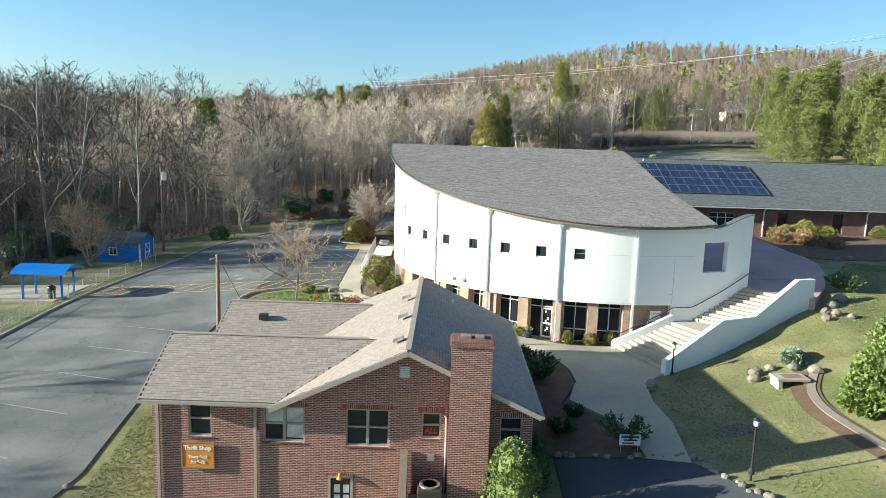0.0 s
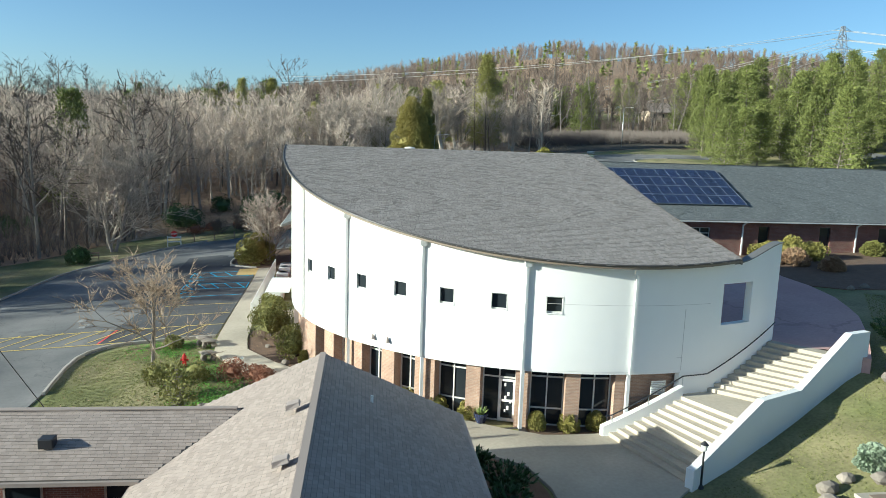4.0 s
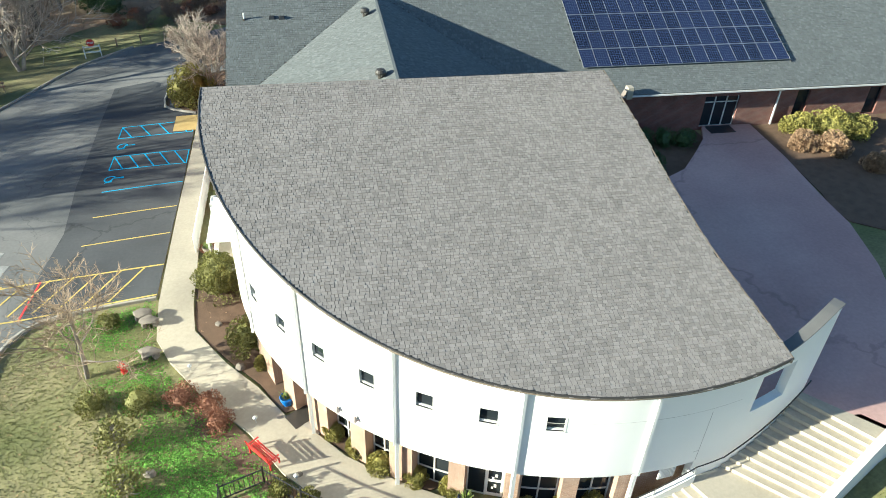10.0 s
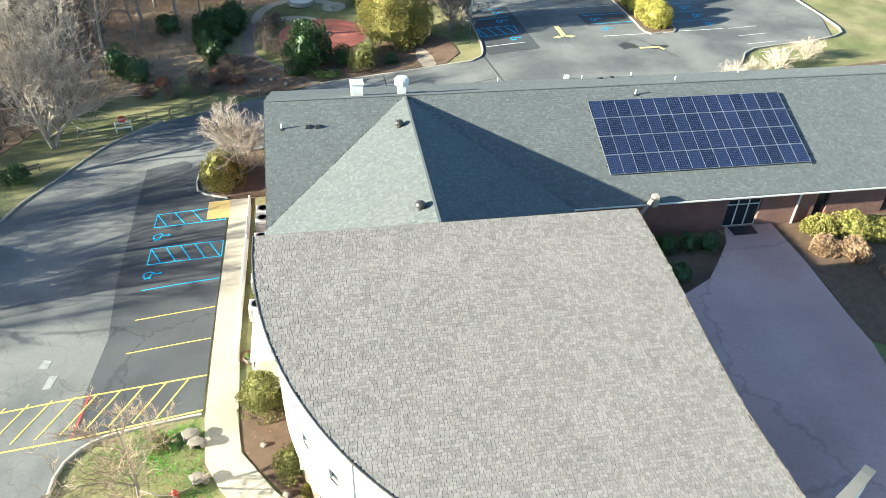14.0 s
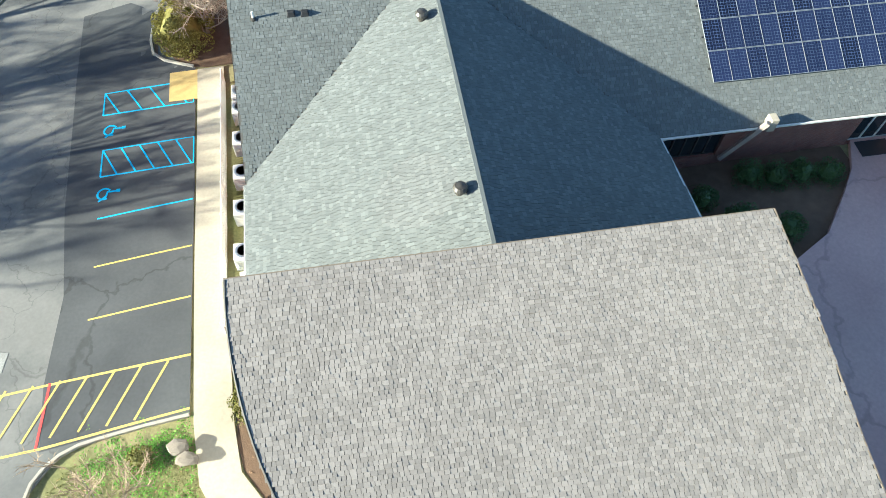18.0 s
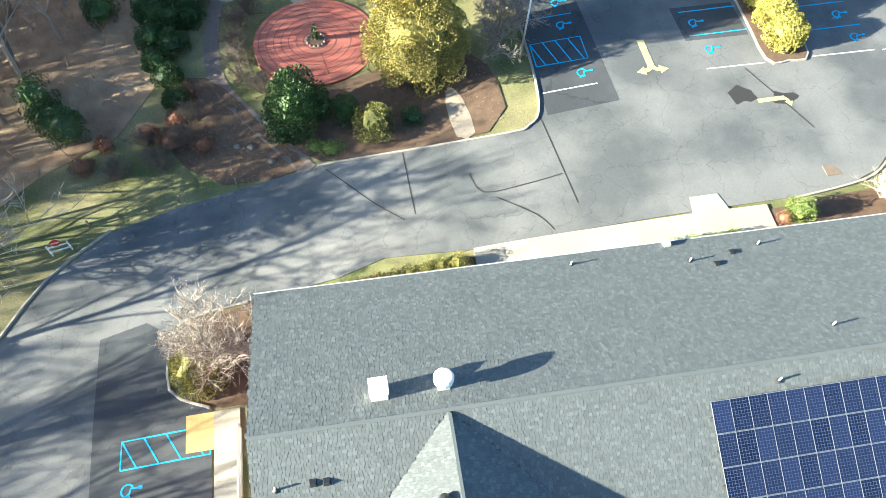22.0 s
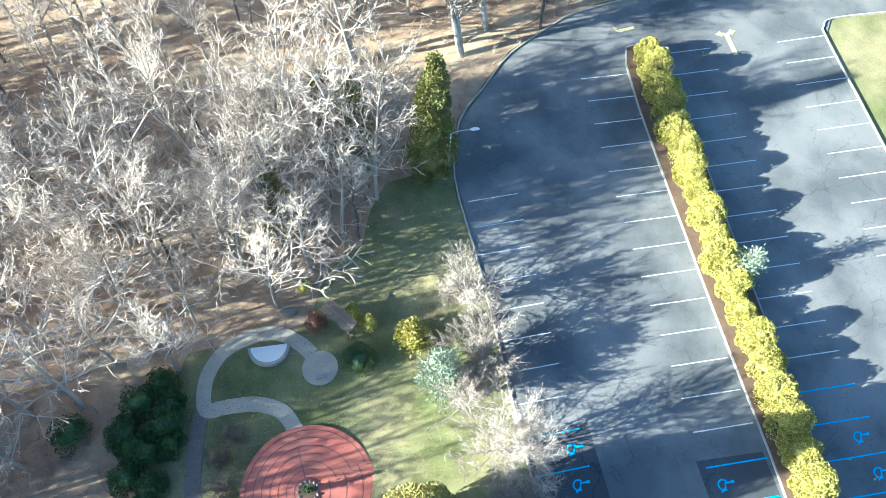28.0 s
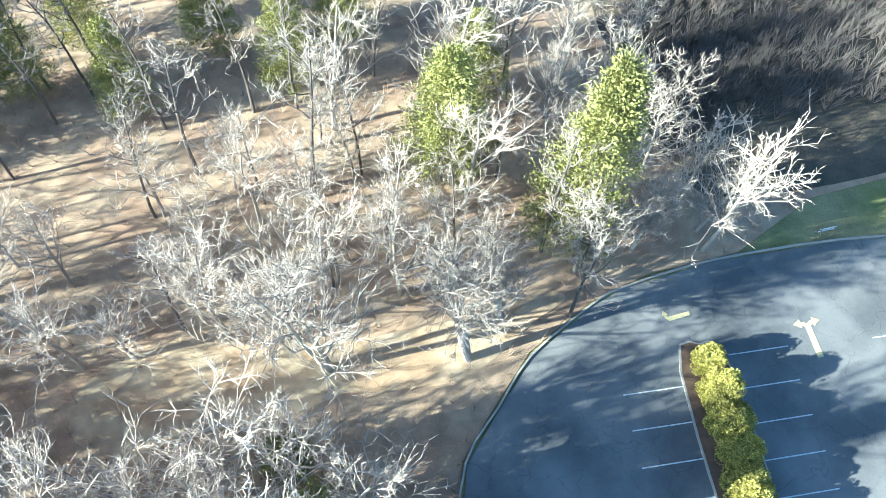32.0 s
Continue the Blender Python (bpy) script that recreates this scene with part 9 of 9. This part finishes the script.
# green ground cover that creeps through the lawns
g = G()
for poly in GREEN:
    xs, ys = [p[0] for p in poly], [p[1] for p in poly]
    area = (max(xs) - min(xs)) * (max(ys) - min(ys))
    for k in range(int(area * 80)):
        x, y = r.uniform(min(xs) - 0.6, max(xs) + 0.6), r.uniform(min(ys) - 0.6, max(ys) + 0.6)
        if not inside((x + r.gauss(0, 0.5), y + r.gauss(0, 0.5)), poly) or math.sin(x * 2.1 + 3 * math.sin(y * 0.9)) + math.sin(y * 2.7) < r.uniform(-2.0, 0.6):
            continue
        for j in range(9):
            u, v, a, s = x + r.gauss(0, 0.11), y + r.gauss(0, 0.11), r.uniform(0, 6.3), r.uniform(0.03, 0.06)
            z = ground(u, v) + r.uniform(0.03, 0.09)
            c, d = math.cos(a) * s, math.sin(a) * s
            g.add([(u - c, v - d, z), (u + d * 0.7, v - c * 0.7, z + r.uniform(-0.02, 0.03)), (u + c, v + d, z + 0.01), (u - d * 0.7, v + c * 0.7, z + r.uniform(-0.02, 0.03))], [(0, 1, 2, 3)])
tagged(part("ground_cover_leaf", g, mat("ground_cover_leaves", (0.12, 0.26, 0.03), 0.8, vary=0.2, island=0.45)), "bright green leafy ground cover in the lawn", "ground cover", kind="stuff")
# fallen leaves on the lawns and under the trees
g = G()
for x0, x1, y0, y1, n in ((-14, -3, 44, 59, 500), (-22, -1, 100, 122, 5200), (-12, 17, 118, 140, 4200), (6, 17, 101, 118, 1500)):
    for k in range(n):
        x, y = r.uniform(x0, x1), r.uniform(y0, y1)
        z, a, s = ground(x, y) + 0.075, r.uniform(0, 6.3), r.uniform(0.04, 0.075)
        c, d = math.cos(a) * s, math.sin(a) * s
        g.add([(x - c, y - d, z), (x + d * 0.6, y - c * 0.6, z + 0.02), (x + c, y + d, z + 0.01), (x - d * 0.6, y + c * 0.6, z + 0.03)], [(0, 1, 2, 3)])
tagged(part("fallen_leaf", g, mat("dry_leaves", (0.30, 0.19, 0.11), 0.9, vary=0.1, island=0.5)), "scattered dry brown leaves on the grass", "leaves", kind="stuff")


# ---- pieces that can be picked apart ----
ONE = {M[k]: M[k + "_one"] for k in ("shingle", "shingle_grey", "shingle_house", "brick")}
for tabs, material, deck in single:
    off = np.array(wloc(deck))
    for c in tabs:
        me = bpy.data.meshes.new("shingle")
        me.from_pydata((c - off).tolist(), [], [(0, 1, 2, 3), (4, 5, 1, 0), (0, 3, 4), (1, 5, 2)])
        me.materials.append(ONE[material])
        ob = new("shingle", me)
        ob.parent = deck
bm_ = {}
for a, b, y, z0, z1 in chimney_bricks:
    key = round(b - a, 2)
    if key not in bm_:
        v, f = brick_box(0, b - a, 0, 0, z1 - z0)
        me = bpy.data.meshes.new("brick")
        me.from_pydata(v, [], f)
        me.materials.append(M["brick_one"])
        bm_[key] = me
    ob = new("brick", bm_[key])
    ob.parent = ch
    ob.location = Vector((a, y, z0)) - wloc(ch)
